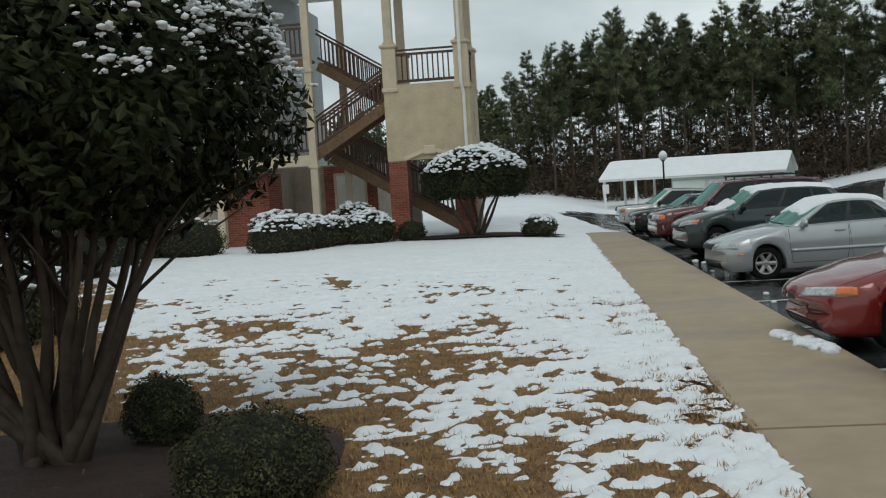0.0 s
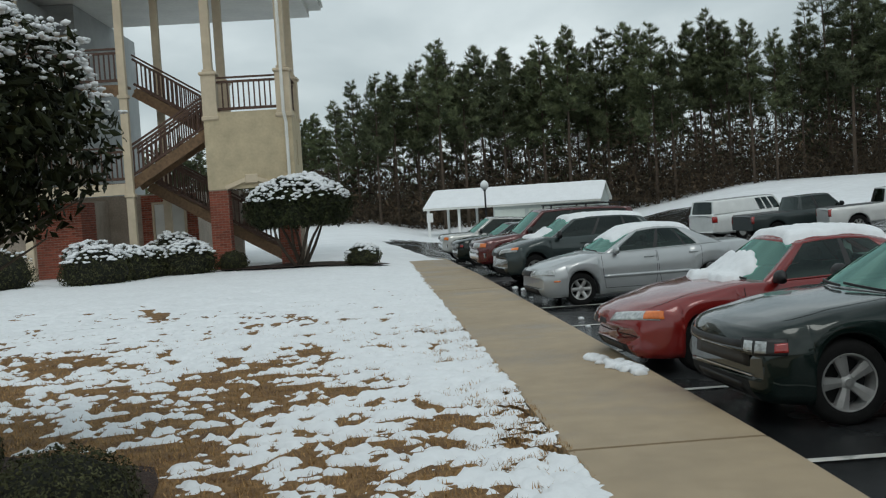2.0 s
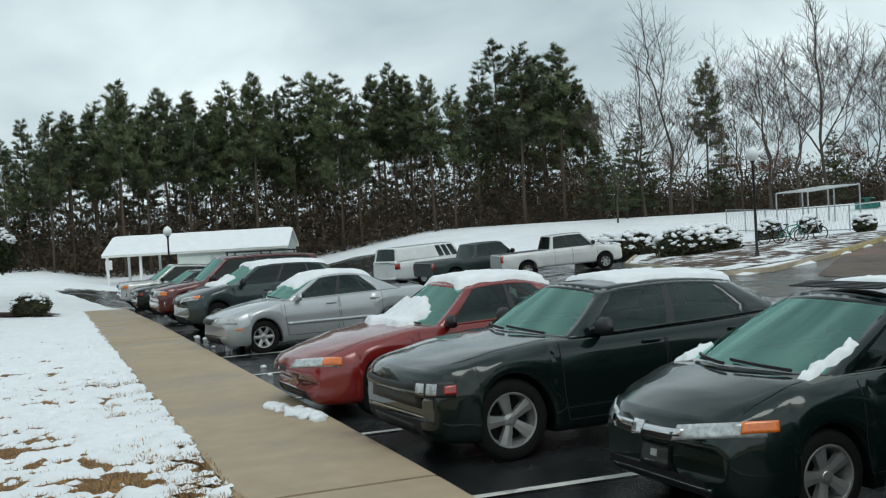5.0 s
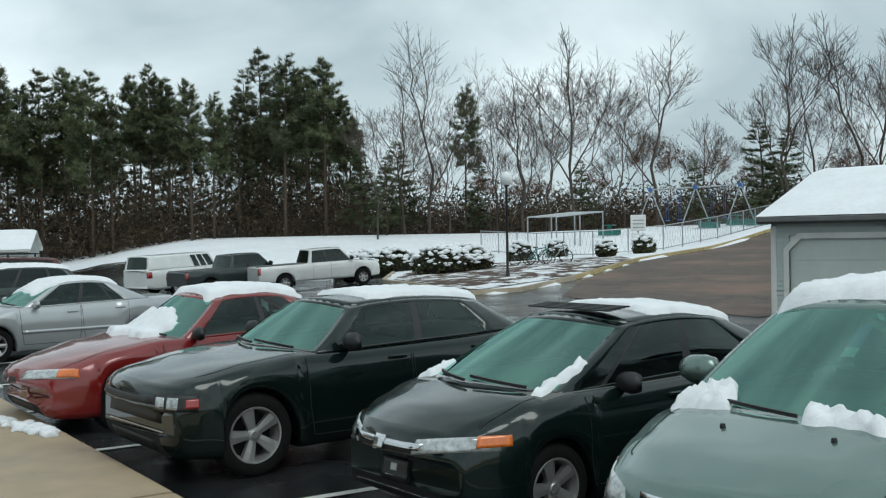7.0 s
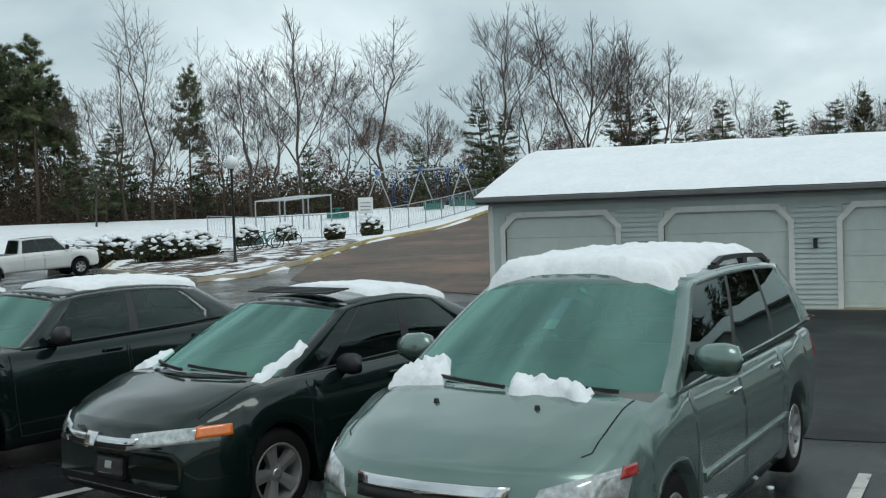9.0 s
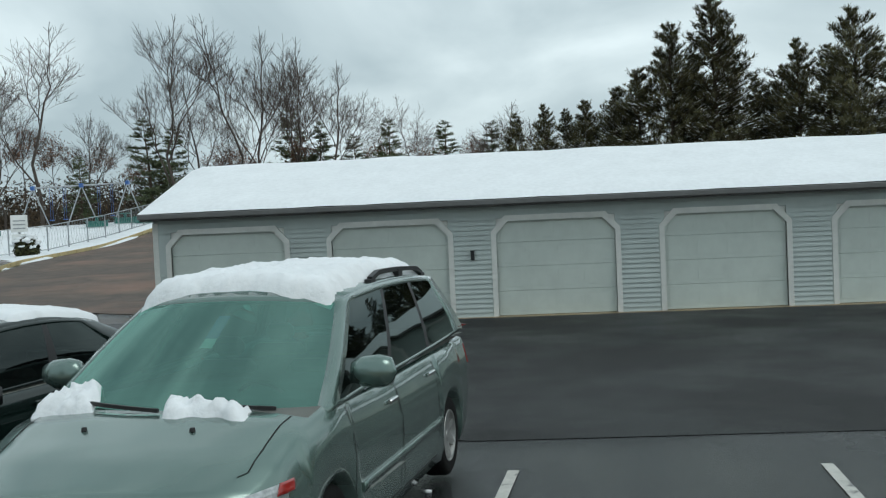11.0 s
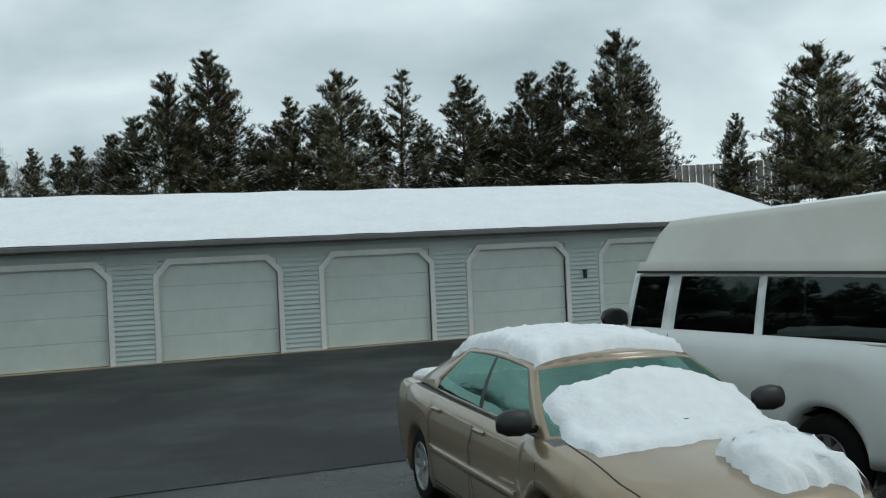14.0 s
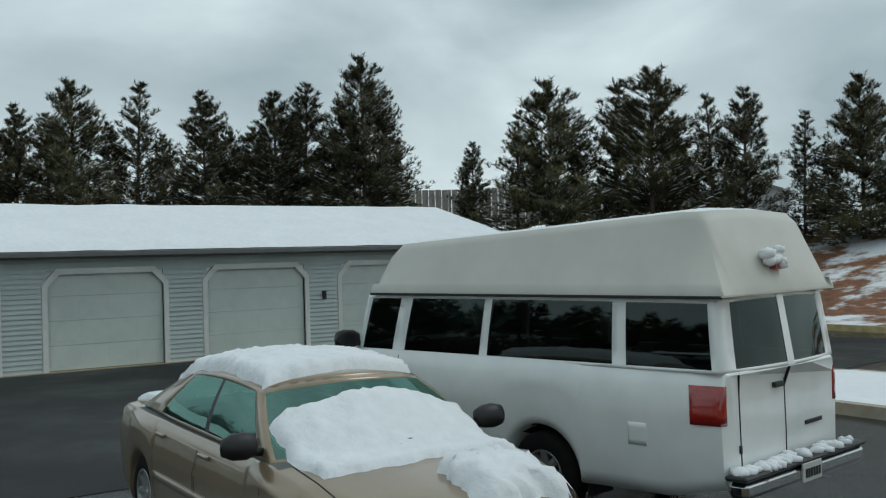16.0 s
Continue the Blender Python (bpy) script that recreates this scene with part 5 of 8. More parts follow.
# sport utilities further along the row
suv = dict(stretch=0.85, place=(11.75, 22.2, 165.0), paint=paint("dark_grey_green_paint", (0.035, 0.048, 0.048), 0.4), fo=0.92, wb=2.70, ro=1.05, R=0.36, rim=0.23, spokes=5,
    top=[(0.92, 0.70), (0.90, 0.80), (0.8, 0.88), (0.5, 0.97), (0.1, 1.04), (-0.3, 1.10), (-1.0, 1.10), (-3.6, 1.15), (-3.72, 1.1), (-3.75, 1.0)],
    wide=[(0.92, 0.76), (0.6, 0.90), (0.0, 0.93), (-2.7, 0.93), (-3.75, 0.84)], low=[(0.92, 0.42), (0.88, 0.32), (0.8, 0.26), (-3.4, 0.28), (-3.75, 0.45)],
    crown=[(0.92, 0.05), (0.4, 0.1), (-0.3, 0.05), (-3.7, 0.04)], bow=0.32, bow_r=0.16,
    glass=sedan_glass(-0.22, -1.05, -3.2, -3.68, [(0.0, 1.0), (-1.0, 1.03), (-2.6, 1.06), (-4.0, 1.10)], 1.49, 0.85, 0.64, [(0.0, "p"), (0.055, "w"), (0.36, "b"), (0.39, "w"), (0.68, "b"), (0.71, "w"), (0.90, "p"), (1.0, "p")], DARK, crown=0.05),
    doors=((-0.45, -1.50), (-1.52, -2.50)), mirror=(-0.68, 1.13, 1.15),
    fit=(("headlight", V["lens"], [(0.9, 0.42, 0.74), (0.5, 0.86, 0.80), (0.5, 0.85, 0.92), (0.85, 0.46, 0.86)], (0.75, 0.6, 0.2), 0.008),
         ("indicator", V["amber"], [(0.6, 0.72, 0.83), (0.45, 0.86, 0.84), (0.45, 0.85, 0.91), (0.6, 0.72, 0.90)], (0.6, 0.7, 0.2), 0.013),
         ("grille", V["rubber"], [(0.9, -0.36, 0.62), (0.9, 0.36, 0.62), (0.9, 0.38, 0.78), (0.9, -0.38, 0.78)], FRONT, 0.006)))
c_suv = vehicle("sport_utility", suv, "dark grey-green sport utility with snowy roof and windscreen", "car")
lie_snow("car_snow", c_suv, suv, -0.05, -0.66, -0.70, 0.45, 0.06, "snow on the dark sport utility's windscreen", 71, 0.08, suv["bvh_top"], 0.06)
lie_snow("car_snow", c_suv, suv, -1.0, -3.2, -0.62, 0.62, 0.06, "snow on the dark sport utility's roof", 72, 0.05, None, 0.07)
boxy = dict(fo=0.86, wb=2.84, ro=1.05, R=0.37, rim=0.21, spokes=5,
    top=[(0.86, 0.80), (0.84, 0.90), (0.76, 0.97), (0.4, 1.04), (-0.35, 1.12), (-1.0, 1.12), (-3.7, 1.12), (-3.85, 1.1), (-3.89, 1.0)],
    wide=[(0.86, 0.80), (0.6, 0.89), (0.0, 0.92), (-2.8, 0.92), (-3.89, 0.86)], low=[(0.86, 0.46), (0.82, 0.38), (0.7, 0.34), (-3.5, 0.36), (-3.89, 0.48)],
    crown=[(0.86, 0.05), (0.4, 0.08), (-0.3, 0.05), (-3.7, 0.04)], bow=0.18, bow_r=0.08,
    doors=((-0.45, -1.50), (-1.52, -2.50)), mirror=(-0.68, 1.17, 1.2))
BOX_COLS = [(0.0, "p"), (0.05, "w"), (0.33, "b"), (0.36, "w"), (0.62, "b"), (0.65, "w"), (0.93, "p"), (1.0, "p")]
BOX_FIT = (("headlight", V["lens"], [(0.85, 0.46, 0.78), (0.6, 0.86, 0.78), (0.6, 0.85, 0.92), (0.82, 0.48, 0.92)], (0.75, 0.6, 0.1), 0.008),
           ("indicator", V["amber"], [(0.65, 0.76, 0.79), (0.55, 0.88, 0.79), (0.55, 0.87, 0.90), (0.65, 0.76, 0.90)], (0.65, 0.7, 0.1), 0.013),
           ("grille", V["rubber"], [(0.85, -0.40, 0.72), (0.85, 0.40, 0.72), (0.85, 0.40, 0.90), (0.85, -0.40, 0.90)], FRONT, 0.006),
           ("bumper", V["chrome"], [(0.85, -0.86, 0.50), (0.85, 0.86, 0.50), (0.85, 0.86, 0.64), (0.85, -0.86, 0.64)], FRONT, 0.03))


def boxy_glass(roof=None):
    return sedan_glass(-0.25, -0.95, -3.55, -3.82, [(0.0, 1.05), (-1.0, 1.08), (-4.0, 1.10)], 1.70, 0.85, 0.68, BOX_COLS, DARK, crown=0.04, bowf=0.16, bowr=0.06, taper=0.02)


expl = dict(boxy, place=(13.1, 26.2, 162.0), paint=paint("maroon_paint", (0.085, 0.010, 0.010), 0.25), glass=boxy_glass(), fit=BOX_FIT)
c_expl = vehicle("sport_utility", expl, "maroon sport utility with black roof rails", "car")
for sg in (1, -1):
    bm = bmesh.new()
    beam(bm, (-1.3, sg * 0.56, 1.80), (-3.3, sg * 0.56, 1.79), 0.04, 0.03)
    for xx in (-1.35, -2.3, -3.25):
        beam(bm, (xx, sg * 0.56, 1.70), (xx, sg * 0.56, 1.80), 0.05, 0.04, (1, 0, 0))
    part("roof_rail", bm, V["rubber"], c_expl)
for xx in (-1.7, -2.8):
    bm = bmesh.new()
    beam(bm, (xx, -0.56, 1.81), (xx, 0.56, 1.81), 0.05, 0.03)
    part("roof_bar", bm, V["rubber"], c_expl)
trail = dict(boxy, place=(16.6, 36.7, 160.0), paint=paint("pale_silver_paint", (0.46, 0.47, 0.45), 0.4), glass=boxy_glass(), fit=BOX_FIT)
c_trail = vehicle("sport_utility", trail, "pale silver sport utility at the end of the row", "car")
dark2 = dict(charger, place=(15.6, 33.2, 160.0), glass=dict(charger["glass"]))
c_dark2 = vehicle("saloon_car", dark2, "dark saloon half hidden between two utilities")


# ---- the flats: stair tower, landings and wall ----
HZ = 0.62
HOUSE = pose(6.15, 30.9, HZ, 0, 0, -21)


def placed(ob):
    return ob


def h_thing(name, label, category):
    return thing(name, HOUSE, label, category)


def bricks(parent, x0, x1, z0, z1, y, face, axis="x", limit=0):
    """Brick facing in stretcher bond: each brick an object of its own on shared meshes."""
    L, Hh, J, D = 0.200, 0.062, 0.011, 0.012
    kinds = {}

    def brick_mesh(w):
        w = round(w, 3)
        if w not in kinds:
            bm = bmesh.new()
            box(bm, 0, w, 0, D, 0, Hh)
            kinds[w] = bpy.data.meshes.new("brick")
            bm.to_mesh(kinds[w])
            bm.free()
            kinds[w].materials.append(M["brick"])
        return kinds[w]
    row, z = 0, z0
    while z + Hh <= z1 + 1e-4:
        x = x0 - (0.105 if row % 2 else 0)
        while x < x1 - 0.03:
            a, b = max(x, x0), min(x + L, x1)
            if b - a > 0.03:
                o = new("brick", brick_mesh(b - a))
                o.parent = parent
                if axis == "x":
                    o.matrix_basis = pose(a, y - (D if face < 0 else 0), z)
                else:
                    o.matrix_basis = pose(y + (D if face > 0 else 0), a, z, 0, 0, 90)
            x += L + J
        z += Hh + J
        row += 1


def baluster_rail(parent, a, b, h=1.0, gap=0.125, mat_=None, post=True):
    """A timber guard between two points: top and bottom rail and square balusters."""
    a, b = Vector(a), Vector(b)
    mm = mat_ or M["deck"]
    up = Vector((0, 0, 1))
    for z, w, t in ((h, 0.10, 0.05), (h - 0.12, 0.05, 0.07), (0.12, 0.05, 0.08)):
        bm = bmesh.new()
        beam(bm, a + up * z, b + up * z, w, t)
        part("rail", bm, mm, parent)
    n = max(2, int((b - a).length / gap))
    for i in range(1, n):
        p = a.lerp(b, i / n)
        bm = bmesh.new()
        beam(bm, p + up * 0.12, p + up * (h - 0.1), 0.04, 0.04, (1, 0, 0))
        part("baluster", bm, mm, parent)


tower = h_thing("stair_tower", "cream stucco stair tower on red brick piers", "stair tower")
TW, TD = 2.52, 2.7
bm = bmesh.new()
box(bm, 0, TW, 0, 0.2, 2.36, 4.58)
part("front_wall", bm, M["stucco"], tower)
for x0 in (0.0, TW - 0.2):
    bm = bmesh.new()
    if x0:
        box(bm, x0, TW, 0.2, 1.1, 2.36, 4.58)
        box(bm, x0, TW, 1.1, 1.4, 2.36, 3.0)
        box(bm, x0, TW, 1.1, 1.4, 3.75, 4.58)
        box(bm, x0, TW, 1.4, TD, 2.36, 4.58)
    else:
        box(bm, x0, x0 + 0.2, 1.9, TD, 2.36, 4.1)
    part("side_wall", bm, M["stucco"], tower)
bm = bmesh.new()
box(bm, 0.2, TW - 0.2, 0.2, TD, 4.0, 4.12)
part("landing_floor", bm, M["deck_new"], tower)
for i, (px, py) in enumerate(((0.0, 0.0), (TW - 0.56, 0.0), (0.0, TD - 0.56), (TW - 0.56, TD - 0.56))):
    bm = bmesh.new()
    box(bm, px + 0.013, px + 0.547, py + 0.013, py + 0.547, -0.3, 2.36)
    pier = part("brick_pier", bm, M["mortar"], tower)
    if py == 0.0:
        bricks(pier, px + 0.01, px + 0.55, 0.0, 2.34, 0.013, -1)
    if py == 0.0:
        bricks(pier, 0.01, 0.55, 0.0, 2.34, px + (0.547 if i in (0, 1) else 0.0), 1, "y")
    # plinth and column above
    cx, cy = (px + 0.2 if px == 0 else px + 0.36), (py + 0.2 if py == 0 else py + 0.36)
    bm = bmesh.new()
    box(bm, cx - 0.25, cx + 0.25, cy - 0.25, cy + 0.25, 4.36, 4.50, 0.03)
    box(bm, cx - 0.21, cx + 0.21, cy - 0.21, cy + 0.21, 4.50, 5.66, 0.01)
    box(bm, cx - 0.26, cx + 0.26, cy - 0.26, cy + 0.26, 5.66, 5.76, 0.03)
    part("column_base", bm, M["cream"], tower)
    bm = bmesh.new()
    box(bm, cx - 0.125, cx + 0.125, cy - 0.125, cy + 0.125, 5.76, 8.72, 0.012)
    box(bm, cx - 0.16, cx + 0.16, cy - 0.16, cy + 0.16, 5.76, 5.84, 0.01)
    box(bm, cx - 0.16, cx + 0.16, cy - 0.16, cy + 0.16, 8.5, 8.72, 0.01)
    part("column", bm, M["cream"], tower)
# peaked trim over the opening between the piers
for sg in (0, 1):
    bm = bmesh.new()
    a, b = ((0.50, 0, 2.40), (1.10, 0, 2.62)) if sg == 0 else ((TW - 0.50, 0, 2.40), (TW - 1.10, 0, 2.62))
    beam(bm, (a[0], -0.03, a[2]), (b[0], -0.03, b[2]), 0.08, 0.12)
    part("arch_trim", bm, M["cream"], tower)
bm = bmesh.new()
box(bm, 1.08, TW - 1.08, -0.08, 0.0, 2.50, 2.76, 0.02)
part("keystone", bm, M["cream"], tower)
bm = bmesh.new()
tube(bm, [(TW - 0.16, -0.08, 2.36), (TW - 0.16, -0.08, 4.2), (TW - 0.2, -0.20, 4.5), (TW - 0.2, -0.20, 8.6)], [0.05] * 4, 8)
part("downspout", bm, M["trim"], tower)
g1 = part("landing_guard", bmesh.new(), M["deck"], tower)
baluster_rail(g1, (0.42, 0.12, 4.56), (TW - 0.42, 0.12, 4.56), 1.02, 0.14, M["deck"])
g2 = part("landing_guard", bmesh.new(), M["deck"], tower)
baluster_rail(g2, (TW - 0.12, 0.42, 4.56), (TW - 0.12, TD - 0.42, 4.56), 1.02, 0.14, M["deck"])
bm = bmesh.new()
for z0, z1, o in ((8.72, 8.95, 0.10), (8.95, 9.05, 0.55), (9.05, 9.15, 0.62)):
    box(bm, -7.5, TW + o, -o, TD + 6, z0, z1)
part("eaves", bm, M["trim"], tower)
bm = bmesh.new()
v = [bm.verts.new(p) for p in ((-7.5, -0.62, 9.15), (TW + 0.62, -0.62, 9.15), (TW + 0.62, TD + 6, 9.15), (-7.5, TD + 6, 9.15), (-6, 4, 10.8), (0.4, 4, 10.8))]
for f in ((0, 1, 5, 4), (1, 2, 5), (2, 3, 4, 5), (3, 0, 4)):
    bm.faces.new([v[i] for i in f])
part("roof", bm, M["shingle"], tower)


def flight(name, x0, z0, x1, z1, y, width, label):
    """A timber stair flight with stringers, treads and guards."""
    st = h_thing(name, label, "stairs")
    for yy in (y, y + width):
        bm = bmesh.new()
        beam(bm, (x0, yy, z0 - 0.08), (x1, yy, z1 - 0.08), 0.06, 0.30)
        part("stringer", bm, M["deck_new"], st)
        g = part("stair_guard", bmesh.new(), M["deck"], st)
        baluster_rail(g, (x0, yy, z0 + 0.05), (x1, yy, z1 + 0.05), 0.98, 0.15, M["deck"])
    n = max(3, round(abs(z1 - z0) / 0.18))
    for i in range(n):
        x, z = x0 + (x1 - x0) * (i + 0.5) / n, z0 + (z1 - z0) * (i + 1) / n
        bm = bmesh.new()
        box(bm, x - 0.15, x + 0.15, y, y + width, z - 0.045, z)
        part("tread", bm, M["deck_new"], st)
    return st


flight("stair_flight", -2.25, 2.72, 0.05, 4.10, 0.25, 1.05, "brown timber stair flight rising to the tower landing")
flight("stair_flight", 0.05, 4.12, -2.25, 5.55, 1.45, 1.05, "brown timber stair flight rising to the top gallery")
flight("stair_flight", 2.45, 0.05, -2.0, 2.70, 1.45, 1.05, "dark timber stair flight rising from the ground")

gallery = h_thing("gallery", "timber access galleries on cream posts", "gallery")
for z in (2.72, 5.55):
    bm = bmesh.new()
    box(bm, -5.4, -2.2, 0.1, 0.9, z - 0.06, z)
    part("deck", bm, M["deck_new"], gallery)
    bm = bmesh.new()
    box(bm, -7.4, -2.16, 0.04, 0.1, z - 0.34, z - 0.02)
    part("edge_beam", bm, M["deck_new"] if z > 3 else M["cream"], gallery)
    gg = part("gallery_guard", bmesh.new(), M["deck"], gallery)
    baluster_rail(gg, (-7.4, 0.1, z), (-2.3, 0.1, z), 1.02, 0.14)
for x, y, top in ((-2.25, 0.12, 8.72), (-1.75, 2.6, 8.72), (-5.2, 0.12, 8.72)):
    bm = bmesh.new()
    box(bm, x - 0.11, x + 0.11, y - 0.11, y + 0.11, -0.2, top, 0.01)
    for z in (2.30, 5.14):
        box(bm, x - 0.15, x + 0.15, y - 0.15, y + 0.15, z, z + 0.1, 0.01)
    part("post", bm, M["cream"], gallery)

flats = h_thing("apartment_building", "grey-sided flats with a red brick ground storey", "building")
bm = bmesh.new()
box(bm, -12.0, -1.1, 4.0, 9.0, -0.4, 2.45)
part("ground_storey", bm, M["mortar"], flats)
bricks(flats.children[0], -2.9, -1.1, 0.0, 2.42, 4.0, -1)
bm = bmesh.new()
box(bm, -12.0, -4.6, 4.0, 12.0, 2.45, 8.7)
part("upper_wall", bm, M["wall_grey"], flats)
bm = bmesh.new()
siding(bm, 3.998, -12.0, -4.6, 2.5, 8.6, 0.12, -1, "y")
part("siding", bm, M["wall_grey"], flats)
for z in (0.05, 2.75, 5.6):
    for x in (-2.0, -5.3, -6.9):
        if x == -2.0 and z > 0.1:
            continue
        dr = part("door", bmesh.new(), M["white_door"], flats)
        bm = bmesh.new()
        box(bm, x - 0.47, x + 0.47, 3.93, 3.985, z, z + 2.05, 0.01)
        part("door_leaf", bm, M["white_door"], dr)
        bm = bmesh.new()
        for a, b, c, d in ((-0.55, -0.475, 0, 2.12), (0.475, 0.55, 0, 2.12), (-0.475, 0.475, 2.055, 2.12)):
            box(bm, x + a, x + b, 3.9, 3.985, z + c, z + d)
        part("door_frame", bm, M["cream"], dr)
# nearer brick wing with its corner
wing = h_thing("brick_wing", "red brick and grey siding wing of the flats", "building")
bm = bmesh.new()
box(bm, -13.0, -3.95, 0.9, 4.0, -0.4, 2.3)
core = part("brick_base", bm, M["mortar"], wing)
bricks(core, -5.3, -3.95, 0.0, 2.28, 0.9, -1)
bricks(core, 0.91, 2.4, 0.0, 2.28, -3.95, 1, "y")
bm = bmesh.new()
box(bm, -13.0, -5.4, 0.95, 4.0, 2.3, 8.5)
part("upper_wall", bm, M["wall_grey"], wing)
bm = bmesh.new()
siding(bm, 0.948, -13.0, -5.4, 2.3, 8.4, 0.12, -1, "y")
part("siding", bm, M["wall_grey"], wing)
for x in (-8.2, -10.6):
    for z in (3.6, 6.4):
        wd = part("window", bmesh.new(), M["trim"], wing)
        bm = bmesh.new()
        for a, b, c, d in ((-0.62, -0.54, 0, 1.4), (0.54, 0.62, 0, 1.4), (-0.54, 0.54, 0, 0.08), (-0.54, 0.54, 1.32, 1.4), (-0.54, 0.54, 0.67, 0.73)):
            box(bm, x + a, x + b, 0.84, 0.93, z + c, z + d)
        part("window_frame", bm, M["trim"], wd)
        bm = bmesh.new()
        box(bm, x - 0.54, x + 0.54, 0.89, 0.895, z + 0.08, z + 1.32)
        part("pane", bm, M["pane"], wd)
for x, w, h in ((-4.05, 0.62, 0.85), (-3.30, 0.62, 0.7)):
    ac = h_thing("air_conditioner", "dark grey air-conditioning unit beside the hedge", "air conditioner")
    bm = bmesh.new()
    box(bm, x, x + w, -0.75, -0.1, 0.0, h, 0.03)
    part("casing", bm, M["unit"], ac)
    for k in range(8):
        bm = bmesh.new()
        box(bm, x + 0.04, x + w - 0.04, -0.765, -0.752, 0.1 + k * (h - 0.2) / 8, 0.13 + k * (h - 0.2) / 8)
        part("louvre", bm, M["black"], ac)


# ---- plants ----
def leaf_cloud(bm, pts, size, rng, fold=0.25, aspect=0.48, up=0.3):
    """Many single leaves, each a folded kite."""
    for p, n in pts:
        s = size * rng.uniform(0.7, 1.25)
        d = (Vector(n) + Vector((rng.gauss(0, 0.6), rng.gauss(0, 0.6), rng.gauss(up, 0.6)))).normalized()
        t = d.cross(Vector((rng.gauss(0, 1), rng.gauss(0, 1), rng.gauss(0, 1)))).normalized()
        q = d.cross(t)
        p = Vector(p)
        a, b = bm.verts.new(p - t * s * 0.5), bm.verts.new(p + t * s * 0.5)
        c, e = bm.verts.new(p + q * s * aspect * 0.5 - d * s * fold * 0.3), bm.verts.new(p - q * s * aspect * 0.5 - d * s * fold * 0.3)
        bm.faces.new((a, c, b))
        bm.faces.new((a, b, e))


def blob(bm, p, r, rng, flat=0.6, sub=1):
    """A small uneven lump of snow."""
    out = bmesh.ops.create_icosphere(bm, subdivisions=sub, radius=1.0)
    sx, sy = rng.uniform(0.75, 1.35), rng.uniform(0.75, 1.35)
    for v in out["verts"]:
        k = 1 + 0.55 * noise.noise(v.co * 2.3 + Vector(p) * 7)
        v.co = Vector(p) + Vector((v.co.x * r * sx * k, v.co.y * r * sy * k, v.co.z * r * flat * k))


def shrub(name, x, y, z, rx, ry, rz, leaves, size, label, mm, seed, snow=0, snow_r=0.05, category="shrub", low=-0.75, parent_trunk=None, cap=0.25):
    """A clipped shrub: an uneven shell of leaves round a core painted dark as inner shade, with snow caught on top."""
    rng = random.Random(seed)
    ob = thing(name, pose(x, y, z), label, category)
    bm = bmesh.new()
    pts = []
    for i in range(leaves):
        u, a = rng.uniform(low, 1), rng.uniform(0, math.tau)
        r = math.sqrt(max(0, 1 - u * u))
        n = Vector((r * math.cos(a), r * math.sin(a), u))
        k = (1 + 0.13 * noise.noise(n * 2.3 + Vector((seed, 0, 0)))) * rng.uniform(0.80, 1.02)
        pts.append((Vector((n.x * rx * k, n.y * ry * k, n.z * rz * k)), n))
    leaf_cloud(bm, pts, size, rng)
    part("foliage", bm, mm, ob)
    # solid ball behind the leaves, its dark colour stands for shade between them
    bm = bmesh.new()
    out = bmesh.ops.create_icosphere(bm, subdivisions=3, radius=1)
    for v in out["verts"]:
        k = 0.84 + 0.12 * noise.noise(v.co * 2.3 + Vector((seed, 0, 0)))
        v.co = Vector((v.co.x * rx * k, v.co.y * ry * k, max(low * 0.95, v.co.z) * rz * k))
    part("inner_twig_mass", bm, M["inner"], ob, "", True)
    if snow:
        bm = bmesh.new()
        for i in range(snow):
            u, a = 1 - rng.random() ** 1.1 * (1 - cap), rng.uniform(0, math.tau)
            r = math.sqrt(max(0, 1 - u * u))
            n = Vector((r * math.cos(a), r * math.sin(a), u))
            k = 1.01 + 0.13 * noise.noise(n * 2.3 + Vector((seed, 0, 0)))
            blob(bm, (n.x * rx * k, n.y * ry * k, n.z * rz * k), snow_r * rng.uniform(0.5, 1.5) * (0.5 + 0.7 * u), rng, 0.5)
        part("snow_cap", bm, M["snow"], ob, "white snow caught in the upper leaves", True)["kind"] = "stuff"
    return ob


def stems(ob, base, ends, r0, r1, rng, mm, name="stem", bend=0.15, sides=8):
    for i, e in enumerate(ends):
        b = Vector(base) + Vector((rng.uniform(-1, 1) * r0 * 4, rng.uniform(-1, 1) * r0 * 3, 0))
        e = Vector(e)
        pts, rr = [], []
        off = Vector((rng.gauss(0, bend), rng.gauss(0, bend), 0))
        for k in range(8):
            t = k / 7
            w = Vector((noise.noise((i * 3.1, t * 3, 1)), noise.noise((i * 3.1, t * 3, 7)), 0)) * 0.06
            pts.append(b.lerp(e, t) + off * math.sin(math.pi * t) * 0.7 + w * min(1, 3 * t))
            rr.append(r0 + (r1 - r0) * t + (r0 * 0.5 * (1 - t) ** 6))
        bm = bmesh.new()
        tube(bm, pts, rr, sides)
        part(name, bm, mm, ob, "", True)


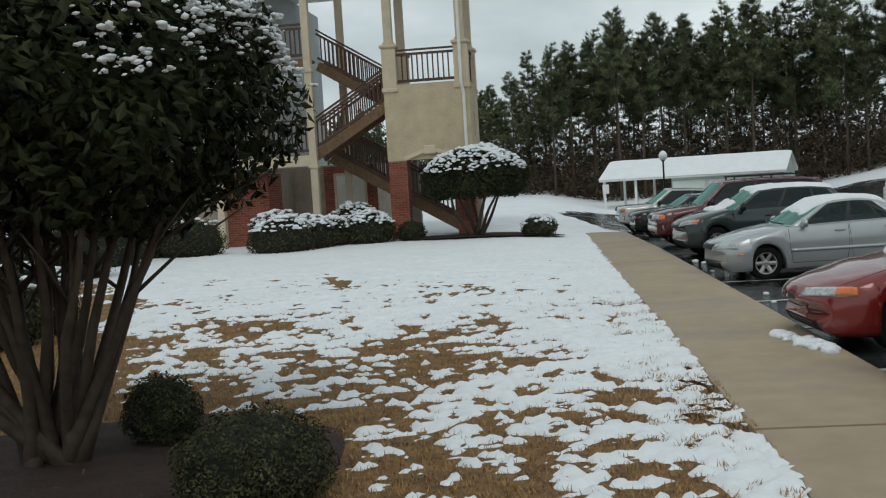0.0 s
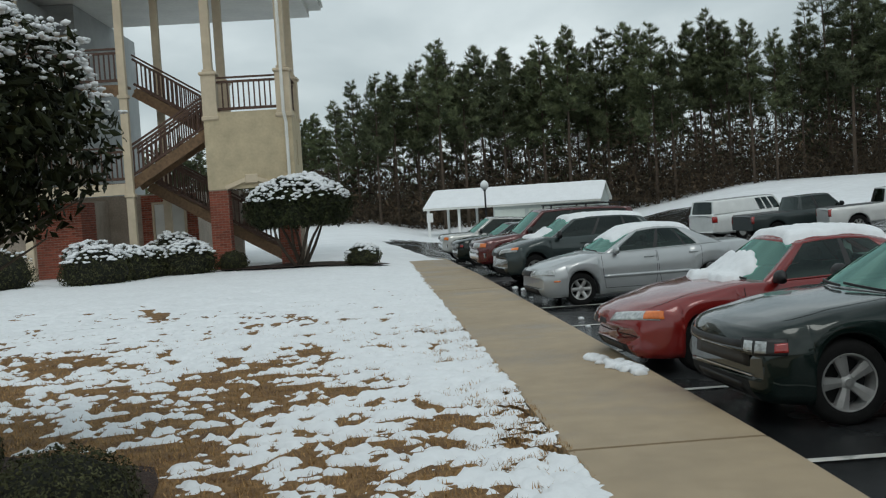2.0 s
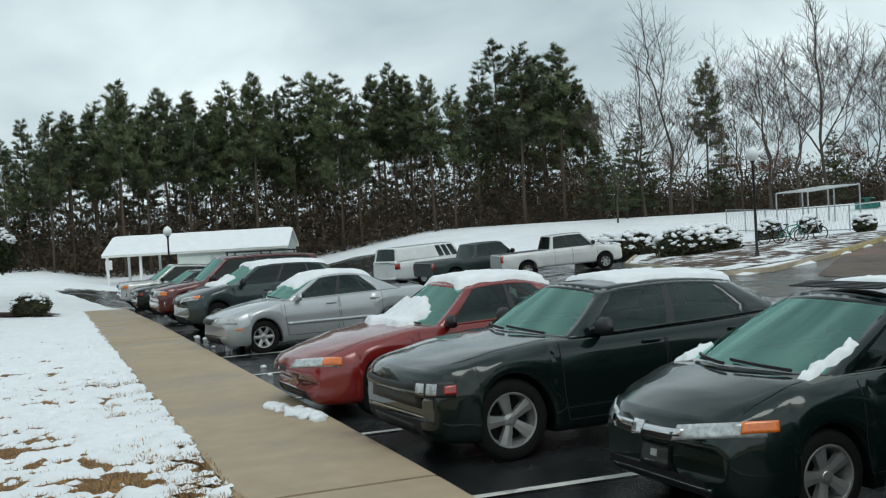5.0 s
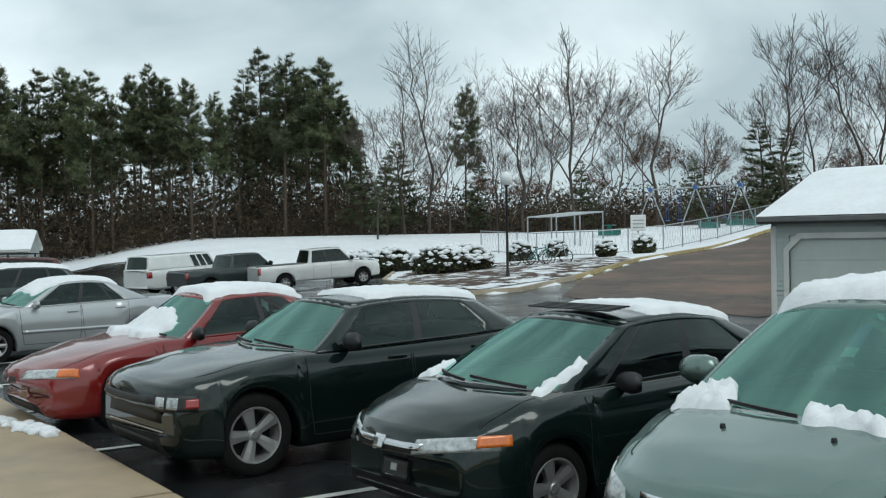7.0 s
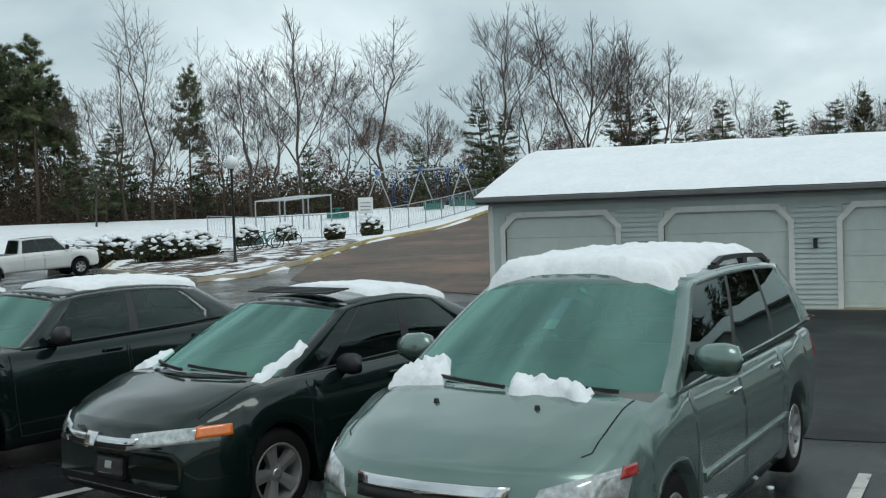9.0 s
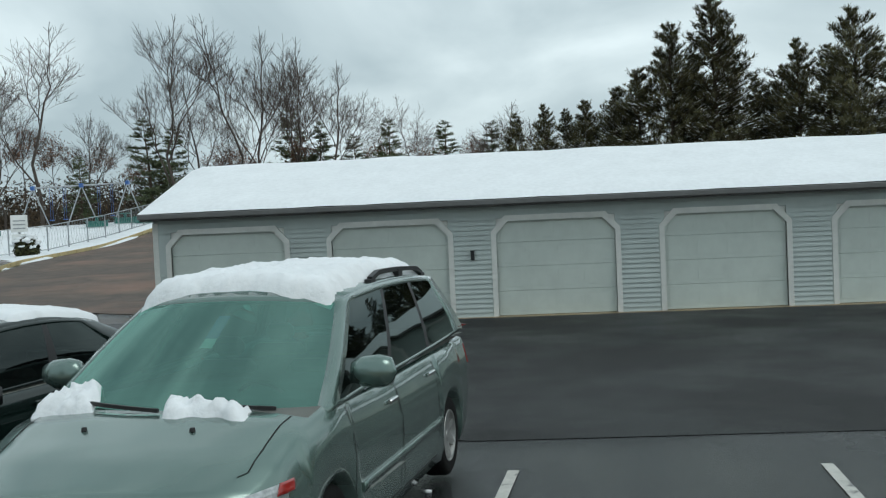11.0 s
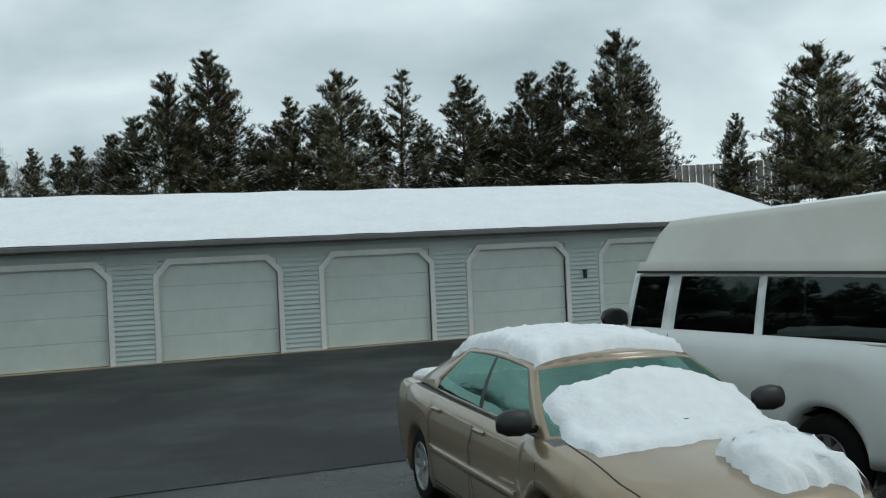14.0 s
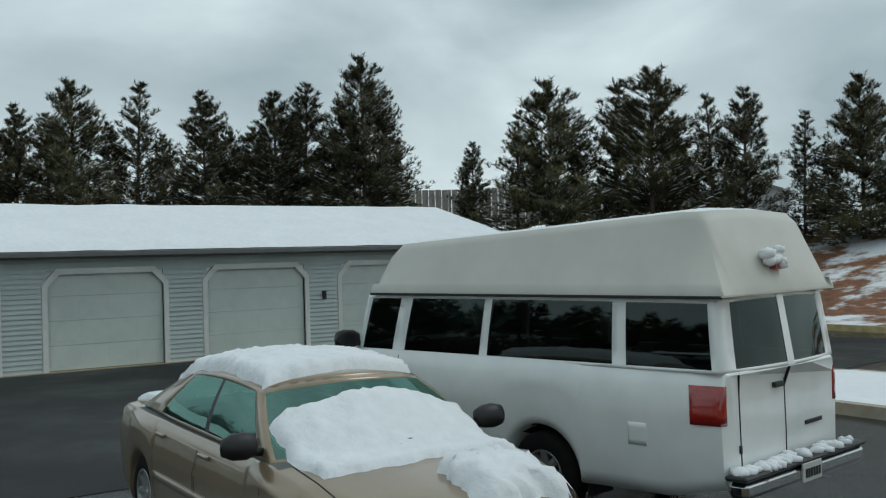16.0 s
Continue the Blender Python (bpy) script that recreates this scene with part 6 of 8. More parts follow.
# broad-leaved tree close to the path
rng = random.Random(5)
TX, TY = -0.95, 8.45
TZ = lawn(TX, TY)
near_tree = thing("evergreen_tree", pose(TX, TY, TZ), "multi-stemmed glossy evergreen tree with wet snow on its crown", "tree")
ends = []
for k in range(23):
    a = k * math.tau / 23 + rng.uniform(-0.2, 0.2)
    rad = rng.uniform(0.25, 1.25)
    ends.append((math.cos(a) * rad * 1.1 + 0.0, math.sin(a) * rad * 0.7, rng.uniform(1.7, 2.4)))
stems(near_tree, (0, 0, -0.05), ends, 0.050, 0.020, rng, M["bark_smooth"], bend=0.12)
for e in ends:
    for j in range(3):
        bm = bmesh.new()
        s = Vector(e) * rng.uniform(0.62, 0.95)
        d = Vector((rng.gauss(0, 0.6), rng.gauss(0, 0.4), rng.uniform(0.5, 1.1)))
        tube(bm, [s, s + d * 0.5 + Vector((0, 0, 0.05)), s + d], [0.018, 0.012, 0.006], 5)
        part("branch", bm, M["bark_smooth"], near_tree, "", True)
bm = bmesh.new()
pts = []
CR, CC = Vector((2.0, 1.75, 1.30)), Vector((-0.10, 0.0, 2.62))
while len(pts) < 24000:
    n = Vector((rng.gauss(0, 1), rng.gauss(0, 1), rng.gauss(0, 1))).normalized()
    k = rng.random() ** 0.28 * (1 + 0.16 * noise.noise(n * 2.6) + 0.08 * noise.noise(n * 6))
    p = Vector((n.x * CR.x * k, n.y * CR.y * k, n.z * CR.z * k))
    if p.z < -0.98 + 0.25 * noise.noise((p.x * 1.5, p.y * 1.5, 3)):
        continue
    if noise.noise((p.x * 1.7, p.y * 1.7, p.z * 1.7 + 5)) < -0.28 and k < 0.95:
        continue
    pts.append((p + CC, n))
leaf_cloud(bm, pts, 0.115, rng, 0.4, 0.5)
part("crown", bm, M["leaf"], near_tree)["kind"] = "stuff"
bm = bmesh.new()
for i in range(2600):
    n = Vector((rng.gauss(0, 1), rng.gauss(0, 1), abs(rng.gauss(0, 1)) * 0.8)).normalized()
    if noise.noise(n * 3.4 + Vector((4, 0, 0))) * 0.9 + n.z * 0.55 + n.x * 0.75 - 0.30 < rng.uniform(0.0, 0.5):
        continue
    k = 1.0 + 0.16 * noise.noise(n * 2.6) + 0.08 * noise.noise(n * 6)
    c = Vector((n.x * CR.x * k, n.y * CR.y * k, n.z * CR.z * k)) + CC
    r = rng.uniform(0.010, 0.034)
    for j in range(rng.choice((1, 2, 3, 4))):
        blob(bm, c + Vector((rng.gauss(0, r), rng.gauss(0, r), rng.gauss(0, r * 0.5))), r * rng.uniform(0.5, 1.1), rng, 0.6)
part("crown_snow", bm, M["snow"], near_tree, "wet snow lumps on the upper leaves", True)["kind"] = "stuff"

MULCH = [(TX + 1.9 * math.cos(a / 20 * math.tau) * (1 + 0.1 * math.sin(a * 2.3)) + 0.2, TY - 0.45 + 1.75 * math.sin(a / 20 * math.tau) * (1 + 0.08 * math.cos(a * 1.7))) for a in range(20)]
region("mulch_ring", MULCH, lambda x, y: lawn(x, y) + 0.015 + 0.025 * noise.noise((x * 5, y * 5, 0)), M["mulch"], 0.14, "dark bark mulch under the evergreen tree")
shrub("boxwood", -0.16, 8.75, lawn(-0.1, 8.8) + 0.24, 0.31, 0.31, 0.30, 4200, 0.032, "dark round clipped boxwood in the mulch bed", M["leaf_box"], 3)
shrub("boxwood", 0.42, 7.0, lawn(0.4, 7.0) + 0.20, 0.53, 0.48, 0.36, 8000, 0.032, "low green boxwood beside the mulch bed", M["leaf_box"], 4)

# clipped mushroom-shaped shrub before the tower, and the beds
BX, BY = 8.15, 28.6
mush = shrub("mushroom_shrub", BX, BY, lawn(BX, BY) + 1.66, 1.46, 1.32, 0.90, 12500, 0.095, "umbrella-clipped evergreen on bare stems, snow on top", M["leaf"], 8, 750, 0.062, "shrub", -0.62, cap=0.25)
stems(mush, (0, 0, -1.75), [(math.cos(a) * 0.75, math.sin(a) * 0.6, -0.1) for a in (0.1, 0.9, 1.8, 2.6, 3.4, 4.2, 5.1, 5.8)], 0.05, 0.025, random.Random(9), M["bark_smooth"])
BED = [(BX + 2.3 * math.cos(a / 16 * math.tau), BY + 0.9 * math.sin(a / 16 * math.tau) - 0.36 * 2.3 * math.cos(a / 16 * math.tau) * 0.9) for a in range(16)]
region("mulch_bed", BED, lambda x, y: lawn(x, y) + 0.10, M["mulch"], 0.3, "dark mulch bed round the clipped shrub")
for i, (dx, dy, r) in enumerate(((-1.75, 0.75, 0.42), (1.45, -0.75, 0.44), (1.95, 0.15, 0.42))):
    shrub("boxwood", BX + dx, BY + dy, lawn(BX + dx, BY + dy) + r * 0.62, r, r, r * 0.8, 2200, 0.055, "small dark round boxwood by the tower bed", M["leaf_box"], 20 + i, 25 if i else 0, 0.07)
for i, (az, d, r, h, sn) in enumerate(((5.4, 28.6, 0.95, 0.62, 300), (6.9, 29.2, 0.75, 0.60, 200), (8.0, 29.8, 0.62, 0.55, 160), (10.0, 29.9, 0.80, 0.60, 220), (9.3, 32.6, 0.85, 0.75, 240), (5.2, 31.2, 0.9, 0.7, 200), (0.6, 29.5, 1.0, 0.7, 60), (-3.6, 28.0, 1.0, 0.9, 60), (-1.5, 30.0, 0.9, 0.9, 60), (-7.5, 17.0, 0.8, 0.7, 60), (-9.5, 16.0, 0.8, 0.75, 60), (-5.6, 25.0, 1.1, 1.0, 50), (-8.4, 24.0, 1.2, 1.1, 50), (-10.6, 23.0, 1.2, 1.1, 50))):
    hx_, hy_ = d * math.sin(radians(az)), d * math.cos(radians(az))
    shrub("hedge_shrub", hx_, hy_, lawn(hx_, hy_) + h * 0.55, r, r * 0.85, h, 3200, 0.075, "dark clipped hedge shrub with a cap of snow", M["leaf_box"], 40 + i, int(sn * 0.6), 0.06, cap=0.45)


def pine(seed, H, bare, spread_, tufts, size, mm, snow=0, tip_up=0.3, r0=0.16, needles=9, whorl=(3, 5), cone=False):
    """A pine: tapered trunk, whorled limbs, and needle tufts along their outer halves."""
    rng = random.Random(seed)
    ob = thing("pine_tree", pose(0, 0, 0), "tall green pine with a bare lower trunk", "tree")
    bm = bmesh.new()
    lean = Vector((rng.uniform(-0.03, 0.03), rng.uniform(-0.03, 0.03), 0)) * H
    tp = [lean * (k / 7) ** 2 + Vector((0.05 * noise.noise((seed, k, 0)), 0.05 * noise.noise((seed, k, 5)), H * 0.97 * k / 7 - 0.3 * (k == 0))) for k in range(8)]
    tube(bm, tp, [r0 * (1 - k / 7.6) + 0.015 for k in range(8)], 6)
    limbs = []
    z = bare
    while z < H * 0.985:
        t = (z - bare) / (H - bare)
        reach = spread_ * (math.sin(math.pi * min(1, 0.22 + 0.78 * t)) ** 0.7) * (1 - 0.55 * t) + 0.12
        if cone:
            reach = spread_ * (1 - t) ** 0.8 * (0.82 + 0.18 * sm(0, 0.15, t)) + 0.10
        for k in range(rng.randint(*whorl)):
            a = rng.uniform(0, math.tau)
            L = reach * rng.uniform(0.6, 1.15)
            o = lean * (z / H) ** 2 + Vector((0, 0, z + (rng.uniform(-0.04, 0.04) * H * (1 - t) if cone else 0.0)))
            up = (0.05 + tip_up * t) * L
            e = o + Vector((math.cos(a) * L, math.sin(a) * L, up))
            m_ = o.lerp(e, 0.55) + Vector((0, 0, -0.06 * L))
            limbs.append((o, m_, e, L))
        z += (H - bare) * rng.uniform(0.028, 0.055)
    for k in range(int(bare * 0.9)):
        o = Vector((0, 0, rng.uniform(bare * 0.4, bare)))
        a = rng.uniform(0, math.tau)
        tube(bm, [o, o + Vector((math.cos(a), math.sin(a), 0.05)) * rng.uniform(0.4, 1.2)], [0.02, 0.006], 3, False)
    for o, m_, e, L in limbs:
        tube(bm, [o, m_, e], [0.035 * min(1, L), 0.02 * min(1, L), 0.008], 3, False)
    part("trunk", bm, M["bark"], ob, "", True)
    bm, sb = bmesh.new(), bmesh.new()
    tot = sum(l[3] for l in limbs)
    for o, m_, e, L in limbs:
        for j in range(max(1, round(tufts * L / tot))):
            t = rng.uniform(0.3, 1.0)
            p = (o.lerp(m_, t * 2) if t < 0.5 else m_.lerp(e, t * 2 - 1)) + Vector((rng.gauss(0, 0.10), rng.gauss(0, 0.10), rng.gauss(0.03, 0.07))) * L
            ax = ((e - o).normalized() + Vector((0, 0, 0.25 + tip_up)) + Vector((rng.gauss(0, 0.35), rng.gauss(0, 0.35), rng.gauss(0, 0.25)))).normalized()
            s1 = ax.orthogonal().normalized()
            s2 = ax.cross(s1)
            ln = size * rng.uniform(0.7, 1.3)
            for k in range(needles):
                a = rng.uniform(0, math.tau)
                d = (ax * rng.uniform(0.15, 1.0) + (s1 * math.cos(a) + s2 * math.sin(a)) * 0.75).normalized()
                w = d.cross(ax + Vector((0.01, 0.3, 0.2))).normalized() * ln * 0.075
                b = p + ax * rng.uniform(-0.3, 0.4) * ln
                bm.faces.new([bm.verts.new(q) for q in (b - w, b + w, b + d * ln)])
            if snow and rng.random() < snow and L > 0.3:
                q = p + Vector((0, 0, size * 0.25))
                r = size * rng.uniform(0.25, 0.6)
                w1, w2 = (e - o).normalized() * r * 1.5, Vector((-(e - o).y, (e - o).x, 0)).normalized() * r * 0.6
                vs = [sb.verts.new(c) for c in (q - w1, q - w2, q + w1, q + w2, q + Vector((0, 0, r * 0.5)))]
                for i in range(4):
                    sb.faces.new((vs[i], vs[(i + 1) % 4], vs[4]))
    part("crown", bm, mm, ob)["kind"] = "stuff"
    if snow:
        part("snow_load", sb, M["snow"], ob, "snow lying along the branches")["kind"] = "stuff"
    else:
        sb.free()
    return ob


def bare_tree(seed, H, leafy=0.0, spread_=0.36):
    """A leafless broad-leaved tree, forked down to its twigs."""
    rng = random.Random(seed)
    ob = thing("bare_tree", pose(0, 0, 0), "leafless winter tree with fine upward twigs", "tree")
    bm, lf = bmesh.new(), bmesh.new()

    def grow(p, d, L, r, depth):
        q = p + d * L * 0.5 + Vector((rng.gauss(0, 0.03), rng.gauss(0, 0.03), 0)) * L
        e = p + d * L + Vector((rng.gauss(0, 0.05), rng.gauss(0, 0.05), 0)) * L
        r = max(r, 0.0095)
        tube(bm, [p, q, e] if depth < 4 else [p, e], [r, r * 0.82, r * 0.66] if depth < 4 else [r, r * 0.7], 6 if depth < 2 else 3, False)
        if leafy and depth >= 4 and rng.random() < leafy:
            for k in range(3):
                c = e + Vector((rng.gauss(0, 0.4), rng.gauss(0, 0.4), rng.gauss(0, 0.4)))
                t = Vector((rng.gauss(0, 1), rng.gauss(0, 1), rng.gauss(0, 1))).normalized() * 0.22
                u = Vector((rng.gauss(0, 1), rng.gauss(0, 1), rng.gauss(0, 1))).normalized() * 0.16
                lf.faces.new([lf.verts.new(v) for v in (c - t, c + u, c + t)])
        if depth >= 6 or L < 0.25:
            return
        side_turn = rng.uniform(0, math.tau)
        for k in range(rng.choice((3, 4)) if depth < 4 else 4):
            a = side_turn + k * 2.4 + rng.uniform(-0.5, 0.5)
            if k == 0:
                s, ln, rr, at = rng.uniform(0.12, 0.42), rng.uniform(0.64, 0.78), 0.76, e
            else:
                s, ln, rr, at = rng.uniform(0.6, 1.25) * spread_ * 1.6, rng.uniform(0.5, 0.8), rng.uniform(0.38, 0.6), p.lerp(e, rng.uniform(0.45, 1.0))
            if depth == 0 and k and rng.random() < 0.3:
                continue
            nd = (d + Vector((math.cos(a) * s, math.sin(a) * s, 0.20))).normalized()
            grow(at, nd, L * ln, r * rr, depth + 1)

    grow(Vector((0, 0, -0.3)), Vector((rng.uniform(-0.05, 0.05), rng.uniform(-0.05, 0.05), 1)).normalized(), H * 0.36, H * 0.0088, 0)
    heights = sorted(v.co.z for v in bm.verts)
    zmax = heights[int(len(heights) * 0.985)]
    for b_ in (bm, lf):
        for v in b_.verts:
            v.co *= H / zmax
    part("trunk", bm, M["twig"], ob)
    if leafy and lf.faces:
        part("dead_leaves", lf, M["leaf_brown"], ob, "brown leaves still hanging")["kind"] = "stuff"
    else:
        lf.free()
    return ob


def stand(ob, az, d, top_el, H, rng, group, zb=None, widen=1.0):
    """Copies a tree to a bearing and distance, scaled to reach a given height angle."""
    x, y = d * math.sin(radians(az)), d * math.cos(radians(az))
    z = ground_z(x, y) if zb is None else zb
    want = EYE_Z + d * math.tan(radians(top_el)) - z
    s = want / H
    wide_ = s * rng.uniform(0.9, 1.12) * widen
    m = pose(x, y, z - 0.05, 0, 0, rng.uniform(0, 360)) @ Matrix.Diagonal((wide_, wide_, s, 1))
    o = copy_thing(ob, m)
    o["group"] = group
    return o


def retire(obs):
    for ob in obs:
        for c in list(ob.children_recursive) + [ob]:
            bpy.data.objects.remove(c)


rng = random.Random(77)
talls = [pine(100 + i, 18.0, bare, sp, 1000, 0.46, M["needles"], 0, 0.35, 0.17, 11) for i, (bare, sp) in enumerate(((8.0, 2.6), (9.5, 2.2), (6.5, 2.9), (10.0, 2.5), (2.0, 2.6)))]
SKY = [(10, 4.2), (15, 4.4), (17.5, 5.6), (18.6, 6.2), (20.4, 7.6), (21.8, 8.5), (26, 8.5), (30.5, 8.6), (34.5, 8.8), (38, 8.8), (39.3, 9.2), (41, 7.6), (43.0, 9.4), (44.9, 10.2), (47.3, 9.9), (48.7, 8.2), (49.5, 6.5)]


def skyline(az):
    for (a0, e0), (a1, e1) in zip(SKY, SKY[1:]):
        if a0 <= az <= a1:
            return e0 + (e1 - e0) * (az - a0) / (a1 - a0)
    return SKY[0][1] if az < 10 else SKY[-1][1]


az = 8.0
while az < 49.3:
    stand(rng.choice(talls[:4]), az, rng.uniform(98, 106), skyline(az) * rng.uniform(0.86, 1.05), 18.0, rng, "pine wood")
    az += rng.uniform(0.8, 1.35)
az = 8.5
while az < 49:
    stand(rng.choice(talls), az, rng.uniform(108, 118), skyline(az) * rng.uniform(0.72, 0.97), 18.0, rng, "pine wood")
    az += rng.uniform(0.9, 1.5)
az = 9.0
while az < 49:
    stand(talls[4], az, rng.uniform(119, 128), skyline(az) * rng.uniform(0.5, 0.72), 18.0, rng, "pine wood")
    az += rng.uniform(0.7, 1.2)
for az_, el in ((51.2, 5.2), (50.4, 4.4), (49.0, 4.8), (54.7, 8.2), (61.0, 4.0), (70.4, 5.8), (71.4, 5.3), (77.8, 6.2), (79.2, 5.4), (83.0, 5.4), (86.0, 5.2), (88.6, 5.0), (66.9, 3.9), (81.2, 4.6), (55.3, 4.2)):
    stand(talls[4] if el < 7 else talls[0], az_, rng.uniform(88, 100), el, 18.0, rng, "pine wood", None, 1.7 if el < 7 else 1.0)
bares = [bare_tree(200 + i, 16.0, lf_, sp) for i, (lf_, sp) in enumerate(((0.0, 0.50), (0.0, 0.58), (0.0, 0.42), (0.45, 0.60)))]
for az_, el, k in ((49.9, 6.2, 1), (52.7, 10.0, 1), (51.4, 7.5, 0), (56.4, 6.0, 2), (57.8, 8.0, 2), (60.6, 9.7, 0), (59.2, 6.5, 2), (65.0, 9.9, 1), (67.5, 5.6, 2), (63.2, 6.0, 2), (71.5, 10.0, 2), (75.0, 9.7, 1), (76.2, 9.0, 0),
                   (77.9, 8.8, 2), (80.2, 7.4, 0), (84.6, 6.0, 1), (89.2, 5.4, 0), (91.0, 4.6, 1), (53.8, 5.5, 2), (73.0, 7.0, 0)):
    stand(bares[k], az_, rng.uniform(84, 98), el, 16.0, rng, "bare trees", None, 1.2)
for az_, el in ((64.3, 5.2), (65.7, 4.7), (68.2, 4.3), (62.0, 3.6), (59.0, 3.2), (57.2, 3.0), (69.4, 3.6), (73.5, 4.2), (75.5, 4.0), (78.8, 4.5), (56.0, 3.4), (53.2, 3.6), (82.0, 4.4), (85.5, 4.2), (88.0, 4.0)):
    stand(bares[3], az_, rng.uniform(92, 104), el, 16.0, rng, "bare trees")
az = 9.0
while az < 50:
    stand(bares[rng.randrange(3)], az, rng.uniform(112, 130), skyline(az) * rng.uniform(0.5, 0.8), 16.0, rng, "bare trees")
    az += rng.uniform(1.6, 2.6)

youngs = [pine(300 + i, 8.0, bare, sp, tf, 0.20, M["needles_e"], 0.26, 1.1, 0.09, 12, (5, 8), True) for i, (bare, sp, tf) in enumerate(((0.2, 2.5, 5200), (0.2, 2.1, 4200), (0.5, 1.3, 1300)))]
for az_, el, k, d in ((89.8, 5.2, 1, 52), (91.4, 5.6, 1, 50), (92.6, 5.3, 1, 52), (93.6, 5.7, 0, 49), (95.2, 6.3, 0, 48), (96.4, 7.2, 0, 48), (98.1, 9.3, 0, 47), (100.4, 10.4, 1, 47), (99.3, 7.6, 0, 50), (102.4, 6.4, 1, 50), (104.5, 8.0, 1, 48),
                      (103.6, 6.8, 0, 50), (107.2, 9.3, 0, 46), (106.0, 7.6, 1, 48), (110.3, 9.5, 2, 47), (109.0, 7.2, 1, 48), (111.7, 6.6, 1, 50), (113.8, 8.8, 1, 47), (115.2, 6.8, 0, 49), (117.5, 8.8, 1, 46), (119.0, 9.2, 1, 47), (116.4, 7.0, 0, 48), (122.2, 10.6, 0, 45),
                      (120.9, 7.8, 0, 46), (123.4, 7.6, 1, 46), (128.0, 6.0, 1, 47), (130.4, 7.8, 2, 44), (132.3, 9.0, 0, 42), (135.6, 9.2, 2, 44), (137.5, 9.4, 0, 42), (140.7, 8.2, 2, 43), (142.3, 8.1, 1, 42), (145.2, 7.0, 2, 43), (148.0, 8.4, 0, 42), (150.5, 7.6, 1, 42), (138.8, 6.0, 1, 46), (146.4, 5.2, 1, 45), (133.6, 5.0, 1, 46)):
    o = stand(youngs[k], az_, d, el, 8.0, rng, "young pines", 3.0 if az_ < 131 else None, 1.2)
    o["label"] = "young pine with snow along its upswept branches"
retire(talls + bares + youngs)
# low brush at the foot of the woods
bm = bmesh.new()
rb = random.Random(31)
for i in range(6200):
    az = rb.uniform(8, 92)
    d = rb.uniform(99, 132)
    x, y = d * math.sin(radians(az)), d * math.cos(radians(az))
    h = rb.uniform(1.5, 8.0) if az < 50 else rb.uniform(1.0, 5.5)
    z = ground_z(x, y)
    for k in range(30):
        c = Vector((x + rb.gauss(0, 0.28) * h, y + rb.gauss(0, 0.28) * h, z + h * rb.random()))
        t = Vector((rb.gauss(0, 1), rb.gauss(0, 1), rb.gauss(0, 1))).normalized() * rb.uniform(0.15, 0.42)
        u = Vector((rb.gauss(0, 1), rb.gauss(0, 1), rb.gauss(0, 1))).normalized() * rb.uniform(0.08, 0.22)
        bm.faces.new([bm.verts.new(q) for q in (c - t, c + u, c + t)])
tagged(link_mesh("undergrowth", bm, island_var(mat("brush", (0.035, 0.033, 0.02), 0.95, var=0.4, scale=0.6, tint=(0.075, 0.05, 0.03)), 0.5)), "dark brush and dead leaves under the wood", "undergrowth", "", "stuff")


# ---- snow on the lawn ----
def cover(x, y):
    """How much snow lies on the lawn: broken near the path's near end, closed further up."""
    far = sm(10, 20, y + 0.2 * x) * 0.20 + sm(20.5, 28, y + 0.2 * x) * 0.6 - 0.55 * sm(-0.02, -0.11, x / y) - 0.04 * sm(8, 12, y) + 0.07 * sm(1, 4, x - 0.2 * y) - 0.11 * sm(2.0, -2.0, x - 0.15 * y) * sm(20, 14, y) - 0.16 * sm(-0.6, -2.4, x - 0.02 * y) * sm(25, 18, y)
    a = noise.noise((x * 0.55, y * 0.55, 2.0)) * 0.30
    b = noise.noise((x * 1.9 + 3, y * 2.6, 5.0)) * 0.42
    c = noise.noise((x * 4.6, y * 6.2, 9.0)) * 0.50
    d = noise.noise((x * 11, y * 13, 1.0)) * 0.34
    return a + b + c + d + far + 0.10 - 0.35 * sm(2.6, 0.8, math.hypot(x - TX - 0.3, y - TY + 0.4) - 0.4)


def snow_sheet(name, x0, y0, y1, step, label, edge=1.58):
    me_ = bpy.data.meshes.new(name)
    ny = int((y1 - y0) / step)
    nx = int((kerb_x(y1) - edge - x0) / step) + 2
    vs, fs, idx = [], [], {}
    for j in range(ny + 1):
        y = y0 + j * step
        for i in range(nx):
            x = x0 + i * step
            if x > kerb_x(y) - edge + 0.05 * noise.noise((x * 3, y * 3, 4)):
                break
            c = cover(x, y)
            h = -0.02 + 0.066 * sm(-0.02, 0.42, c) + (0.024 * noise.noise((x * 7, y * 7, 3)) + 0.012 * noise.noise((x * 19, y * 19, 6))) * sm(0, 0.3, c)
            idx[i, j] = len(vs)
            vs.append((x, y, lawn(x, y) + h))
    for i, j in idx:
        q = [idx.get(k) for k in ((i, j), (i + 1, j), (i + 1, j + 1), (i, j + 1))]
        if None not in q:
            if max(vs[k][2] - lawn(vs[k][0], vs[k][1]) for k in q) > -0.016:
                fs.append(q)
    me_.from_pydata(vs, [], fs)
    me_.materials.append(M["snow"])
    me_.polygons.foreach_set("use_smooth", [True] * len(me_.polygons))
    return tagged(new(name, me_), label, "snow", "", "stuff")


snow_sheet("lawn_snow", -5.5, 4.2, 19.0, 0.04, "broken wet snow with dead grass showing through")
snow_sheet("lawn_snow", -11.0, 19.0, 29.8, 0.07, "closed snow cover on the upper lawn")

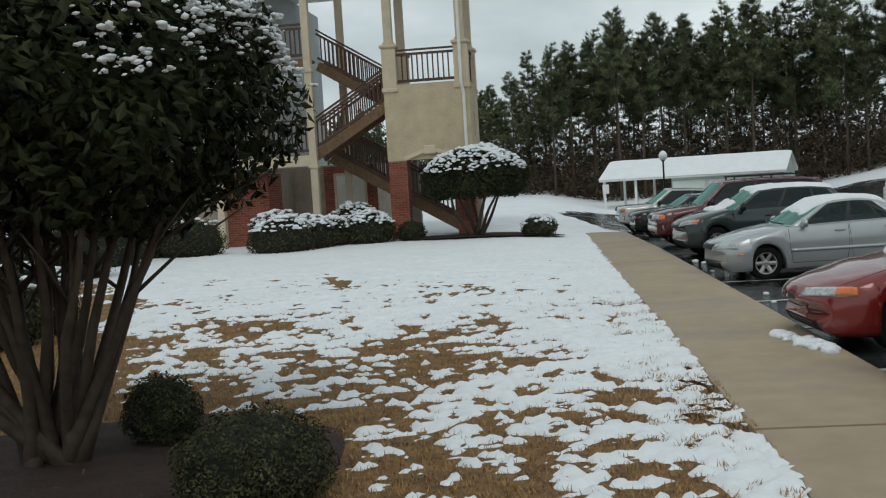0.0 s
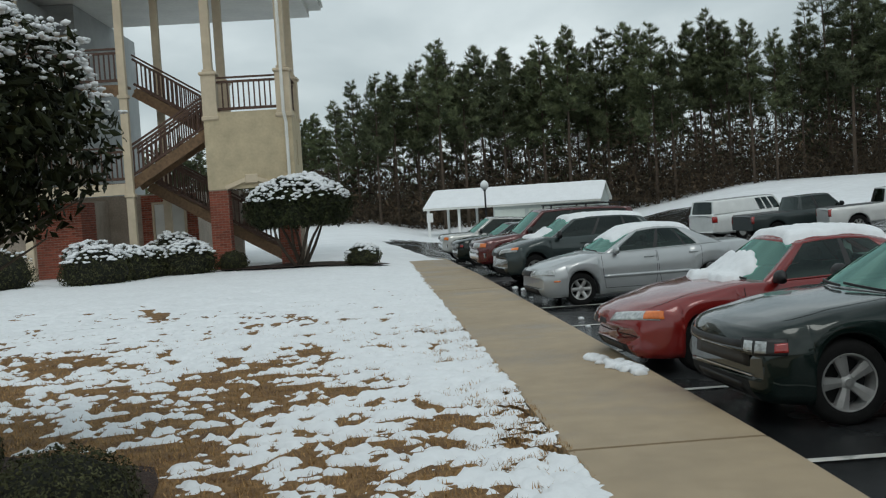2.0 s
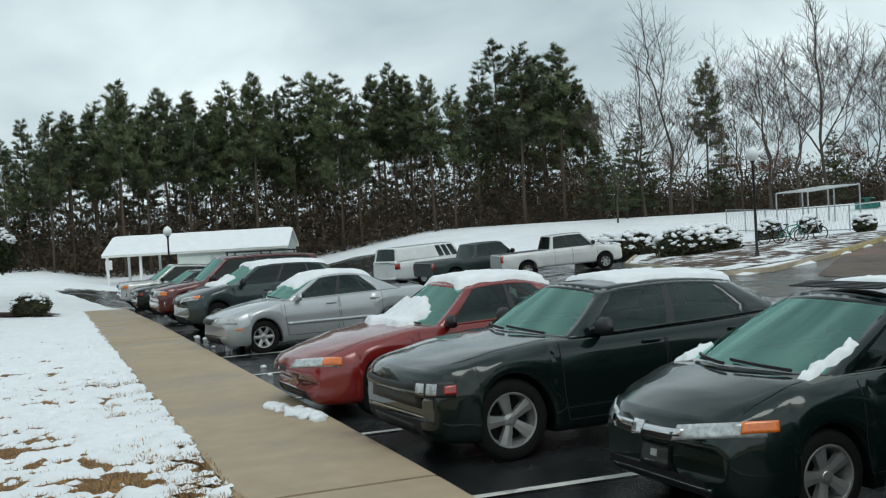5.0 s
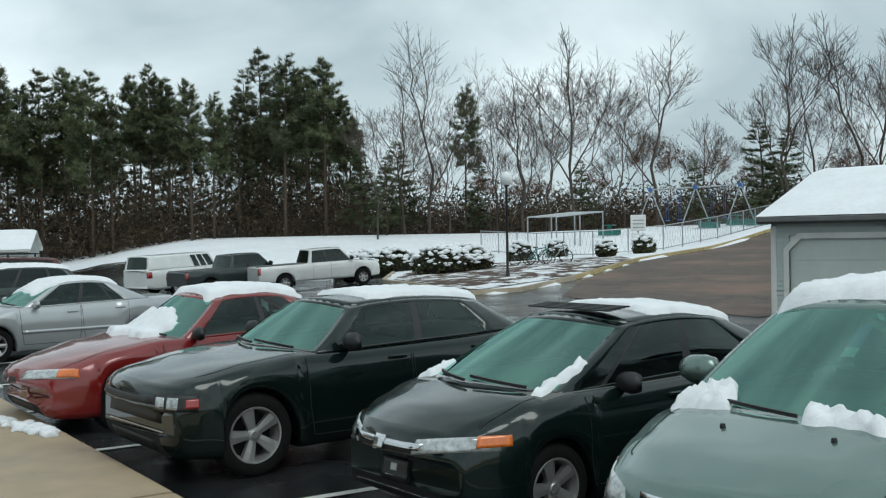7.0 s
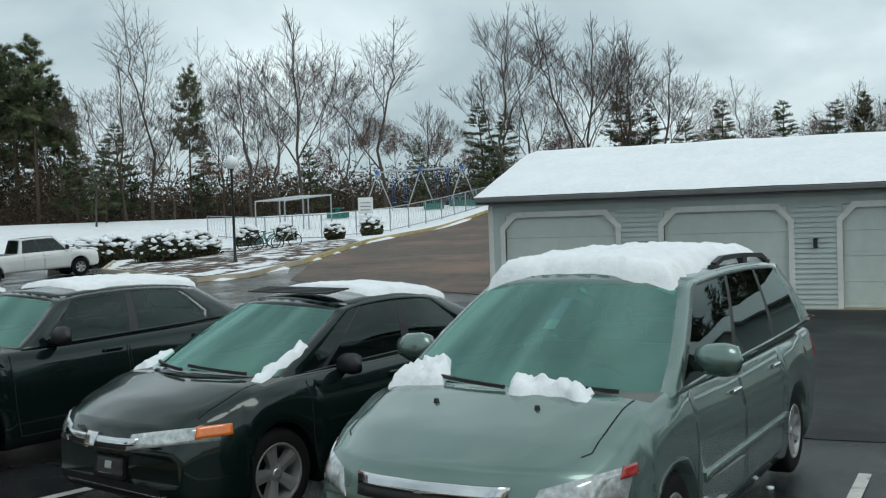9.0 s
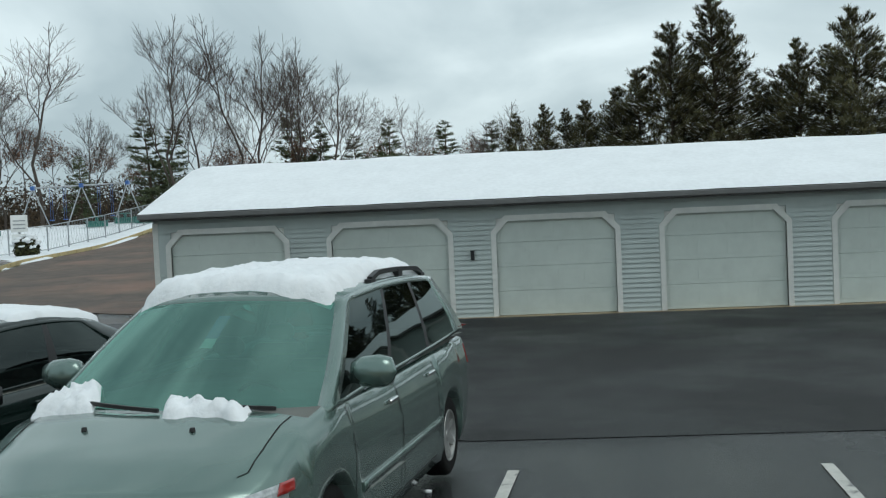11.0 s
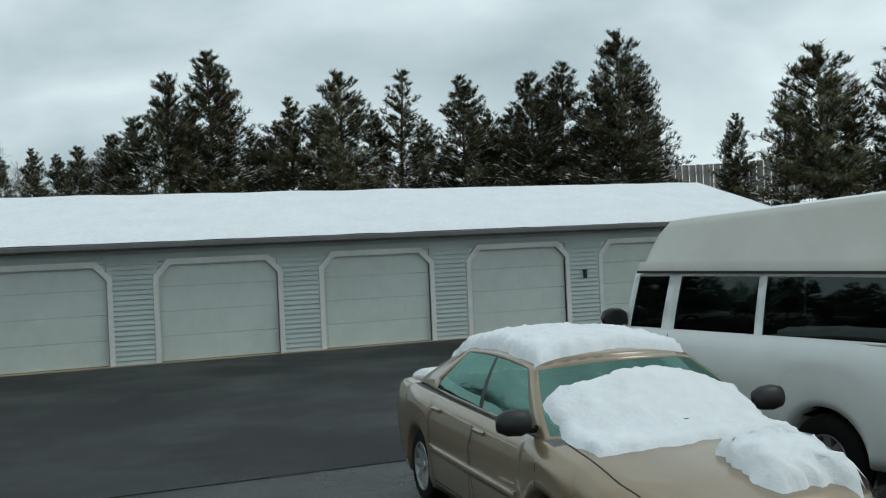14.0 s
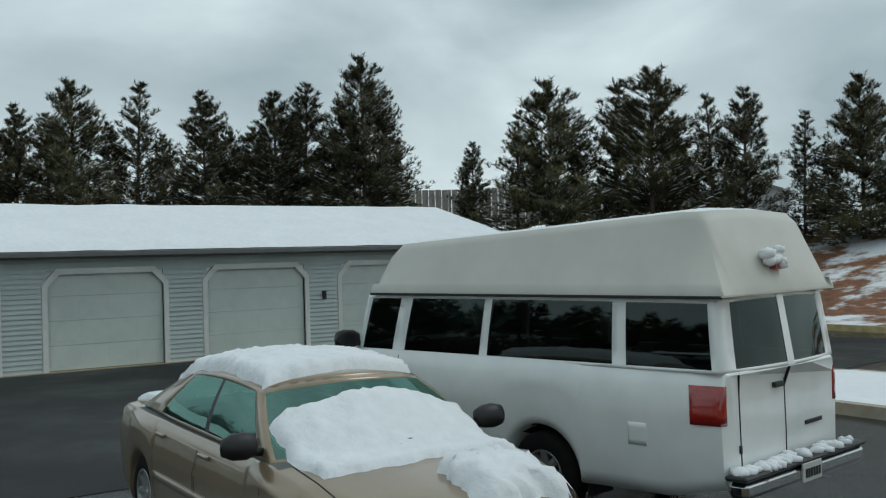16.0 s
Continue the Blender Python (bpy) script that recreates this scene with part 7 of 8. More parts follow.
# dry grass standing in the bare patches
rg = random.Random(12)
bm_v, bm_f = [], []
n_blades = 0
while n_blades < 70000:
    y = 4.3 + 12.5 * rg.random() ** 1.4
    x = rg.uniform(-4.0, kerb_x(y) - 1.56)
    if cover(x, y) > 0.10 or (math.hypot((x - TX - 0.2) / 1.9, (y - TY + 0.45) / 1.75) < 1.0):
        continue
    z, a = lawn(x, y), rg.uniform(0, math.tau)
    h, ln = rg.uniform(0.015, 0.05), rg.uniform(0.01, 0.05)
    k = len(bm_v)
    c, s = math.cos(a), math.sin(a)
    bm_v += [(x - s * 0.004, y + c * 0.004, z), (x + s * 0.004, y - c * 0.004, z), (x + c * ln, y + s * ln, z + h)]
    bm_f.append((k, k + 1, k + 2))
    n_blades += 1
me = bpy.data.meshes.new("dry_grass")
me.from_pydata(bm_v, [], bm_f)
me.materials.append(M["blade"])
tagged(new("dry_grass", me), "tan dormant grass blades between the snow", "grass", "", "stuff")

# wet snow dropped on the footpath
rs = random.Random(8)
bm = bmesh.new()
for i in range(60):
    t = rs.random()
    x, y = 6.22 + 0.0 * t + rs.gauss(0, 0.05), 10.75 - 1.25 * t + rs.gauss(0, 0.05)
    x = kerb_x(y) - 0.45 + 0.30 * t + rs.gauss(0, 0.06)
    blob(bm, (x, y, land(x, y) + 0.155), rs.uniform(0.03, 0.085), rs, 0.6, 2)
tagged(link_mesh("snow_heap", bm, M["snow"], True), "heap of slush on the wet footpath", "snow")
bm = bmesh.new()
for i in range(40):
    cx, cy = rs.choice(((9.0, 13.6), (9.6, 15.0), (8.4, 1.0), (10.6, 18.8), (11.4, 21.4)))
    x, y = cx + rs.gauss(0, 0.35), cy + rs.gauss(0, 0.3)
    blob(bm, (x, y, land(x, y) + 0.01), rs.uniform(0.03, 0.09), rs, 0.5, 1)
tagged(link_mesh("snow_crumbs", bm, M["snow"], True), "small lumps of slush on the asphalt", "snow", "", "stuff")

# ---- white van with a raised roof ----
WH = paint("white_paint", (0.76, 0.78, 0.77), 0.0, 0.4)
van = dict(size=0.97, place=(9.66, -6.71, 8.4), paint=WH, fo=0.85, wb=2.60, ro=1.86, R=0.37, rim=0.21, spokes=8, style=1,
    top=[(0.85, 0.85), (0.83, 1.0), (0.75, 1.10), (0.3, 1.24), (-0.1, 1.372), (-4.2, 1.372), (-4.43, 1.37), (-4.46, 1.33)],
    wide=[(0.85, 0.86), (0.5, 0.97), (0.0, 1.0), (-2.6, 1.0), (-4.2, 0.985), (-4.46, 0.95)], low=[(0.85, 0.45), (0.8, 0.36), (0.7, 0.32), (-3.9, 0.36), (-4.46, 0.46)],
    crown=[(0.85, 0.05), (0.4, 0.06), (-0.1, 0.012), (-4.3, 0.012)], bow=0.18, bow_r=0.10, arch=1.2, crease=0.02,
    glass=sedan_glass(0.09, -0.11, -4.36, -4.46, [(1.0, 1.335), (-0.8, 1.34), (-6.0, 1.34)], 1.937, 0.945, 0.882,
                      [(0.0, "p"), (0.02, "w"), (0.128, "p"), (0.17, "w"), (0.411, "p"), (0.434, "w"), (0.766, "p"), (0.799, "w"), (0.985, "p"), (1.0, "p")], DARK,
                      crown=0.02, bowf=0.18, bowr=0.10, taper=0.0, arc=0.01, pillar_r=0.80, seats=(-0.9, -1.9, -2.9), deck_mat=V["cabin"]),
    doors=((0.08, -0.75),), mirror=(-0.10, 1.46, 1.3),
    fit=(("tail_light", V["red_lens"], [(-4.36, 0.86, 0.95), (-4.12, 1.0, 0.95), (-4.12, 1.0, 1.25), (-4.36, 0.86, 1.25)], (-0.55, 0.83, 0), 0.012),
         ("door_gap", V["seam"], [(-4.3, -0.006, 0.62), (-4.3, 0.006, 0.62), (-4.3, 0.006, 1.34), (-4.3, -0.006, 1.34)], (-1, 0, 0), 0.004),
         ("door_gap", V["seam"], [(-4.3, 0.73, 0.62), (-4.3, 0.742, 0.62), (-4.3, 0.742, 1.34), (-4.3, 0.73, 1.34)], (-1, 0, 0), 0.004),
         ("door_handle", V["rubber"], [(-4.3, 0.05, 1.17), (-4.3, 0.20, 1.17), (-4.3, 0.20, 1.21), (-4.3, 0.05, 1.21)], (-1, 0, 0), 0.03),
         ("model_mark", V["rubber"], [(-4.3, -0.66, 0.80), (-4.3, -0.34, 0.80), (-4.3, -0.34, 0.835), (-4.3, -0.66, 0.835)], (-1, 0, 0), 0.008),
         ("hinge", V["rubber"], [(-4.3, 0.735, 0.72), (-4.3, 0.765, 0.72), (-4.3, 0.765, 0.78), (-4.3, 0.735, 0.78)], (-1, 0, 0), 0.012),
         ("fuel_flap", WH, [(-3.72, 1.0, 0.74), (-3.54, 1.0, 0.74), (-3.54, 1.0, 0.92), (-3.72, 1.0, 0.92)], (0, 1, 0), 0.006)))
c_van = vehicle("passenger_van", van, "white passenger van with a tall raised roof", "van")
bm = bmesh.new()
box(bm, -4.60, -4.43, -1.02, 1.02, 0.42, 0.56, 0.04)
part("rear_bumper", bm, V["chrome"], c_van)
bm = bmesh.new()
box(bm, -4.61, -4.42, -1.03, 1.03, 0.56, 0.60, 0.015)
part("bumper_step", bm, V["rubber"], c_van)
bm = bmesh.new()
box(bm, -4.618, -4.60, -0.16, 0.16, 0.42, 0.57, 0.004)
plate = part("number_plate", bm, V["plate"], c_van)
for k in range(6):
    bm = bmesh.new()
    box(bm, -4.624, -4.619, -0.125 + k * 0.044, -0.097 + k * 0.044, 0.455, 0.525)
    part("plate_bar", bm, V["rubber"], plate)
bm = bmesh.new()
backf = van["fn"][2]
cells = [backf(q, v) + Vector((-0.004, 0, 0)) for q, v in ((-0.06, 0.0), (0.06, 0.0), (0.06, 1.0), (-0.06, 1.0))]
bm.faces.new([bm.verts.new(p) for p in cells])
part("rear_door_post", bm, WH, c_van)
# raised roof, higher towards the tail
bm = bmesh.new()
rows = []
prof = ((-0.32, 1.94, 0.0), (-0.35, 2.02, 0.0), (-0.52, 2.38, 0.9), (-0.62, 2.45, 1.0), (-2.3, 2.53, 1.0), (-3.9, 2.62, 1.0), (-4.08, 2.615, 1.0), (-4.17, 2.53, 0.9), (-4.37, 2.02, 0.0), (-4.40, 1.94, 0.0))
for x, z, k in prof:
    hgt = z - 1.92
    row = []
    ring = [(0.93, 1.925), (0.93, 1.925 + min(0.09, hgt)), (0.905, 1.925 + min(0.11, hgt)), (0.905 - 0.13 * max(0, hgt - 0.1) / 0.5, max(1.94, z - 0.09)), (0.72, max(1.94, z - 0.02)), (0.4, z), (0.0, z + 0.01)]
    for sg in (1, -1):
        row += [bm.verts.new((x, sg * y, zz)) for y, zz in (ring if sg > 0 else ring[-2::-1])]
    rows.append(row)
for a, b in zip(rows, rows[1:]):
    for k in range(len(a) - 1):
        bm.faces.new((a[k], a[k + 1], b[k + 1], b[k])).smooth = True
bm.faces.new(rows[0])
bm.faces.new(rows[-1])
bmesh.ops.recalc_face_normals(bm, faces=bm.faces)
roof_tree = BVHTree.FromBMesh(bm)
part("raised_roof", bm, mat("fibreglass", (0.56, 0.55, 0.50), 0.5, var=0.05, scale=3, big=0.06, bump=0.04), c_van, "cream fibreglass raised roof")
bm = bmesh.new()
for sg in (1, -1):
    beam(bm, (-0.32, sg * 0.925, 1.925), (-4.38, sg * 0.925, 1.925), 0.03, 0.025)
part("gutter", bm, V["rubber"], c_van)
bm = bmesh.new()
box(bm, -4.385, -4.31, -0.07, 0.07, 2.12, 2.16)
part("third_brake_light", bm, V["red_lens"], c_van)
lie_snow("car_snow", c_van, van, -0.75, -4.05, -0.72, 0.72, 0.028, "thin snow along the van's raised roof", 91, 0.03, roof_tree, 0.09)
bm = bmesh.new()
rr_ = random.Random(4)
for i in range(60):
    blob(bm, (-4.52 + rr_.gauss(0, 0.04), rr_.uniform(-0.98, 0.98), 0.612), rr_.uniform(0.03, 0.075), rr_, 0.6)
o = link_mesh("bumper_snow", bm, M["snow"], True)
o.matrix_world = c_van.matrix_world
tagged(o, "ridge of snow along the van's rear bumper", "snow")
bm = bmesh.new()
for i in range(14):
    blob(bm, (-4.37, 0.02 + rr_.gauss(0, 0.06), 2.21 + rr_.gauss(0, 0.035)), rr_.uniform(0.03, 0.06), rr_, 0.9)
o = link_mesh("brake_light_snow", bm, M["snow"], True)
o.matrix_world = c_van.matrix_world
tagged(o, "clump of snow over the van's high brake light", "snow")

# ---- vehicles across the lot ----
cargo = dict(van, stretch=1.0, place=(36.0, 41.8, 0.0), glass=sedan_glass(0.20, -0.28, -4.20, -4.34, [(1.0, 1.33), (-6.0, 1.34)], 2.0, 0.955, 0.84,
             [(0.0, "p"), (0.035, "w"), (0.13, "p"), (0.155, "w"), (0.235, "p"), (0.26, "w"), (0.34, "p"), (1.0, "p")], DARK, crown=0.04, bowf=0.18, bowr=0.07, taper=0.0, arc=0.01, pillar_r=0.82), fit=van["fit"][:1])
c_cargo = vehicle("cargo_van", cargo, "white cargo van parked across the lot", "van")


def pickup(place, pnt, label, seed):
    s = dict(place=place, paint=pnt, fo=0.95, wb=3.65, ro=1.2, R=0.38, rim=0.22, spokes=6,
        top=[(0.95, 0.88), (0.92, 1.0), (0.8, 1.06), (0.2, 1.12), (-0.4, 1.17), (-2.6, 1.17), (-2.75, 1.16), (-4.8, 1.16), (-4.85, 1.1)],
        wide=[(0.95, 0.88), (0.6, 0.96), (0.0, 0.98), (-3.6, 0.98), (-4.85, 0.96)], low=[(0.95, 0.5), (0.9, 0.42), (0.7, 0.38), (-4.3, 0.42), (-4.85, 0.5)],
        crown=[(0.95, 0.05), (0.4, 0.08), (-0.4, 0.03), (-4.8, 0.02)], bow=0.16, bow_r=0.03, arch=1.2,
        glass=sedan_glass(-0.25, -0.85, -2.42, -2.6, [(1.0, 1.13), (-6.0, 1.15)], 1.76, 0.90, 0.72, [(0.0, "p"), (0.06, "w"), (0.55, "b"), (0.61, "w"), (0.93, "p"), (1.0, "p")], DARK, crown=0.03, bowf=0.16, bowr=0.05, taper=0.0, arc=0.02),
        doors=((-0.35, -1.5), (-1.52, -2.35)), mirror=(-0.55, 1.28, 1.3), fit=(("tail_light", V["red_lens"], [(-4.8, 0.82, 0.8), (-4.75, 0.98, 0.8), (-4.75, 0.98, 1.1), (-4.8, 0.82, 1.1)], (-0.75, 0.65, 0), 0.012),))
    c = vehicle("pickup_truck", s, label, "truck")
    bm = bmesh.new()
    box(bm, -4.8, -2.68, -0.82, 0.82, 1.05, 1.166)
    part("bed_liner", bm, V["rubber"], c)
    return c


pickup((36.7, 32.2, -28.0), paint("truck_white", (0.64, 0.65, 0.64), 0.0, 0.4), "white pickup truck with an extended cab", 1)
pickup((35.5, 36.6, -12.0), paint("truck_dark", (0.03, 0.042, 0.042), 0.2, 0.4), "dark grey-green pickup truck beside the white one", 2)

# ---- far shed with a carport ----
shed = thing("carport_shed", pose(39.3, 74.9, land(41, 73) - 0.35, 0, 0, 50), "white-roofed shed with an open carport end", "shed")
bm = bmesh.new()
gable_roof(bm, -3.2, 3.2, -7.0, 7.0, 2.5, 1.35, 0.16)
part("roof", bm, M["trim"], shed)
bm = bmesh.new()
box(bm, -2.9, 2.9, -6.8, 1.4, 0.0, 2.45)
v = [bm.verts.new((x, -6.82, z)) for x, z in ((-2.9, 2.45), (2.9, 2.45), (0, 3.68))]
bm.faces.new(v)
part("wall", bm, M["siding"], shed)
for x, y in ((-2.8, 6.7), (2.8, 6.7), (-2.8, 4.2), (2.8, 4.2)):
    bm = bmesh.new()
    box(bm, x - 0.09, x + 0.09, y - 0.09, y + 0.09, -0.3, 2.4)
    part("post", bm, M["white_paint"], shed)
for y in (-5.3, -2.6, 0.1):
    bm = bmesh.new()
    box(bm, -2.94, -2.905, y - 1.2, y + 1.2, 0.02, 2.1)
    part("garage_door", bm, M["door_paint"], shed)
o = roof_snow("roof_snow", -3.24, 3.24, -7.04, 7.04, 2.5, 1.35, "smooth snow on the carport shed's roof", 5)
o.matrix_world = shed.matrix_world
bm = bmesh.new()
box(bm, -0.25, 0.25, -0.03, 0.03, 1.5, 2.2)
box(bm, -0.03, 0.03, 0.031, 0.07, -0.2, 2.2)
o = link_mesh("road_sign", bm, M["white_paint"])
o.matrix_world = pose(31.6, 75, land(31.6, 75) - 0.2, 0, 0, 0)
tagged(o, "small white sign on a post before the wood", "sign")


def street_lamp(x, y, h, label):
    s = thing("street_lamp", pose(x, y, land(x, y)), label, "street lamp", "street lamps")
    bm = bmesh.new()
    lathe(bm, [(0.14, -0.1), (0.14, 0.06), (0.09, 0.16), (0.055, 0.4), (0.05, h - 0.5), (0.09, h - 0.46), (0.12, h - 0.42), (0.0, h - 0.40)], 12)
    part("post", bm, M["black"], s, "", True)
    bm = bmesh.new()
    lathe(bm, [(0.10, h - 0.42), (0.20, h - 0.33), (0.245, h - 0.20), (0.23, h - 0.06), (0.15, h + 0.05), (0.05, h + 0.12), (0.0, h + 0.17)], 18)
    part("globe", bm, M["globe"], s, "white acorn globe", True)
    bm = bmesh.new()
    lathe(bm, [(0.06, h + 0.10), (0.02, h + 0.16), (0.0, h + 0.26)], 8)
    part("finial", bm, M["black"], s)
    return s


street_lamp(36.2, 23.6, 4.25, "black post lamp with a white globe on the bed")
street_lamp(26.8, 55.2, 4.0, "black post lamp with a white globe by the shed")

# ---- planting bed and playground ----
PBED = [(30.4, 21.0), (36.4, 20.9), (47.8, 23.8), (52.0, 27.0), (50.0, 34.0), (45.5, 35.8), (37.4, 30.6), (30.6, 22.6)]
region("planting_bed", PBED, lambda x, y: land(x, y) + 0.13, M["mulch_bed"], 0.8, "brown mulch bed with patches of snow")
for i, (az_, el, d, r) in enumerate(((53.4, -1.0, 52, 1.7), (54.6, -0.9, 53, 1.6), (49.6, -1.1, 58, 1.3), (50.8, -1.0, 59, 1.4), (48.2, -1.0, 60, 0.9), (57.6, -0.9, 62, 0.8), (62.2, -1.2, 58, 0.6), (64.2, -1.2, 60, 0.7), (59.6, -0.8, 64, 0.7))):
    x, y = d * math.sin(radians(az_)), d * math.cos(radians(az_))
    shrub("juniper", x, y, land(x, y) + 0.45, r, r * 0.9, 0.95 * min(1, r), 1500, 0.20, "snow-dusted dark juniper in the planting bed", M["leaf_box"], 60 + i, int(90 * r), 0.17, cap=0.05)


def polar(az_, d, dz=0.0):
    x, y = d * math.sin(radians(az_)), d * math.cos(radians(az_))
    return Vector((x, y, land(x, y) + 0.1 + dz))


fence = thing("chain_link_fence", Matrix(), "galvanised chain-link fence round the playground", "fence")
ring = [polar(55.5, 72), polar(58.5, 66), polar(61.5, 62), polar(65.2, 63), polar(68.0, 70), polar(71.0, 82)]
for a, b in zip(ring, ring[1:]):
    n = max(2, round((b - a).length / 2.6))
    for i in range(n + 1 if b is ring[-1] else n):
        p = a.lerp(b, i / n)
        bm = bmesh.new()
        tube(bm, [p + Vector((0, 0, -0.2)), p + Vector((0, 0, 1.45))], [0.04, 0.04], 6)
        part("fence_post", bm, M["steel"], fence)
    for z in (0.1, 1.42):
        bm = bmesh.new()
        tube(bm, [a + Vector((0, 0, z)), b + Vector((0, 0, z))], [0.03, 0.03], 5)
        part("fence_rail", bm, M["steel"], fence)
    bm = bmesh.new()
    m_ = int((b - a).length / 0.35)
    for i in range(m_):
        p, q = a.lerp(b, i / m_), a.lerp(b, (i + 1) / m_)
        for z0, z1 in ((0.1, 1.42), (1.42, 0.1)):
            beam(bm, p + Vector((0, 0, z0)), q + Vector((0, 0, z1)), 0.008, 0.008)
    part("wire_mesh", bm, M["steel"], fence)["kind"] = "stuff"

swing = thing("swing_set", Matrix(), "steel swing frame with blue fittings in the playground", "swing")
a, b = polar(64.6, 82), polar(69.2, 84)
top = Vector((0, 0, 3.0))
bm = bmesh.new()
tube(bm, [a + top, b + top], [0.06, 0.06], 8)
part("top_bar", bm, M["steel"], swing)
for t in (0.0, 0.5, 1.0):
    p = a.lerp(b, t)
    for s in (-1, 1):
        bm = bmesh.new()
        tube(bm, [p + top, p + Vector((s * 0.8, -s * 0.9, -0.1))], [0.05, 0.05], 6)
        part("leg", bm, M["steel"], swing)
    bm = bmesh.new()
    box(bm, p.x - 0.2, p.x + 0.2, p.y - 0.12, p.y + 0.12, p.z + 2.85, p.z + 3.15, 0.02)
    part("bracket", bm, M["blue_plastic"], swing)
for t in (0.18, 0.32, 0.68, 0.82):
    p = a.lerp(b, t)
    bm = bmesh.new()
    for s in (-0.2, 0.2):
        tube(bm, [p + top + Vector((s, 0, 0)), p + Vector((s, 0, 0.6))], [0.015, 0.015], 4)
    box(bm, p.x - 0.24, p.x + 0.24, p.y - 0.1, p.y + 0.1, p.z + 0.55, p.z + 0.62, 0.01)
    part("swing_seat", bm, M["blue_plastic"], swing)
frame_p = thing("climbing_frame", Matrix(), "grey steel climbing frame with overhead ladder", "climbing frame")
c0_, c1_ = polar(58.8, 70), polar(61.3, 72)
d_ = Vector((0.5, -0.8, 0))
for p in (c0_, c1_, c0_.lerp(c1_, 0.5)):
    for s in (-1, 1):
        bm = bmesh.new()
        tube(bm, [p + d_ * s + Vector((0, 0, -0.1)), p + d_ * s + Vector((0, 0, 2.2))], [0.05, 0.05], 6)
        part("upright", bm, M["steel"], frame_p)
for s in (-1, 1):
    bm = bmesh.new()
    tube(bm, [c0_ + d_ * s + Vector((0, 0, 2.2)), c1_ + d_ * s + Vector((0, 0, 2.2))], [0.05, 0.05], 6)
    part("top_rail", bm, M["steel"], frame_p)
for i in range(9):
    p = c0_.lerp(c1_, i / 8) + Vector((0, 0, 2.2))
    bm = bmesh.new()
    tube(bm, [p - d_, p + d_], [0.03, 0.03], 5)
    part("rung", bm, M["steel"], frame_p)
for az_, d in ((62.4, 78), (67.6, 80), (69.0, 82), (70.0, 80)):
    p = polar(az_, d)
    tb = thing("picnic_table", pose(p.x, p.y, p.z, 0, 0, 20), "dark green picnic table in the snow", "table", "picnic tables")
    for nm, x0, x1, y0, y1, z0, z1 in (("tabletop", -0.9, 0.9, -0.38, 0.38, 0.70, 0.76), ("bench", -0.9, 0.9, -0.85, -0.58, 0.42, 0.46), ("bench", -0.9, 0.9, 0.58, 0.85, 0.42, 0.46), ("leg", -0.6, -0.5, -0.75, 0.75, 0.0, 0.42), ("leg", 0.5, 0.6, -0.75, 0.75, 0.0, 0.42), ("upright", -0.58, -0.52, -0.1, 0.1, 0.42, 0.7), ("upright", 0.52, 0.58, -0.1, 0.1, 0.42, 0.7)):
        bm = bmesh.new()
        box(bm, x0, x1, y0, y1, z0, z1, 0.01)
        part(nm, bm, M["green_metal"], tb)
bp = polar(63.9, 60)
board = thing("notice_board", pose(bp.x, bp.y, bp.z, 0, 0, -60), "white notice boards on a post by the gate", "sign")
for nm, z0, z1, w in (("panel", 1.25, 2.15, 0.42), ("panel", 0.75, 1.15, 0.40)):
    bm = bmesh.new()
    box(bm, -w, w, -0.05, 0.0, z0, z1, 0.01)
    part(nm, bm, M["white_paint"], board)
bm = bmesh.new()
box(bm, -0.05, 0.05, 0.002, 0.09, -0.2, 2.1)
part("post", bm, M["steel"], board)
for k in range(3):
    bm = bmesh.new()
    box(bm, -0.3, 0.3, -0.056, -0.051, 1.42 + k * 0.2, 1.48 + k * 0.2)
    part("text_bar", bm, M["steel"], board)


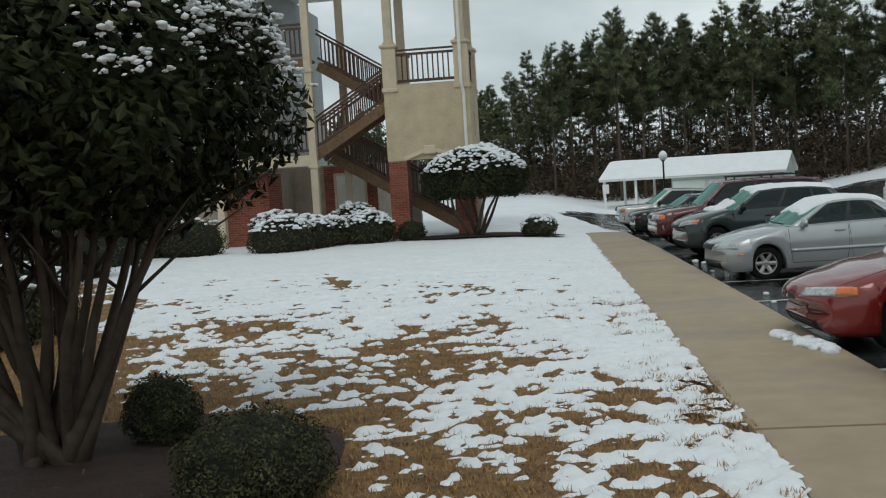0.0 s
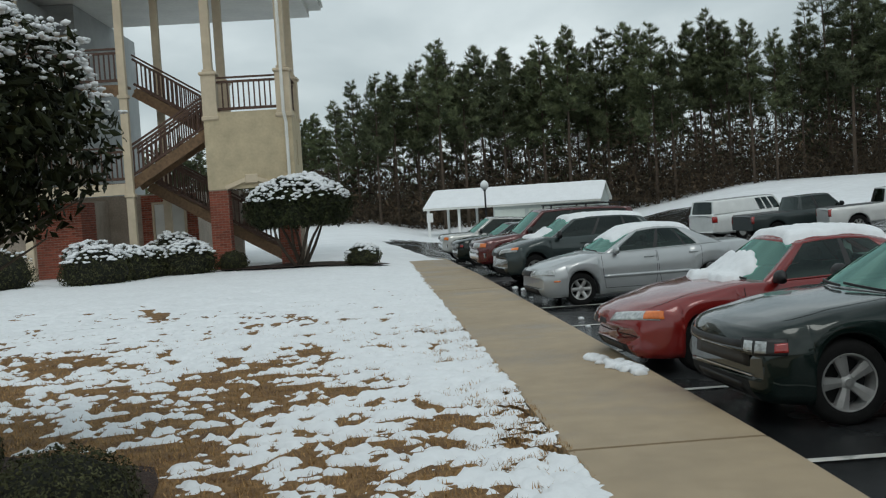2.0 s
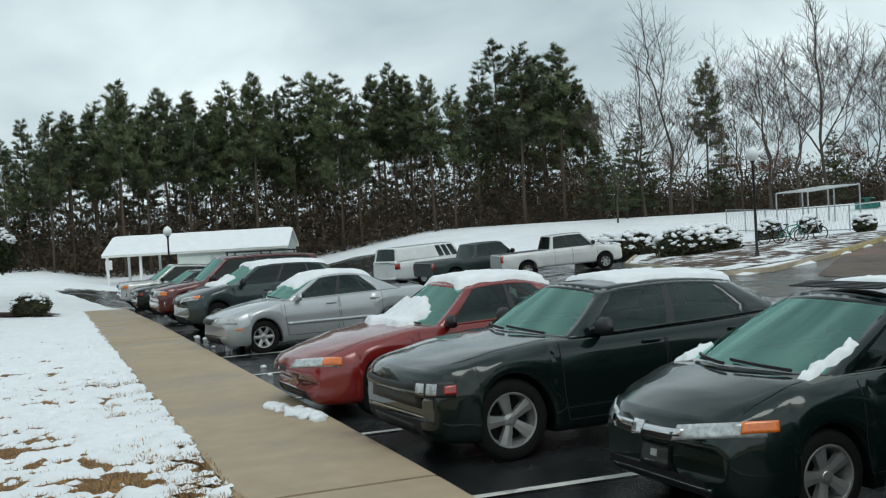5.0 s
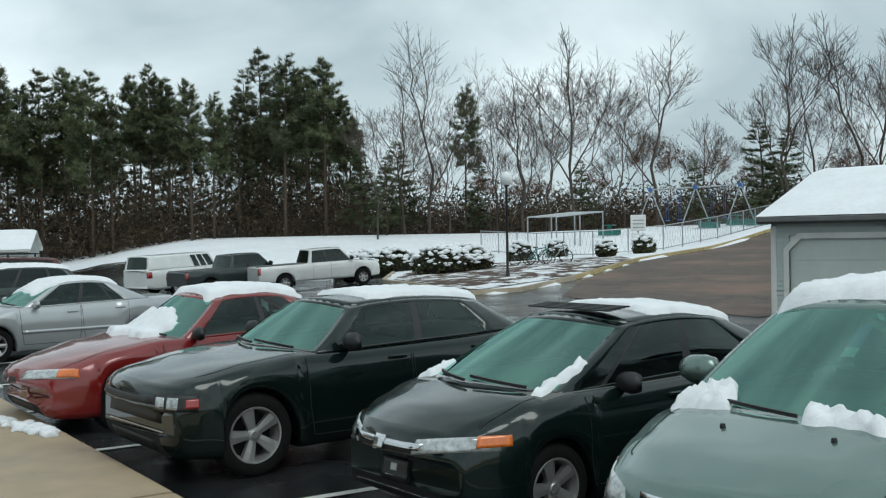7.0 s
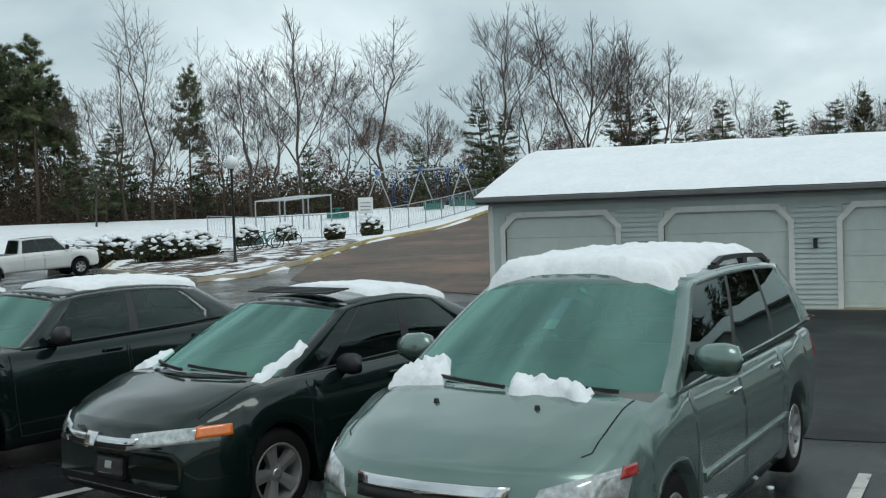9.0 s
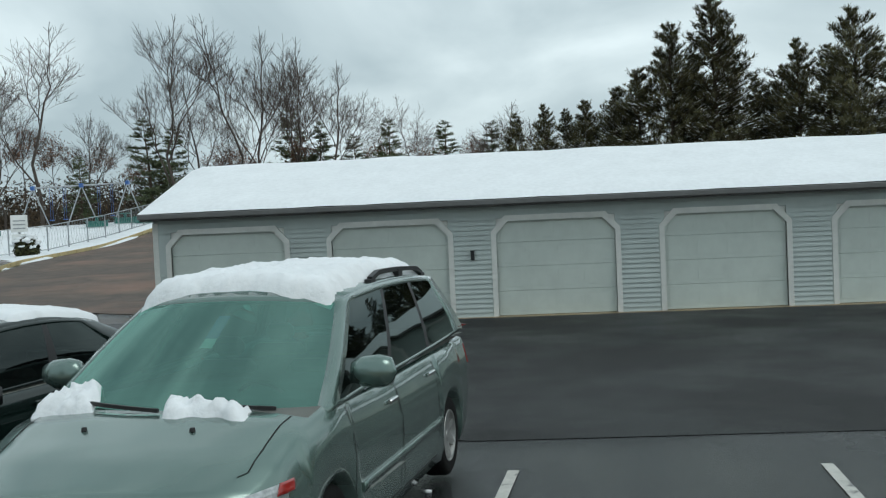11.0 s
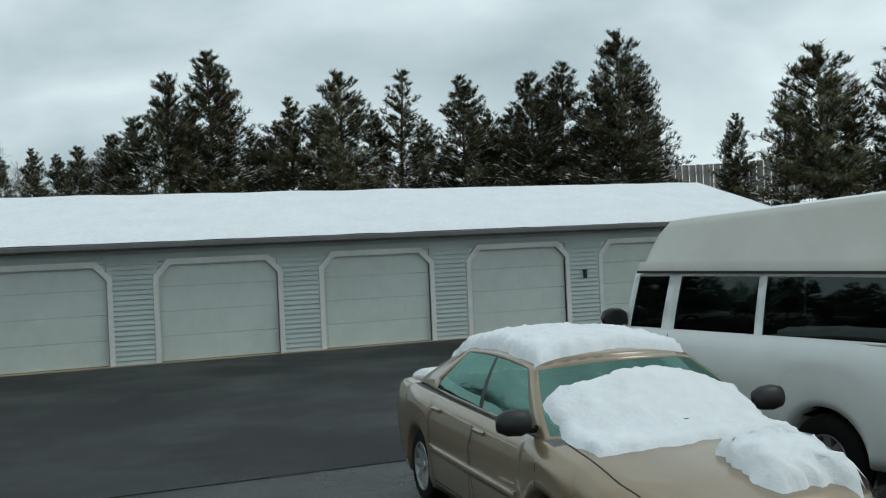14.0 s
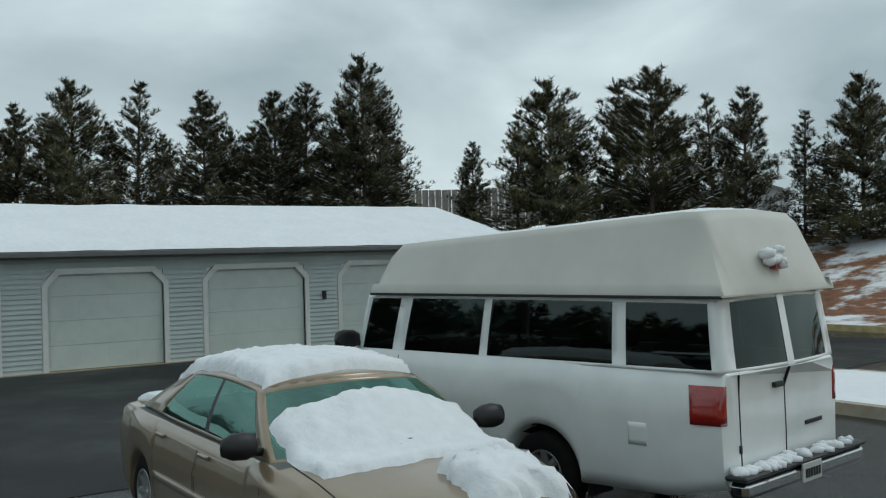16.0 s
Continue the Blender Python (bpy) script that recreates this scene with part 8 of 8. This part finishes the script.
def bicycle(p, ang, mm, label):
    bk = thing("bicycle", pose(p.x, p.y, p.z, 0, 0, ang), label, "bicycle", "bicycles")
    for x in (-0.52, 0.52):
        w = part("wheel", bmesh.new(), V["tyre"], bk)
        bm = bmesh.new()
        pts = [(x + 0.33 * math.cos(k * math.tau / 20), 0, 0.34 + 0.33 * math.sin(k * math.tau / 20)) for k in range(21)]
        tube(bm, pts, [0.025] * 21, 5, False)
        part("tyre", bm, V["tyre"], w)
        bm = bmesh.new()
        for k in range(8):
            tube(bm, [(x, 0, 0.34), (x + 0.32 * math.cos(k * math.tau / 8), 0, 0.34 + 0.32 * math.sin(k * math.tau / 8))], [0.006, 0.006], 3, False)
        part("spoke_set", bm, M["steel"], w)
    bm = bmesh.new()
    for a, b in (((-0.52, 0.34), (-0.05, 0.30)), ((-0.05, 0.30), (-0.18, 0.86)), ((-0.52, 0.34), (-0.15, 0.78)), ((-0.05, 0.30), (0.36, 0.80)), ((-0.15, 0.78), (0.34, 0.86)), ((0.34, 0.98), (0.52, 0.34))):
        tube(bm, [(a[0], 0, a[1]), (b[0], 0, b[1])], [0.028, 0.028], 6)
    part("frame", bm, mm, bk)
    bm = bmesh.new()
    box(bm, -0.30, -0.06, -0.07, 0.07, 0.86, 0.92, 0.02)
    part("saddle", bm, V["rubber"], bk)
    bm = bmesh.new()
    tube(bm, [(0.28, -0.28, 1.0), (0.34, 0, 0.98), (0.28, 0.28, 1.0)], [0.016] * 3, 6)
    part("handlebar", bm, V["rubber"], bk)


bicycle(polar(58.6, 53), -40, M["green_metal"], "teal bicycle leaning at the snowy rack")
bicycle(polar(57.8, 54), -30, V["rubber"], "black bicycle at the snowy rack")
bicycle(polar(59.5, 53.5), -60, M["steel"], "grey bicycle at the snowy rack")

# ---- fence above the garages ----
bf = thing("board_fence", Matrix(), "weathered grey board fence on the bank", "fence")
fpts = [(42.5, -23.0), (39.5, -29.5), (35.0, -33.0), (30.5, -36.5)]
fpts = [Vector(p) for p in fpts]
bm = bmesh.new()
box(bm, -0.07, 0.07, -0.012, 0.012, 0, 1.8)
plank = bpy.data.meshes.new("plank")
bm.to_mesh(plank)
bm.free()
plank.materials.append(M["fence"])
for a, b in zip(fpts, fpts[1:]):
    n = int((b - a).length / 0.155)
    ang = math.degrees(math.atan2((b - a).y, (b - a).x))
    for i in range(n):
        p = a.lerp(b, i / n)
        o = new("plank", plank)
        o.parent = bf
        o.matrix_basis = pose(p.x, p.y, 3.45 + 0.02 * rs.random(), 0, 0, ang) @ pose(0, 0.03 if i % 2 else -0.03, 0)
    for z in (3.8, 4.9):
        bm = bmesh.new()
        beam(bm, (a.x, a.y, z), (b.x, b.y, z), 0.04, 0.09)
        part("fence_rail", bm, M["fence"], bf)
# leafless shrub and far roof beyond the fence
house2 = thing("far_house", pose(52, -62, 3.2, 0, 0, 30), "far house with a snow-dusted grey roof", "house")
bm = bmesh.new()
box(bm, -6, 6, -4, 4, 0, 3.0)
part("wall", bm, M["wall_grey"], house2)
bm = bmesh.new()
gable_roof(bm, -6.4, 6.4, -4.4, 4.4, 3.0, 2.2, 0.2)
part("roof", bm, M["fascia"], house2)
